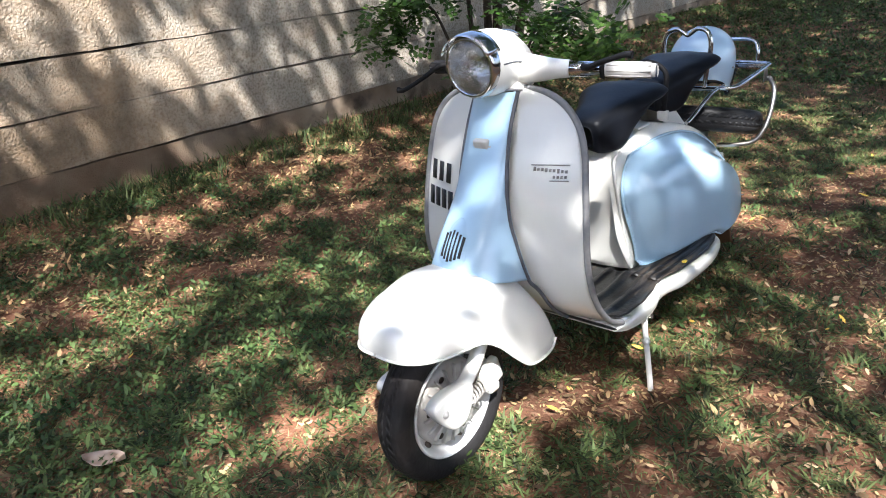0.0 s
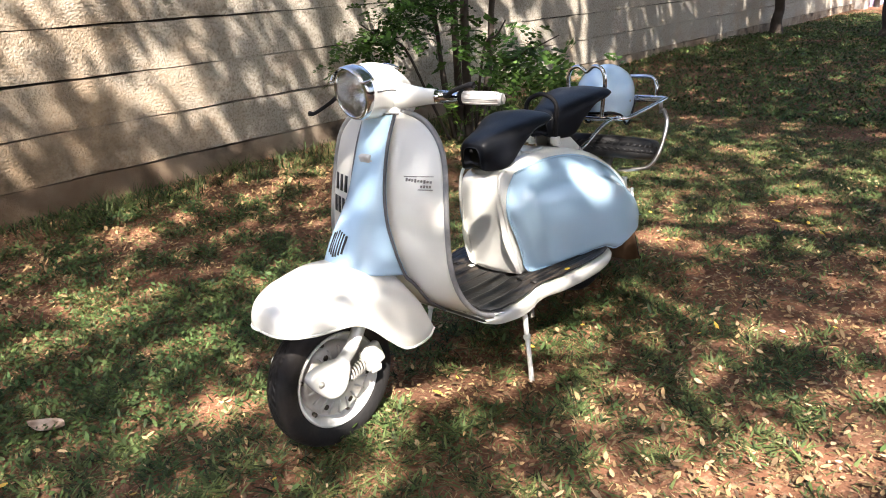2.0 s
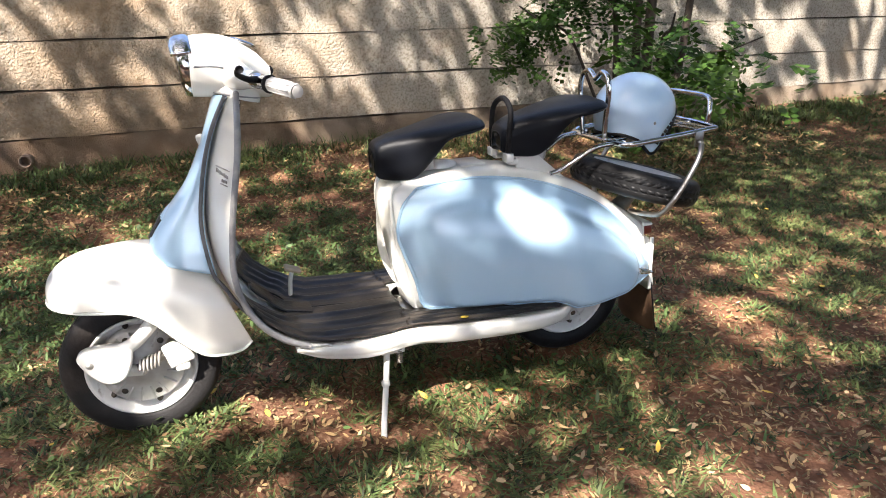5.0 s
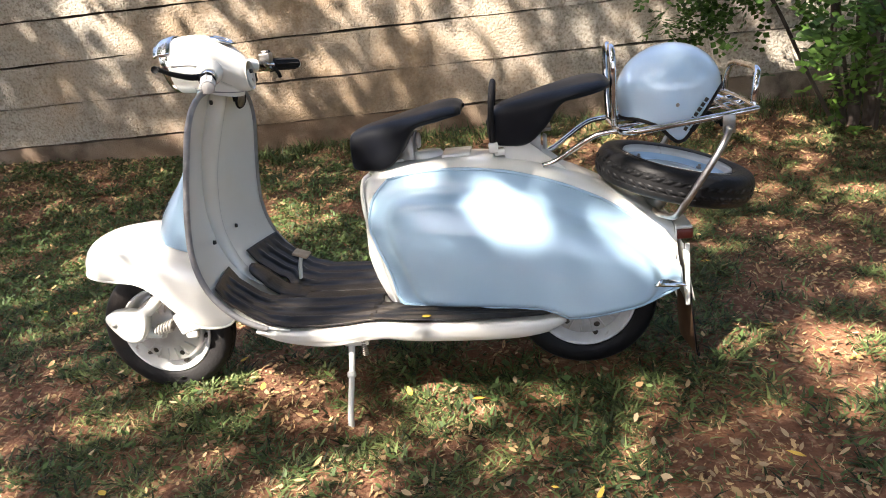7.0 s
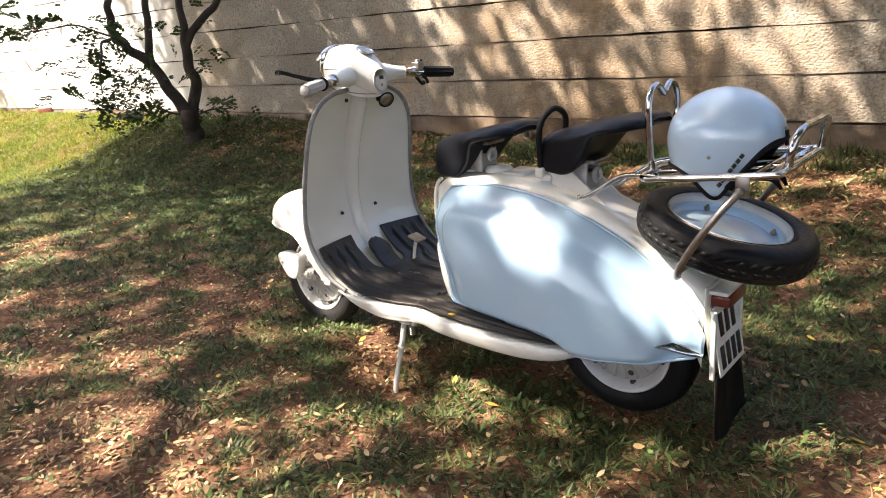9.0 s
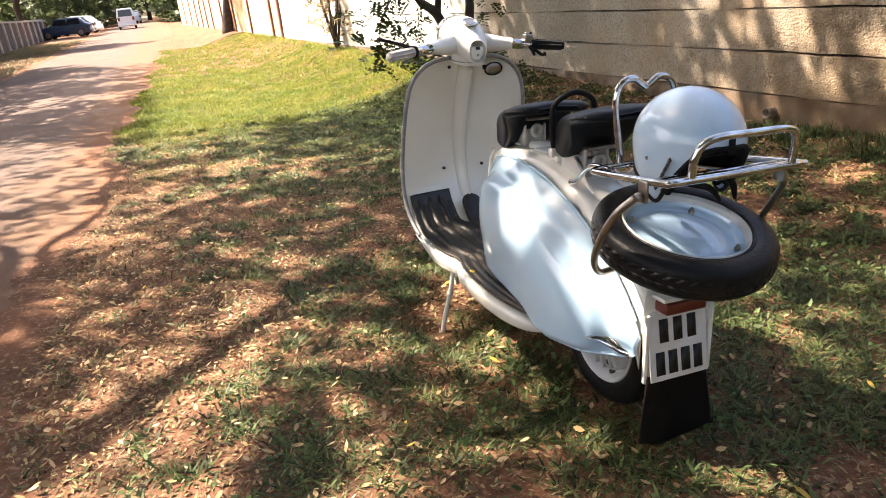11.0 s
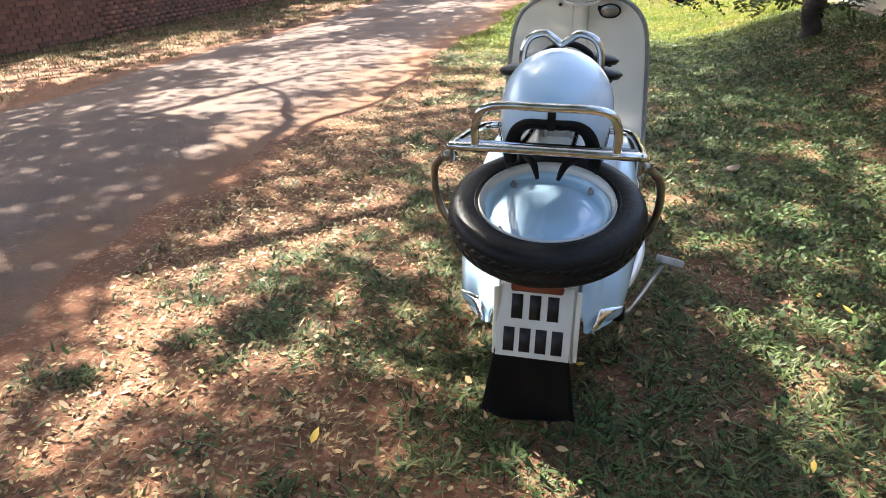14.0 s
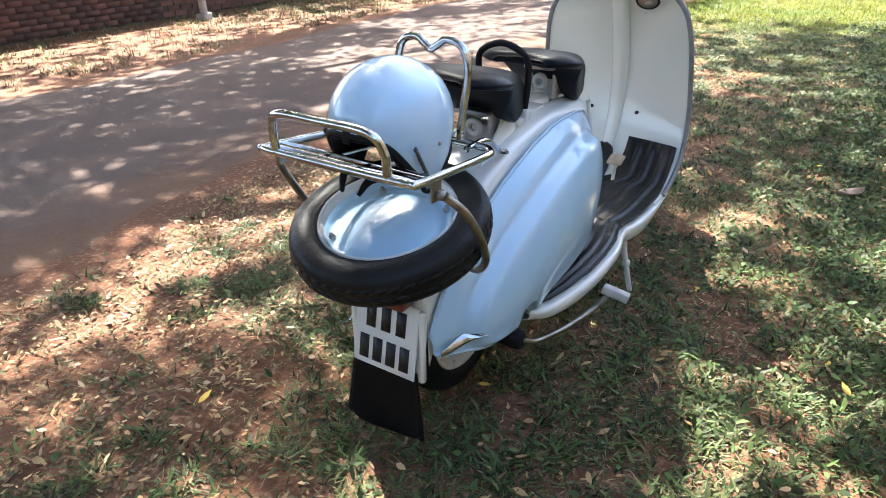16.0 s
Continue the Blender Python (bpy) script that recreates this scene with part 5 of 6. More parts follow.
wall = tagged(empty("wall_north"), "rough grey-brown boundary wall of long cast panels", "wall", kind="structure")
core = []
for x0, x1 in zip(LENGTHS[:-1], LENGTHS[1:]):
    core.append(moved(box(0, x1 - x0, -0.12, -0.06, -0.35, 2.27), Matrix.Translation((x0, wall_y(x0), 0)) @ Matrix.Rotation(math.atan(0.038), 4, "Z")))
part("core", joined(*core), JOINT, wall, smooth=False)
for k, (z0, z1) in enumerate(zip(COURSES[:-1], COURSES[1:])):
    for x0, x1 in zip(LENGTHS[:-1], LENGTHS[1:]):
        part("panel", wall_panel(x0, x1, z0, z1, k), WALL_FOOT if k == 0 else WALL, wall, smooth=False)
drain = tagged(part("drain_pipe", turned([(0.029, 0.0), (0.036, 0.0), (0.038, 0.115), (0.036, 0.120), (0.030, 0.118)], 20, "y", closed=True), RUSTY_PIPE, at=pose(1.475, wall_y(1.475) - 0.045, 0.152)), "rusty drain pipe stub in the wall", "pipe")
part("bore", turned([(0.0, 0.02), (0.0295, 0.02)], 20, "y"), JOINT, drain)

# ---- noise for scattering ----
LATTICE = rng.random((64, 64))


def vnoise(x, y, size, seed=0):
    u, v = np.asarray(x) / size + seed * 7.31, np.asarray(y) / size + seed * 3.77
    i, j = np.floor(u).astype(int), np.floor(v).astype(int)
    f, g = u - i, v - j
    f, g = f * f * (3 - 2 * f), g * g * (3 - 2 * g)
    q = lambda a, b: LATTICE[a % 64, b % 64]
    return (q(i, j) * (1 - f) + q(i + 1, j) * f) * (1 - g) + (q(i, j + 1) * (1 - f) + q(i + 1, j + 1) * f) * g


def green_cover(x, y):
    """How thickly the ground is grown over at a place, 0 to 1."""
    c = 0.34 * vnoise(x, y, 0.45, 1) + 0.50 * vnoise(x, y, 0.13, 2) + 0.24 * vnoise(x, y, 1.7, 3)
    dry = np.clip((y - 0.60) / 0.9, 0, 1) * np.clip((7.5 - x) / 3, 0, 1)
    lush = np.clip((x - 4.5) / 2.5, 0, 1) * 0.35 + np.clip((-x - 1.5) / 1.5, 0, 1) * 0.20 + np.exp(-((x + 0.9) / 0.8) ** 2 - ((y + 1.1) / 1.0) ** 2) * 0.05 - 0.16 * np.exp(-((x - 3.9) / 1.7) ** 2 - ((y + 2.2) / 0.8) ** 2)
    lush = lush + 0.10 * np.clip((0.1 - y) / 0.9, 0, 1) * np.clip((x + 0.6) / 0.8, 0.25, 1)
    lush = lush + 0.10 * np.clip((x - 0.7) / 0.6, 0, 1) * np.clip((0.5 - y) / 0.6, 0, 1)
    lush = lush - 0.22 * np.exp(-((x + 1.75) / 0.5) ** 2 - ((y + 0.7) / 0.45) ** 2)
    lush = lush - 0.15 * np.exp(-((x + 1.0) / 0.6) ** 2 - ((y + 0.4) / 0.6) ** 2)
    return np.clip((c + lush - 0.19 * dry - 0.410 - 0.10 * np.clip((-1.2 - y) / 0.5, 0, 1) * np.clip((x - 0.2) / 0.5, 0, 1) * np.clip(3.4 - x, 0, 1)) * 5.2, 0.06, 0.95)


def scatter(n, x0, x1, y0, y1):
    return rng.uniform(x0, x1, n), rng.uniform(y0, y1, n)


def on_verge(x, y):
    near_, far_ = road_edges(x)
    return (y > wall_y(x) + 0.03) & ((y < near_ + 0.03 * rng.standard_normal(len(x))) | (y > far_ + 0.1))


def blades(name, n, area, length, width, mat, label, cover=True, tuft=0.0, lie=0.9, low=0.0, flat=1.0, fade=0.0):
    """Bent blades of grass, two quads each, thick where the ground is green."""
    x, y = scatter(n, *area)
    a = rng.uniform(0, 2 * math.pi, n)
    if tuft:
        m = n // 22
        tx, ty = scatter(m, *area)
        pick = rng.integers(0, m, n)
        x, y = tx[pick] + rng.normal(0, tuft, n), ty[pick] + rng.normal(0, tuft, n)
        a = np.arctan2(y - ty[pick], x - tx[pick]) + rng.normal(0, 0.9, n)
    keep = on_verge(x, y)
    if cover:
        keep &= rng.random(n) < np.maximum(green_cover(x, y), low)
    if fade:
        keep &= rng.random(n) < np.clip((x - fade) / 2.5, 0, 1)
    x, y, a = x[keep], y[keep], a[keep]
    n = len(x)
    ln = length * rng.uniform(0.45, 1.25, n)
    tilt = rng.uniform(lie - 0.5, lie, n)
    d = np.stack([np.cos(a), np.sin(a)], 1)
    s = np.stack([-np.sin(a), np.cos(a)], 1) * (width * rng.uniform(0.6, 1.2, n))[:, None]
    z = ground_z(x, y)
    base = np.stack([x, y], 1)
    v = np.zeros((n, 6, 3))
    for k, (f, w) in enumerate(((0, 1.0), (0.55, 0.85), (1.0, 0.12))):
        out = d * (ln * tilt * f ** 1.5)[:, None]
        h = flat * ln * np.sqrt(np.clip(1 - tilt ** 2, 0.05, 1)) * (f - 0.25 * tilt * f * f)
        for e, sg in ((0, -1), (1, 1)):
            v[:, 2 * k + e, :2] = base + out + sg * s * w
            v[:, 2 * k + e, 2] = z + h - 0.004
    o = np.arange(n)[:, None] * 6
    f = np.concatenate([o + np.array([0, 1, 3, 2]), o + np.array([2, 3, 5, 4])])
    return stuff(name, v.reshape(-1, 3), f, mat, label, "grass")


def flakes(name, n, area, size, mat, label, category, chance, lift=0.004, flat=0.25, aspect=0.55):
    """Leaves lying on the ground, each a bent diamond."""
    x, y = scatter(n, *area)
    keep = on_verge(x, y) & (rng.random(n) < chance(x, y))
    x, y = x[keep], y[keep]
    n = len(x)
    a = rng.uniform(0, 2 * math.pi, n)
    ln = size * rng.uniform(0.5, 1.3, n)
    u = np.stack([np.cos(a), np.sin(a), rng.normal(0, flat, n)], 1) * ln[:, None]
    w = np.stack([-np.sin(a), np.cos(a), rng.normal(0, flat, n)], 1) * (ln * aspect)[:, None]
    c = np.stack([x, y, ground_z(x, y) + lift * rng.uniform(0.3, 2.2, n)], 1)
    curl = ln * rng.uniform(-0.1, 0.45, n)
    up = lambda f: np.stack([np.zeros(n), np.zeros(n), curl * f], 1)
    v = np.stack([c - u, c - u * 0.45 - w * 0.42 + up(0.25), c + u * 0.25 - w * 0.40 + up(0.35), c + u + up(0.6), c + u * 0.25 + w * 0.40 + up(0.35), c - u * 0.45 + w * 0.42 + up(0.25)], 1)
    o = np.arange(n)[:, None] * 6
    return stuff(name, v.reshape(-1, 3), np.concatenate([o + np.array([0, 1, 2, 3]), o + np.array([0, 3, 4, 5])]), mat, label, category)


blades("grass", 520000, (-5.0, 6.5, -2.85, 1.9), 0.036, 0.0026, GRASS, "short green grass in worn tufts", tuft=0.030, lie=0.995, flat=0.62)
blades("grass", 270000, (-4.0, 5.5, -2.85, 1.7), 0.062, 0.0040, GRASS, "longer green grass in flattened rosettes", tuft=0.020, lie=0.99, flat=0.6)
flakes("leaf_litter", 17000, (-4.0, 5.0, -2.5, 2.0), 0.015, LITTER, "larger brown fallen leaves", "leaves", lambda x, y: np.clip(0.9 - green_cover(x, y), 0.25, 1) * (0.2 + 0.8 * vnoise(x, y, 0.9, 6)), lift=0.012, aspect=0.9, flat=0.3)
flakes("leaf_litter", 7500, (-4.0, 5.0, -0.9, 2.0), 0.0135, LITTER_TAN, "tan and straw-coloured fallen leaves", "leaves", lambda x, y: np.clip((y + 0.1) / 1.0, 0.06, 1) * (0.15 + 0.85 * vnoise(x, y, 0.8, 6)), lift=0.013, aspect=0.95, flat=0.3)
flakes("leaf_litter", 12000, (-4.0, 5.0, -2.85, -1.7), 0.018, LITTER, "brown leaves drifted along the wall", "leaves", lambda x, y: 0.8 * vnoise(x, y, 0.6, 6), lift=0.010, aspect=0.8, flat=0.45)
flakes("leaf_litter", 6000, (1.2, 7.2, -2.85, -0.8), 0.018, LITTER, "brown leaves under the small tree", "leaves", lambda x, y: np.exp(-((x - 3.9) / 1.8) ** 2 - ((y + 2.1) / 0.8) ** 2), lift=0.010, aspect=0.8, flat=0.45)
blades("grass", 170000, (-5.0, 6.5, -2.85, 1.9), 0.050, 0.0019, GRASS_DRY, "dry straw-coloured grass blades", tuft=0.050, lie=0.998, low=0.40, flat=0.45)
blades("grass", 9000, (-5.0, 1.6, -2.85, -2.45), 0.11, 0.0035, GRASS, "longer grass along the wall's foot", tuft=0.035, lie=0.9, low=0.4)
blades("grass", 200000, (3.0, 10.0, -2.6, 1.5), 0.046, 0.0034, GRASS_FRESH_LIT, "fresh yellow-green grass on the sunlit verge", tuft=0.04, low=0.55, lie=0.98, flat=0.7, fade=3.2)
blades("grass", 150000, (5.5, 14.5, -3.0, 1.8), 0.055, 0.0042, GRASS_FRESH_LIT, "thick yellow-green grass in the sun", tuft=0.07, low=0.75, lie=0.98, flat=0.75, fade=5.0)
blades("grass", 170000, (6.0, 26, -5.0, 2.0), 0.07, 0.0045, GRASS_FRESH_LIT, "bright green grass along the wall", tuft=0.06, low=0.35)
blades("grass", 150000, (-18, -4.6, -3.4, 2.2), 0.055, 0.0050, GRASS, "shaded green grass", tuft=0.06, low=0.6, lie=0.98, flat=0.7)
flakes("weeds", 60000, (-16, -4.5, -3.2, 1.2), 0.020, HERB, "low weeds in the shade by the wall", "weeds", lambda x, y: 0.25 + 0.75 * vnoise(x, y, 0.8, 4), lift=0.02, flat=0.5, aspect=0.9)
blades("grass", 70000, (-4, 50, 5.5, 9.3), 0.07, 0.006, GRASS_DRY, "dry grass on the far verge", tuft=0.08, low=0.3)
blades("grass", 45000, (-4, 50, 5.5, 9.3), 0.07, 0.006, GRASS, "green grass on the far verge", tuft=0.08, low=0.12)
flakes("weeds", 230000, (-5.0, 6.5, -2.85, 1.7), 0.0120, HERB, "low broad-leaved weeds between the grass", "weeds", lambda x, y: green_cover(x, y) * (0.12 + 0.85 * np.clip((-0.25 - y) / 0.5, 0, 1) * np.clip((x + 0.7) / 0.6, 0, 1)), lift=0.016, flat=0.5, aspect=0.9)
flakes("leaf_litter", 150000, (-4.5, 6.0, -2.8, 2.0), 0.0090, LITTER, "small brown fallen leaves", "leaves", lambda x, y: np.clip(0.95 - green_cover(x, y), 0.12, 1) * (0.35 + 0.65 * vnoise(x, y, 0.7, 5)), lift=0.005, aspect=0.95, flat=0.4)
flakes("yellow_leaf", 220, (-3.5, 4.0, -1.5, 2.0), 0.019, LITTER_YELLOW, "yellow fallen leaves", "leaves", lambda x, y: 0.25 + 0.5 * (y > -0.2), lift=0.014, aspect=0.9)


LEAF_A = (1.26, -0.77)


def dry_leaf(at):
    ob = part("dry_leaf", sheet(fair([[(u * 0.062, w * k * 0.034, 0.012 + 0.020 * abs(w) + 0.014 * u * u) for w in (-1, 0, 1)] for u, k in ((-1, 0.08), (-0.5, 0.8), (0.1, 1.0), (0.6, 0.65), (1, 0.06))], 12, 8)), PALE_LEAF, thick=0.001, at=at)
    return tagged(ob, "curled pale dry leaf on the grass", "leaf")


dry_leaf(pose(LEAF_A[0], LEAF_A[1], float(ground_z(*LEAF_A)) + 0.004, 0, 0, -48))


# ---- trees and shrubs ----
def leaflets(centres, dirs, length, pairs, leaf, width, droop=0.25):
    """Feather leaves: a row of paired leaflets along each stalk, as one array of quads."""
    n = len(centres)
    d = dirs / np.linalg.norm(dirs, axis=1, keepdims=True)
    up = np.array([0, 0, 1.0]) + rng.normal(0, 0.35, (n, 3))
    s = np.cross(d, up)
    s /= np.linalg.norm(s, axis=1, keepdims=True)
    nn = np.cross(s, d)
    ln = length * rng.uniform(0.6, 1.2, n)
    quads = []
    for k in range(pairs):
        f = (k + 0.6) / pairs
        root = centres + d * (ln * f)[:, None] - np.array([0, 0, 1.0]) * (ln * droop * f * f)[:, None]
        size = leaf * (1.05 - 0.5 * abs(f - 0.45)) * rng.uniform(0.8, 1.2, n)
        for sg in (1, -1):
            out = (s * sg + d * 0.45 + nn * rng.normal(0.05, 0.25, (n, 1)))
            out /= np.linalg.norm(out, axis=1, keepdims=True)
            side = np.cross(out, nn)
            tip = root + out * size[:, None]
            mid = root + out * (size * 0.5)[:, None]
            w = side * (size * width)[:, None]
            quads.append(np.stack([root, mid - w, tip, mid + w], 1))
    return np.concatenate(quads).reshape(-1, 3)


def crown(name, verts, mat, parent, label=""):
    ob = stuff(name, verts, np.arange(len(verts)).reshape(-1, 4), mat, "", "")
    ob.parent = parent
    if label:
        tagged(ob, label)
    return ob


def limb(parent, pts, r, name="limb", seg=9):
    """A bough, slightly crooked between the given points."""
    p, q = np.asarray(pts, float), np.asarray(r, float)
    bent, thick = [p[0]], [q[0]]
    for a, b, ra, rb in zip(p[:-1], p[1:], q[:-1], q[1:]):
        off = rng.normal(0, 1, 3) * min(0.45 * (ra + rb), 0.07 * np.linalg.norm(b - a))
        bent += [(a + b) / 2 + off, b]
        thick += [(ra + rb) / 2, rb]
    pts, r = np.array(bent), np.array(thick)
    return part(name, tube(pts, r, max(8, len(pts) * 5), seg), BARK, parent)


# feathery shrub against the wall
shrub = tagged(empty("shrub"), "feathery green shrub with thin stems by the wall", "shrub")
gz = float(ground_z(-2.5, -2.2))
SPRAYS = [  # a stem's foot, its top and thickness
    (-2.42, -2.25, -2.30, -2.20, 2.1, 0.034), (-2.50, -2.22, -2.46, -2.15, 2.2, 0.040), (-2.56, -2.20, -2.75, -2.05, 2.1, 0.030), (-2.40, -2.28, -2.12, -2.35, 1.7, 0.020), (-2.36, -2.28, -1.60, -2.42, 0.95, 0.012), (-2.50, -2.15, -2.05, -1.30, 0.78, 0.011),
    (-2.52, -2.18, -2.20, -1.60, 0.95, 0.012), (-2.60, -2.20, -2.85, -1.60, 0.80, 0.010), (-2.45, -2.30, -1.95, -2.40, 1.20, 0.012)]
for k, (bx, by, tx, ty, h, r) in enumerate(SPRAYS):
    mid = (bx * 0.5 + tx * 0.5 + 0.05 * math.sin(k * 2.1), by * 0.55 + ty * 0.45, gz + h * (0.5 if h > 1.4 else 0.8))
    limb(shrub, [(bx, by, gz - 0.05), mid, (tx, ty, gz + h)], (r, r * 0.8, r * 0.45), "stem")


def spray(centre, spread, n, length, leaf, width):
    """Fronds strewn round a place, kept off the wall."""
    p = np.array(centre) + rng.normal(0, 1, (n, 3)) * spread
    p[:, 1] = np.maximum(p[:, 1], wall_y(p[:, 0]) + 0.10)
    return leaflets(p, np.stack([rng.normal(0, 1, n), rng.normal(0.3, 0.6, n), rng.normal(-0.15, 0.4, n)], 1), length, 5, leaf, width)


crown("foliage", np.concatenate([spray((-1.62, -2.42, 0.80), (0.11, 0.09, 0.10), 80, 0.15, 0.048, 0.40), spray((-1.88, -2.38, 1.02), (0.16, 0.10, 0.09), 70, 0.15, 0.046, 0.38), spray((-2.10, -2.25, 1.16), (0.18, 0.14, 0.12), 110, 0.16, 0.046, 0.38),
                                 spray((-2.05, -1.38, 0.73), (0.14, 0.17, 0.06), 56, 0.16, 0.050, 0.40), spray((-2.15, -1.75, 0.84), (0.12, 0.16, 0.08), 34, 0.17, 0.056, 0.42), spray((-2.25, -1.15, 0.66), (0.12, 0.10, 0.06), 18, 0.16, 0.056, 0.42),
                                 spray((-2.75, -1.85, 0.72), (0.20, 0.20, 0.10), 40, 0.17, 0.056, 0.42), spray((-2.5, -2.2, 0.35), (0.25, 0.16, 0.10), 40, 0.16, 0.05, 0.40), spray((-2.45, -2.2, 1.75), (0.35, 0.20, 0.20), 110, 0.20, 0.06, 0.40)]), FOLIAGE, shrub)

# small forked tree by the sunlit end of the wall
small_tree = tagged(empty("small_tree"), "small forked tree with dark bark and thin leaves", "tree")
limb(small_tree, [(4.99, -1.95, -0.02), (4.98, -1.96, 0.10), (4.98, -1.965, 0.24), (4.97, -1.96, 0.42)], (0.125, 0.100, 0.085, 0.078), "trunk", 12)
FORKS = [([(4.98, -1.95, 0.32), (5.04, -1.84, 0.66), (5.08, -1.74, 0.92), (5.14, -1.60, 1.06), (5.20, -1.52, 1.20), (5.20, -1.53, 1.46), (5.18, -1.58, 1.75), (5.1, -1.7, 2.3)], (0.066, 0.056, 0.050, 0.044, 0.040, 0.034, 0.028, 0.012)),
         ([(5.07, -1.75, 0.90), (5.07, -1.79, 1.16), (5.06, -1.82, 1.42), (5.04, -1.84, 1.72), (4.95, -1.9, 2.3)], (0.042, 0.036, 0.033, 0.028, 0.012)),
         ([(4.96, -1.98, 0.32), (4.91, -2.08, 0.68), (4.92, -2.06, 0.96), (4.92, -2.06, 1.08), (4.91, -2.08, 1.39), (4.91, -2.10, 1.64), (5.0, -2.1, 2.3)], (0.062, 0.054, 0.048, 0.042, 0.034, 0.028, 0.012)),
         ([(4.92, -2.06, 1.02), (4.86, -2.17, 1.19), (4.76, -2.36, 1.36), (4.66, -2.48, 1.55), (4.5, -2.55, 2.0)], (0.040, 0.038, 0.034, 0.030, 0.014)),
         ([(5.12, -1.64, 1.03), (4.80, -1.35, 1.18), (4.45, -1.05, 1.16), (4.15, -0.85, 0.98), (4.00, -0.75, 0.80)], (0.020, 0.015, 0.011, 0.008, 0.004)),
         ([(4.80, -1.35, 1.18), (4.50, -0.90, 1.32), (4.20, -0.40, 1.30)], (0.010, 0.007, 0.004)),
         ([(5.00, -1.90, 0.40), (5.10, -1.72, 0.50), (5.20, -1.50, 0.46)], (0.013, 0.009, 0.004)),
         ([(4.95, -2.02, 0.36), (4.88, -2.16, 0.40), (4.78, -2.34, 0.38)], (0.012, 0.008, 0.004))]
for pts, r in FORKS:
    limb(small_tree, pts, r)
cl = np.concatenate([np.array((4.18, -0.98, 0.92)) + rng.normal(0, (0.16, 0.20, 0.17), (84, 3)), np.array((4.10, -0.85, 0.66)) + rng.normal(0, (0.10, 0.13, 0.07), (26, 3)), np.array((5.16, -1.62, 0.47)) + rng.normal(0, (0.10, 0.14, 0.05), (34, 3)),
                     np.array((4.84, -2.20, 0.42)) + rng.normal(0, (0.12, 0.12, 0.05), (22, 3)), np.array((4.95, -1.95, 2.3)) + rng.normal(0, (0.55, 0.45, 0.22), (240, 3)), np.array((4.3, -0.55, 1.36)) + rng.normal(0, (0.15, 0.18, 0.07), (30, 3)), np.array((4.9, -2.1, 0.95)) + rng.normal(0, (0.15, 0.15, 0.2), (16, 3))])
crown("foliage", leaflets(cl, rng.normal(0, 1, (len(cl), 3)) * (1, 1, 0.5), 0.16, 6, 0.056, 0.30), FOLIAGE_DARK, small_tree)

# trees in the shade beyond the scooter's tail
tree_a = tagged(empty("slim_tree"), "slim forked tree close to the wall", "tree")
za = float(ground_z(-11.5, -3.0))
limb(tree_a, [(-11.5, -3.0, za - 0.1), (-11.48, -3.0, za + 0.18), (-11.5, -2.98, za + 0.40), (-11.38, -2.96, za + 0.62), (-11.42, -2.97, za + 0.85)], (0.14, 0.095, 0.08, 0.078, 0.075), "trunk", 12)
limb(tree_a, [(-11.41, -2.97, za + 0.75), (-11.5, -2.92, za + 1.1), (-11.2, -2.9, za + 1.5), (-11.3, -2.85, za + 2.6)], (0.06, 0.055, 0.05, 0.03))
limb(tree_a, [(-11.41, -2.97, za + 0.75), (-11.75, -2.97, za + 1.2), (-11.85, -2.9, za + 2.6)], (0.055, 0.05, 0.03))
cl = np.array((-12.2, -2.6, za + 3.4)) + rng.normal(0, (1.1, 0.8, 0.6), (500, 3))
crown("foliage", leaflets(cl, rng.normal(0, 1, (500, 3)), 0.30, 6, 0.10, 0.3), FOLIAGE_DARK, tree_a)
tree_b = tagged(empty("broad_tree"), "broad grey tree trunk on the grass", "tree")
zb_ = float(ground_z(-11.6, -1.15))
limb(tree_b, [(-11.6, -1.15, zb_ - 0.15), (-11.58, -1.15, zb_ + 0.15), (-11.55, -1.13, zb_ + 0.9), (-11.5, -1.1, zb_ + 2.4), (-11.4, -1.0, zb_ + 4.2)], (0.30, 0.235, 0.215, 0.20, 0.15), "trunk", 16)
for a in range(5):
    limb(tree_b, [(-11.45, -1.05, zb_ + 3.2 + 0.2 * a), (-11.4 + 1.2 * math.cos(a * 1.3), -1 + 1.2 * math.sin(a * 1.3), zb_ + 4.6), (-11.4 + 2.6 * math.cos(a * 1.3), -1 + 2.6 * math.sin(a * 1.3), zb_ + 5.6)], (0.12, 0.09, 0.04))
cl = np.array((-11.4, -1.0, zb_ + 5.4)) + rng.normal(0, (2.0, 1.8, 0.7), (1300, 3))
crown("foliage", leaflets(cl, rng.normal(0, 1, (1300, 3)), 0.35, 5, 0.15, 0.35), FOLIAGE_DARK, tree_b)

# the tall tree beside the road whose crown hangs over the scooter
SHADE = SUN / SUN.z


def shade_depth(x, y):
    """How many leaves deep the crown is along the sunbeam that ends at a place on the ground."""
    g = 0.46 * vnoise(x * 0.86 + y * 0.5, y * 0.86 - x * 0.5, 0.26, 8) + 0.26 * vnoise(x, y, 0.75, 9) + 0.28 * vnoise(y, x, 0.13, 11)
    edge = 0.565 + 0.085 * np.clip(-x - 0.9, 0, 1) + 0.045 * np.clip((x + 0.4) / 0.5, 0, 1) * np.clip((0.2 - y) / 0.5, 0, 1) - 0.03 * np.clip((y - 0.4) / 0.5, 0, 1) * (y < 1.6) + 0.05 * np.clip((-x - 3.5) / 2, 0, 1) - 0.22 * np.clip((x - 5.6) / 1.4, 0, 1)
    d = np.clip((edge + 0.04 - g) / 0.13, 0.02, 1) * 1.5
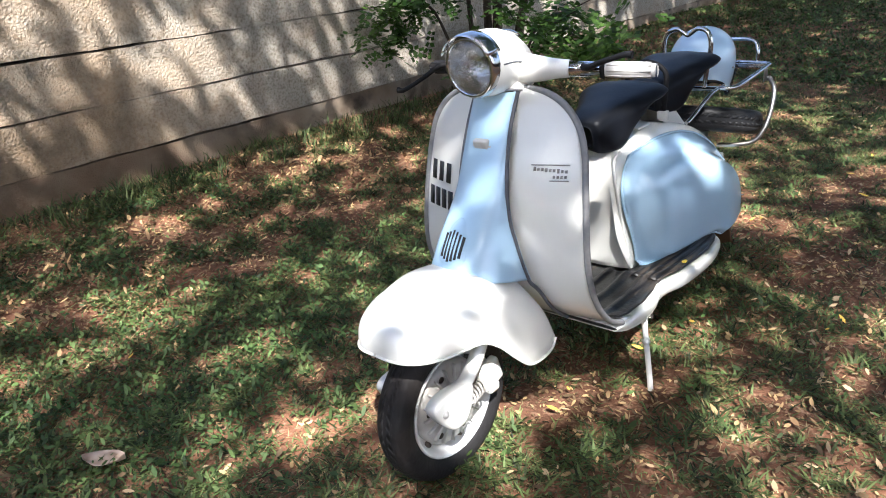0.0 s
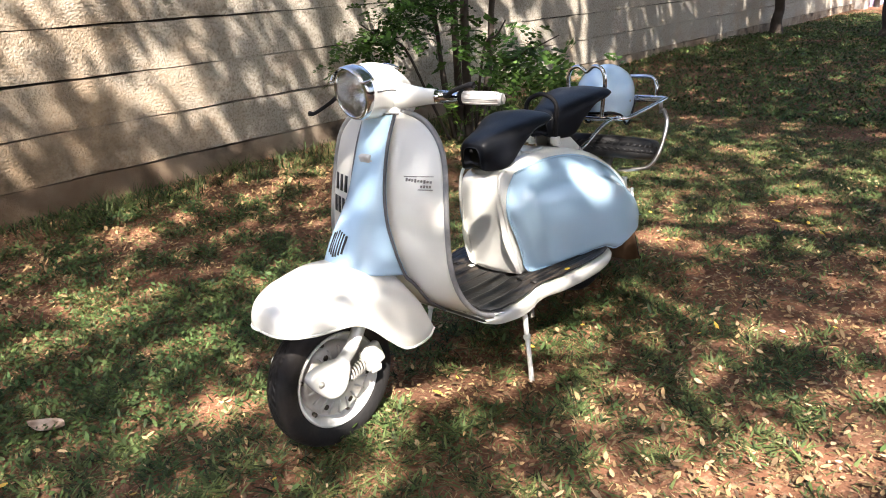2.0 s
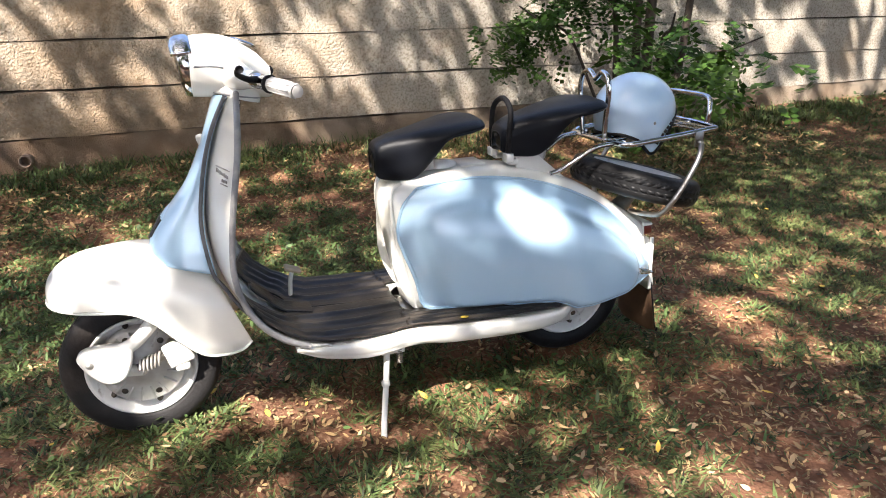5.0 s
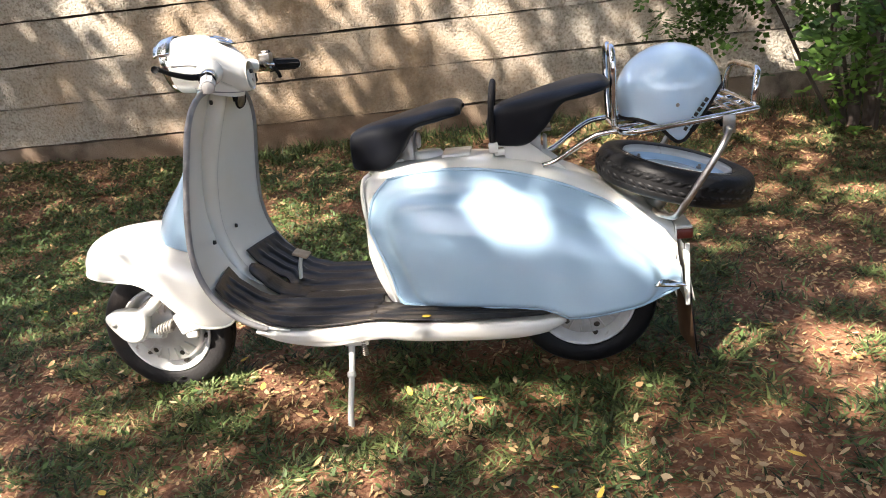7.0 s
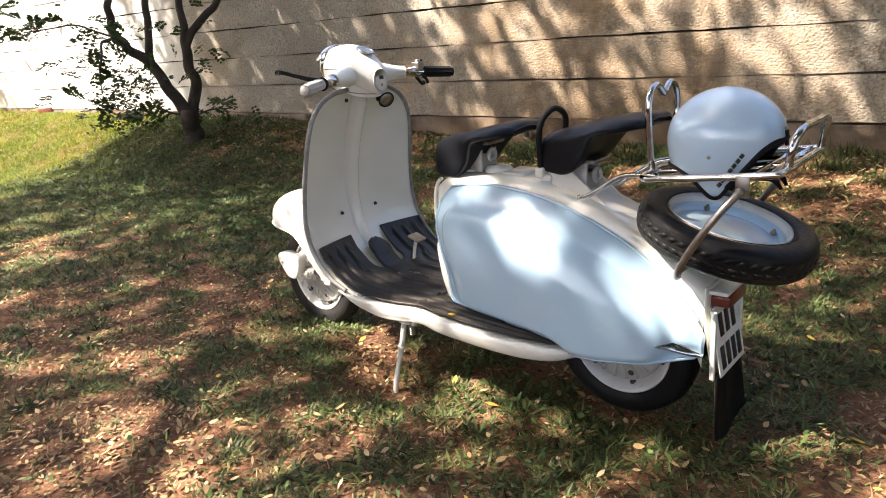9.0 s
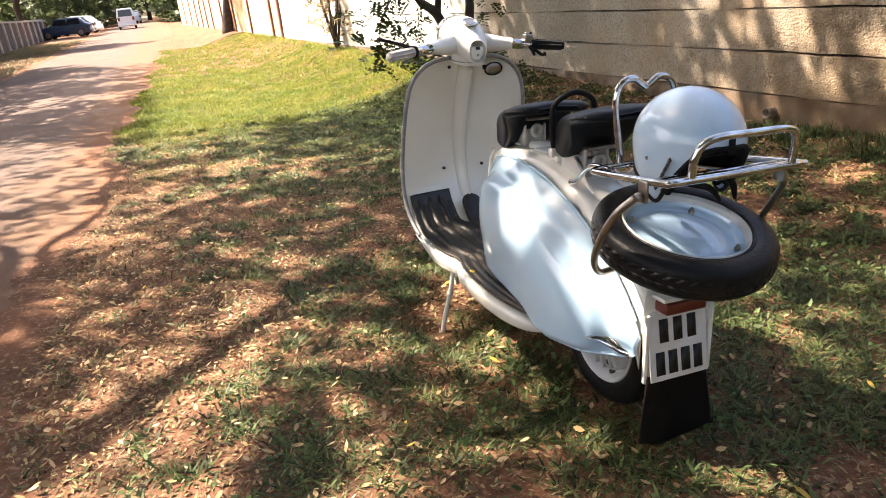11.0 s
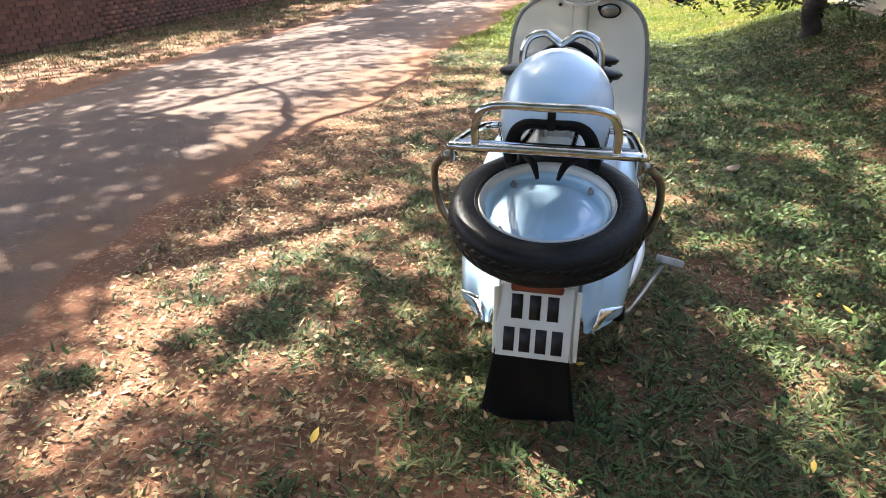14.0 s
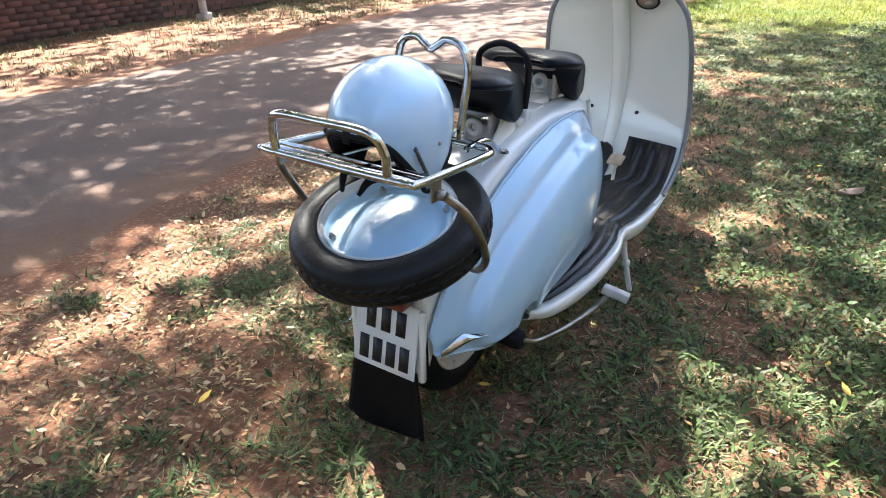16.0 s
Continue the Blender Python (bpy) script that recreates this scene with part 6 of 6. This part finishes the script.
    lane = np.clip((y - 1.3) / 0.6, 0, 1) * np.clip((20 - x) / 6, 0, 1) * np.clip((6.4 - y) / 0.6, 0, 1)
    gl = 0.62 * vnoise(x, y, 1.2, 12) + 0.38 * vnoise(x, y, 0.33, 13)
    d = d * (1 - lane) + lane * np.clip(1.6 + 0.8 * np.clip((3.0 - x) / 2, 0, 1) + (0.50 - gl) * 8, 0.25, 2.6)
    near_wall = np.clip((-1.0 - y) / 0.6, 0, 1) * (x < 6.2) * (1 - 0.3 * np.clip((-3.2 - y) / 0.4, 0, 1))
    across, along = (x * SHADE.y - y * SHADE.x) / 0.78, (x * SHADE.x + y * SHADE.y) / 0.78
    streak = 0.62 * vnoise(across, along * 0.50, 0.12, 14) + 0.38 * vnoise(across, along * 0.7, 0.5, 15)
    d = np.where(near_wall > 0.5, near_wall * np.clip(1.4 + 0.6 * ((y > -2.75) & (x > 0.3) & (x < 3.2)) - (streak - 0.62) * 9, 0.35, 2.0) * np.where((y < -2.85) & (x < -1.6), 0.85, 1.0), d)
    d = np.maximum(d, 2.6 * np.clip((-x - 3.2) / 1.2, 0, 1) * np.clip(1.35 - 2.2 * (g - 0.45), 0.25, 1) * ((y > -2.8) | (x < -6.0)))
    d = np.maximum(d, 4.2 * np.clip(1.35 - np.hypot((x - 4.2) / 2.4, (y + 2.1) / 1.0), 0, 1))
    d = d * (1 - 0.55 * np.clip((y - 5.5) / 0.5, 0, 1) * (x > 0))
    for cx, cy, a, b, deep in GAPS:
        d = np.where(((x - cx) / a) ** 2 + ((y - cy) / b) ** 2 < 1, np.minimum(d, deep) if deep < 1 else np.maximum(d, deep), d)
    return d


# crown depth set to light or shade chosen spots: x, y, two radii, depth
GAPS = [(0.21, -0.33, 0.15, 0.14, 1.7), (-0.50, -0.13, 0.20, 0.17, 1.4), (-0.02, -0.40, 0.22, 0.42, 1.7), (0.55, 0.42, 0.35, 0.20, 1.9), (0.30, 0.26, 0.26, 0.16, 2.0), (-0.80, -0.04, 0.46, 0.22, 3.1), (-1.38, 0.62, 0.50, 0.52, 1.7), (-1.25, 0.45, 0.50, 0.33, 1.9), (-0.95, -1.5, 0.5, 0.4, 1.1), (3.6, -3.3, 1.7, 0.7, 2.6), (-1.7, 0.10, 0.45, 0.35, 0.9), (1.2, 1.35, 0.8, 0.45, 1.2), (2.0, -0.1, 0.9, 0.8, 1.7),
        (0.45, -0.26, 0.18, 0.15, 0.1), (-0.79, -0.15, 0.12, 0.09, 0.05), (-0.27, -0.59, 0.15, 0.10, 0.1), (-0.22, 1.30, 0.58, 0.32, 0.3), (-0.34, -0.29, 0.08, 0.10, 0.3), (-1.9, -0.3, 0.3, 0.25, 0.5), (-1.55, -0.80, 0.22, 0.14, 1.0), (0.25, 0.80, 0.22, 0.16, 0.5), (0.83, -0.42, 0.18, 0.14, 0.4), (0.0, 0.60, 0.20, 0.13, 0.4), (-0.1, -3.45, 0.35, 0.18, 0.5), (-0.70, -3.28, 0.35, 0.15, 0.3), (-1.75, -0.78, 0.40, 0.28, 1.1), (1.0, -3.25, 0.16, 0.22, 0.2), (0.45, -3.15, 0.10, 0.14, 0.3), (-1.42, -0.48, 0.24, 0.22, 2.2), (-2.43, -1.76, 0.36, 0.26, 1.1), (2.3, 2.2, 0.75, 0.42, 0.45), (2.9, 1.72, 0.9, 0.16, 0.5), (-1.15, -0.10, 0.15, 0.13, 0.2)]
# the tree itself is unseen; its crown is shaped to cast the dappled shade
tall_tree = tagged(empty("tall_tree"), "tall roadside tree with a wide leafy crown", "tree")
limb(tall_tree, [(-1.5, 7.7, -0.2), (-1.48, 7.68, 0.3), (-1.4, 7.6, 2.5), (-1.0, 7.3, 4.2)], (0.45, 0.34, 0.29, 0.24), "trunk", 16)
for k, (tx, ty, tz) in enumerate(((5.5, 3.5, 7.0), (2.2, 2.5, 6.6), (-2.0, 2.2, 6.8), (-5.5, 3.0, 7.2), (-8.0, 5.5, 7.4), (8.5, 7.0, 7.6), (3.5, 8.5, 7.8), (-3.0, 10.0, 7.4))):
    mx_, my_ = -1.0 + (tx + 1.0) * 0.45, 7.3 + (ty - 7.3) * 0.42
    limb(tall_tree, [(-1.2, 7.45, 3.2), (-1.0, 7.3, 4.1), (mx_, my_, 5.6), (tx, ty, tz)], (0.20, 0.17, 0.10, 0.03))
# the lowest boughs, whose shadows fall on the road's edge: laid out by the ground they shade
for shaded, r in (([(3.9, 3.3), (3.42, 2.85), (3.1, 2.54), (2.41, 2.19), (1.7, 1.94), (1.38, 1.86)], (0.020, 0.028, 0.034, 0.045, 0.050, 0.055)),
                  ([(5.6, 1.50), (5.12, 1.53), (3.56, 1.68), (2.48, 1.69), (1.75, 1.77), (1.38, 1.86)], (0.015, 0.018, 0.026, 0.032, 0.038, 0.050)),
                  ([(1.40, 1.85), (1.06, 2.16), (0.83, 2.33), (0.3, 2.75), (-0.6, 3.5), (-2.6, 4.7)], (0.060, 0.070, 0.075, 0.085, 0.10, 0.12))):
    limb(tall_tree, [(x + SHADE.x * 4.6, y + SHADE.y * 4.6, 4.6 - 0.05 * k) for k, (x, y) in enumerate(shaded)], r)


def crown_leaves(count, area, size, inner=None):
    """Leaves hung high over an area of ground, as deep as shade_depth asks for."""
    x, y = scatter(count, *area)
    full = count * size ** 2 * 0.62 / ((area[1] - area[0]) * (area[3] - area[2]))
    keep = rng.random(count) < shade_depth(x, y) / full * np.where((x > 6.3) & (y < 1.2), 0.06, 1.0)
    if inner:
        keep &= ~((x > inner[0]) & (x < inner[1]) & (y > inner[2]) & (y < inner[3]))
    x, y = x[keep], y[keep]
    h = rng.uniform(5.2, 8.6, len(x))
    c = np.stack([x + SHADE.x * h, y + SHADE.y * h, h], 1)
    u = rng.normal(0, 1, (len(c), 3)) * (1, 1, 0.45)
    u /= np.linalg.norm(u, axis=1, keepdims=True)
    w = np.cross(u, rng.normal(0, 1, (len(c), 3)) * 0.5 + (0, 0, 1))
    w /= np.linalg.norm(w, axis=1, keepdims=True)
    ln = size * rng.uniform(0.8, 1.2, len(c))[:, None]
    return np.stack([c - u * ln, c - w * ln * 0.5, c + u * ln, c + w * ln * 0.5], 1).reshape(-1, 3)


NEAR = (-4.0, 8.0, -4.4, 5.8)
crown("crown", crown_leaves(117000, NEAR, 0.075), FOLIAGE_DARK, tall_tree)
crown("crown", crown_leaves(100000, (-14, 21, -5.5, 9.0), 0.135, NEAR), FOLIAGE_DARK, tall_tree)

# ---- across the road: brick wall, gate, house, trees ----
BY = 9.25
brick_wall = tagged(empty("wall_brick"), "low weathered brick compound wall with a concrete coping", "wall", kind="structure")


def bz(x):
    return float(ground_z(x, BY))


def brick_run(x0, x1, top):
    part("wall_body", box(x0, x1, BY + 0.010, BY + 0.22, -0.4 + bz(x0), top + bz((x0 + x1) / 2)), MORTAR, brick_wall, smooth=False)
    part("coping", box(x0 - 0.05, x1 + 0.05, BY - 0.06, BY + 0.28, top + bz((x0 + x1) / 2), top + 0.09 + bz((x0 + x1) / 2)), CONCRETE, brick_wall, bevel=0.015)


for x0, x1 in ((-14, 3.0), (3.0, 11.0), (11.0, 18.1)):
    brick_run(x0, x1, 1.50)
part("gate_sheet", box(18.6, 21.6, BY + 0.08, BY + 0.12, bz(20) - 0.2, bz(20) + 1.38), DARK_METAL, brick_wall)
part("beam", box(18.15, 22.7, BY - 0.10, BY + 0.26, bz(20) + 1.40, bz(20) + 1.58), CONCRETE, brick_wall, bevel=0.02)
brick_run(30.5, 44, 1.40)
brick_run(44, 62, 1.45)
for x in (18.4, 21.75):
    part("pier", box(x - 0.14, x + 0.14, BY - 0.07, BY + 0.24, bz(x) - 0.3, bz(x) + 1.40), CONCRETE, brick_wall, bevel=0.02)
for x in (30.4, 33.2, 35.9, 38.2, 40.5, 42.7, 45.0, 47.1, 49.2, 51.4, 53.6, 55.8, 58.0, 60.2):
    part("pier", box(x - 0.10, x + 0.10, BY - 0.09, BY + 0.24, bz(x) - 0.3, bz(x) + 1.55), CONCRETE, brick_wall, bevel=0.02)
BRICK_MESH = mesh_of("brick", *box(-0.112, 0.112, -0.012, 0.02, -0.036, 0.036), BRICK, False)


def bricks(x0, x1, single):
    """Courses of bricks set proud of the mortar, singly or joined."""
    out = []
    for r in range(16):
        x = x0 + 0.12 * (r % 2)
        while x < x1:
            m = pose(x + 0.115, BY + 0.004 + 0.003 * math.sin(x * 40 + r * 9), bz(x) + 0.06 + r * 0.0845, 0, 0, 0.6 * math.sin(x * 23 + r))
            if single:
                b_ = new("brick", BRICK_MESH)
                b_.parent, b_.matrix_basis = brick_wall, m
            else:
                out.append(moved(box(-0.112, 0.112, -0.012, 0.02, -0.036, 0.036), m))
            x += 0.238
    if out:
        v, f = joined(*out)
        st = stuff("bricks", np.array(v), np.array(f), BRICK_FAR, "", "")
        st.parent = brick_wall
        tagged(st, kind="stuff")


BRICK_FAR = material("weathered_bricks", (0.165, 0.066, 0.044), 0.9, second=(0.09, 0.045, 0.032), scale=3, bump=0.4, vary=0.3, island=True)
bricks(5.2, 9.4, True)
bricks(0.6, 5.1, False)
bricks(9.5, 18.0, False)
mailbox = tagged(part("white_post", joined(box(-0.05, 0.05, -0.05, 0.05, -0.12, 0.30), box(-0.11, 0.10, -0.08, 0.09, -0.12, 0.07)), CONCRETE, bevel=0.025, at=pose(5.25, 8.3, float(ground_z(5.25, 8.3)) + 0.03, 4, -7, 20)), "short pale stone post before the brick wall", "post")

gate = tagged(empty("gate"), "dark metal gate between two posts", "gate")
for x, wdt in ((28.45, 0.22), (27.3, 0.36)):
    part("gate_post", box(x - wdt, x + wdt, BY - 0.2, BY + 0.3, -0.2, 2.9), BROWN_PAINT if wdt < 0.3 else DARK_METAL, gate, bevel=0.03)
for k in range(26):
    x = 23.0 + k * 0.16
    part("gate_bar", tube([(x, BY + 0.05, 0.15), (x, BY + 0.05, 1.75)], 0.022, 2, 6), DARK_METAL, gate)
for z in (0.2, 0.75, 1.25, 1.7):
    part("gate_rail", box(22.8, 27.0, BY + 0.02, BY + 0.08, z - 0.03, z + 0.03), DARK_METAL, gate)
part("gate_panel", box(23.0, 26.9, BY + 0.03, BY + 0.055, 0.75, 1.25), DARK_METAL, gate)

house = tagged(empty("house"), "pink bungalow with a red tiled roof", "house")
part("wall", box(8.0, 22.0, 13.0, 19.0, -0.2, 2.3), HOUSE_WALL, house, smooth=False)
part("wall", box(31.0, 46.0, 13.5, 19.0, 0.0, 2.6), HOUSE_WALL, house, smooth=False)
for x0, x1, ze in ((7.0, 23.0, 1.95), (30.0, 47.0, 2.1)):
    roof = part("roof", ([(x0, 11.6, ze), (x1, 11.6, ze), (x1 - 2.5, 16.0, ze + 2.0), (x0 + 2.5, 16.0, ze + 2.0), (x1, 20.4, ze), (x0, 20.4, ze)], [(0, 1, 2, 3), (1, 4, 2), (4, 5, 3, 2), (5, 0, 3)]), ROOF_RED, house, smooth=False, thick=0.08)
    for k in range(9):
        f = k / 9
        part("tile_row", box(x0 + 2.5 * f, x1 - 2.5 * f, 11.58 + 4.4 * f, 11.70 + 4.4 * f, ze + 2.0 * f - 0.01, ze + 2.0 * f + 0.06), ROOF_RED, roof, bevel=0.02)
for x in (10.5, 14.0, 17.5, 34.0, 38.0, 42.0):
    win = part("window", box(x - 0.6, x + 0.6, 12.93 + 0.5 * (x > 30), 13.0 + 0.5 * (x > 30), 0.9, 1.9), WHITE_WALL, house, bevel=0.01)
    part("pane", box(x - 0.5, x + 0.5, 12.91 + 0.5 * (x > 30), 12.928 + 0.5 * (x > 30), 1.0, 1.8), CAR_GLASS, win)


def street_tree(name, x, y, r, h, spread, mat, label, count=900, lean=0.0):
    t_ = tagged(empty(name), label, "tree", "trees along the road" if name == "street_tree" else "trees in the distance")
    z = float(ground_z(x, y))
    limb(t_, [(x, y, z - 0.2), (x, y, z + 0.3), (x + lean * 0.5, y, z + h * 0.45), (x + lean, y, z + h * 0.8)], (r * 1.35, r, r * 0.8, r * 0.4), "trunk", 12)
    for k in range(5):
        a = k * 1.256 + x
        limb(t_, [(x + lean * 0.6, y, z + h * 0.55), (x + lean + spread * 0.4 * math.cos(a), y + spread * 0.4 * math.sin(a), z + h * 0.78), (x + lean + spread * 0.85 * math.cos(a), y + spread * 0.85 * math.sin(a), z + h * 0.98)], (r * 0.45, r * 0.3, r * 0.1))
    n = count
    a, q = rng.uniform(0, 2 * math.pi, n), np.sqrt(rng.random(n))
    lump = 0.75 + 0.35 * np.sin(a * 3 + x) * np.cos(a * 5 + y)
    cc = np.stack([x + lean + spread * q * lump * np.cos(a), y + spread * q * lump * np.sin(a), z + h * 0.92 + rng.normal(0, h * 0.13, n) - spread * 0.25 * q * q], 1)
    crown("crown", leaflets(cc, rng.normal(0, 1, (n, 3)), spread * 0.16, 4, spread * 0.085, 0.4), mat, t_)
    return t_


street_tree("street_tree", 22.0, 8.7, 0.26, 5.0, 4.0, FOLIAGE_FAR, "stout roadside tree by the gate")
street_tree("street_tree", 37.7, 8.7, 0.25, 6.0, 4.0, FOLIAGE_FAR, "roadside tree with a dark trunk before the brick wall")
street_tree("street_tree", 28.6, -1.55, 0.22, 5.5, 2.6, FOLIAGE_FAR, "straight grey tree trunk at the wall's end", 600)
# those at x 13, 20 and 27 added to shade house and brick wall
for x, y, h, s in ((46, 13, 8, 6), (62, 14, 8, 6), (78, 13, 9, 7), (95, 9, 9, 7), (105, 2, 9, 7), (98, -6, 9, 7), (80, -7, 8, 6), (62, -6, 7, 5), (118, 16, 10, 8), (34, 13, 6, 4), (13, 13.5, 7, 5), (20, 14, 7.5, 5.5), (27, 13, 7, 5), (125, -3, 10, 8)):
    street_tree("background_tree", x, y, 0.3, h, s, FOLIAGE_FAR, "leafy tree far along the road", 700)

n = 5200
cc = np.stack([rng.uniform(84, 135, n), rng.uniform(-16, 26, n), rng.uniform(0.8, 6.5, n)], 1)
cc[:, 2] += ground_z(cc[:, 0], cc[:, 1]) + 0.6 * np.sin(cc[:, 1] * 0.7)
keep = (np.abs(cc[:, 1] - 3.6) > 2.6) | (cc[:, 0] > 112)
th = leaflets(cc[keep], rng.normal(0, 1, (int(keep.sum()), 3)), 1.1, 3, 0.75, 0.4)
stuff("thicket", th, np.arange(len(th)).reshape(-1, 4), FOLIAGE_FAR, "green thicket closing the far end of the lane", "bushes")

# sunlit fence with brown posts, further along the same line
fence = tagged(empty("fence"), "warm yellow wall with brown posts along the lane", "fence")
POSTS = (18.45, 19.75, 23.8, 27.7, 31.6, 35.7, 38.4, 41.0, 44.0, 48.0, 53.0, 58.0)
for x, x1 in zip(POSTS[:-1], POSTS[1:]):
    y, gz_ = fence_y(x), float(ground_z(x, fence_y(x)))
    part("fence_panel", moved(box(0.10, x1 - x - 0.10, -0.06, 0.0, -0.3, 1.9), pose(x, y, gz_, 0, 0, math.degrees(math.atan(0.038)))), FENCE_YELLOW, fence, smooth=False)
    part("fence_post", box(x - 0.11, x + 0.11, y - 0.08, y + 0.05, gz_ - 0.3, gz_ + 2.1), BROWN_PAINT, fence, bevel=0.01)


# cars
def car(name, at, paint, label, length, width, height, van=False):
    c_ = tagged(empty(name, at), label, "car", "cars along the road")
    L, W, H = length / 2, width / 2, height
    if van:
        prof = [(-L, 0.35), (-L, H * 0.62), (-L * 0.97, H * 0.98), (-L * 0.5, H), (L * 0.45, H * 0.99), (L * 0.72, H * 0.60), (L * 0.95, H * 0.50), (L, 0.35)]
    else:
        prof = [(-L, 0.40), (-L * 0.98, H * 0.58), (-L * 0.82, H * 0.66), (-L * 0.62, H * 0.95), (-L * 0.2, H), (L * 0.18, H * 0.97), (L * 0.48, H * 0.64), (L * 0.9, H * 0.54), (L, 0.42)]
    rows_ = []
    for f, k in ((-1.0, 0.94), (-0.93, 1.0), (0, 1.0), (0.93, 1.0), (1.0, 0.94)):
        rows_.append([(x, W * f * (1 - 0.14 * max(0, (z / H - 0.6) / 0.4)), 0.28 + (z - 0.28) * k if z > 0.5 else z) for x, z in prof + [(L, 0.25), (-L, 0.25)]])
    n_ = len(rows_[0])
    v, f = sheet(rows_, close_v=True)
    part("body", (v, f + [tuple(reversed(range(n_))), tuple(4 * n_ + j for j in range(n_))]), paint, c_, bevel=0.03)
    for s in (1, -1):
        for x0, x1 in (((-L * 0.9, -L * 0.35), (-L * 0.3, L * 0.15), (L * 0.2, L * 0.5)) if van else ((-L * 0.66, -L * 0.22), (-L * 0.17, L * 0.30))):
            part("side_window", ([(x0, s * (W * 0.985), H * 0.64), (x1 + 0.12, s * (W * 0.985), H * 0.64), (x1, s * (W * 0.90), H * 0.91), (x0 + 0.06, s * (W * 0.90), H * 0.91)], [(0, 1, 2, 3) if s < 0 else (3, 2, 1, 0)]), CAR_GLASS, c_, smooth=False, thick=0.01)
        for x in (-L * 0.62, L * 0.62):
            wh = part("wheel", turned([(0.0, 0.09), (0.2, 0.09), (0.30, 0.075), (0.31, 0.0), (0.30, -0.075), (0.0, -0.09)], 24, "y"), TYRE, c_, at=pose(x, s * (W - 0.08), 0.31))
            part("hubcap", turned([(0.0, 0.012), (0.12, 0.010), (0.19, 0.0)], 20, "y"), STEEL, wh, at=pose(0, s * 0.09, 0) @ Matrix.Diagonal((1, s, 1, 1)))
        part("tail_light", box(-L - 0.012, -L + 0.05, s * W * 0.80 - 0.09, s * W * 0.80 + 0.09, H * 0.42, H * 0.58), RED_LENS, c_, bevel=0.01)
        part("headlight", box(L * 0.93, L + 0.010, s * W * 0.72 - 0.14, s * W * 0.72 + 0.14, H * 0.36, H * 0.46), REFLECTOR, c_, bevel=0.01)
    part("rear_window", ([(-L * (1.005 if van else 0.84), -W * 0.78, H * 0.62), (-L * (1.005 if van else 0.84), W * 0.78, H * 0.62), (-L * (0.985 if van else 0.64), W * 0.70, H * 0.92), (-L * (0.985 if van else 0.64), -W * 0.70, H * 0.92)], [(3, 2, 1, 0)]), CAR_GLASS, c_, smooth=False, thick=0.01)
    part("bumper", box(-L - 0.04, -L + 0.1, -W * 0.95, W * 0.95, 0.28, 0.48), paint, c_, bevel=0.03)
    return c_


def parked(x, y, turn):
    return pose(x, y, float(ground_z(x, y)) + 0.005, 0, 0, turn)


car("dark_car", parked(60, 7.7, 82), CAR_DARK, "dark blue hatchback parked across the verge", 3.8, 1.65, 1.48)
car("white_van", parked(66, 3.55, 2), CAR_WHITE, "small white van standing on the road", 3.4, 1.42, 1.70, True)
car("white_car", parked(66, 7.6, 70), CAR_WHITE, "white car parked behind the dark one", 4.0, 1.65, 1.5)
car("white_car", parked(92, 3.9, 10), CAR_WHITE, "white car far along the road", 4.0, 1.65, 1.5)

# lilac gate beyond the wall's other end
lilac = tagged(empty("gate"), "lilac metal gate with a dark scroll", "gate")
part("gate_sheet", box(-23.5, -18.6, -3.55, -3.50, 0.1, 2.2), PURPLE, lilac, smooth=False)
part("scroll", tube([(-19.3, -3.3, 0.1), (-19.2, -3.3, 0.9), (-19.5, -3.3, 1.4), (-19.9, -3.3, 0.9), (-19.6, -3.3, 0.4)], 0.07, 30, 8), DARK_METAL, lilac)
for x in (-18.6, -23.6):
    part("gate_post", box(x - 0.18, x + 0.18, -3.7, -3.35, -0.2, 2.5), CONCRETE, lilac, bevel=0.02)
for k in range(7):
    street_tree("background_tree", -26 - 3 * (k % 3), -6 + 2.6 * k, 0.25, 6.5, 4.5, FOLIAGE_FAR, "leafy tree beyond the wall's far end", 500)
dry_bush = tagged(empty("dry_bush"), "pale dry bush before the sunlit wall", "bush")
zb_ = float(ground_z(12.2, -2.22))
for k in range(7):
    a = k * 0.9
    limb(dry_bush, [(12.2, -2.22, zb_ - 0.05), (12.2 + 0.25 * math.cos(a), -2.22 + 0.2 * math.sin(a), zb_ + 0.9), (12.2 + 0.6 * math.cos(a), -2.22 + 0.4 * math.sin(a), zb_ + 1.9)], (0.03, 0.02, 0.008), "stem", 6)
cl = np.array((12.2, -2.2, zb_ + 1.15)) + rng.normal(0, (0.34, 0.25, 0.5), (300, 3))
crown("foliage", leaflets(cl, rng.normal(0, 1, (300, 3)), 0.16, 5, 0.06, 0.3), GRASS_DRY, dry_bush)
brick = tagged(part("brick_piece", box(-0.12, 0.12, -0.055, 0.055, 0, 0.07), ROOF_RED, at=pose(9.9, -2.45, float(ground_z(9.9, -2.45)), 3, 4, 30), bevel=0.006), "broken red brick lying on the grass", "brick")
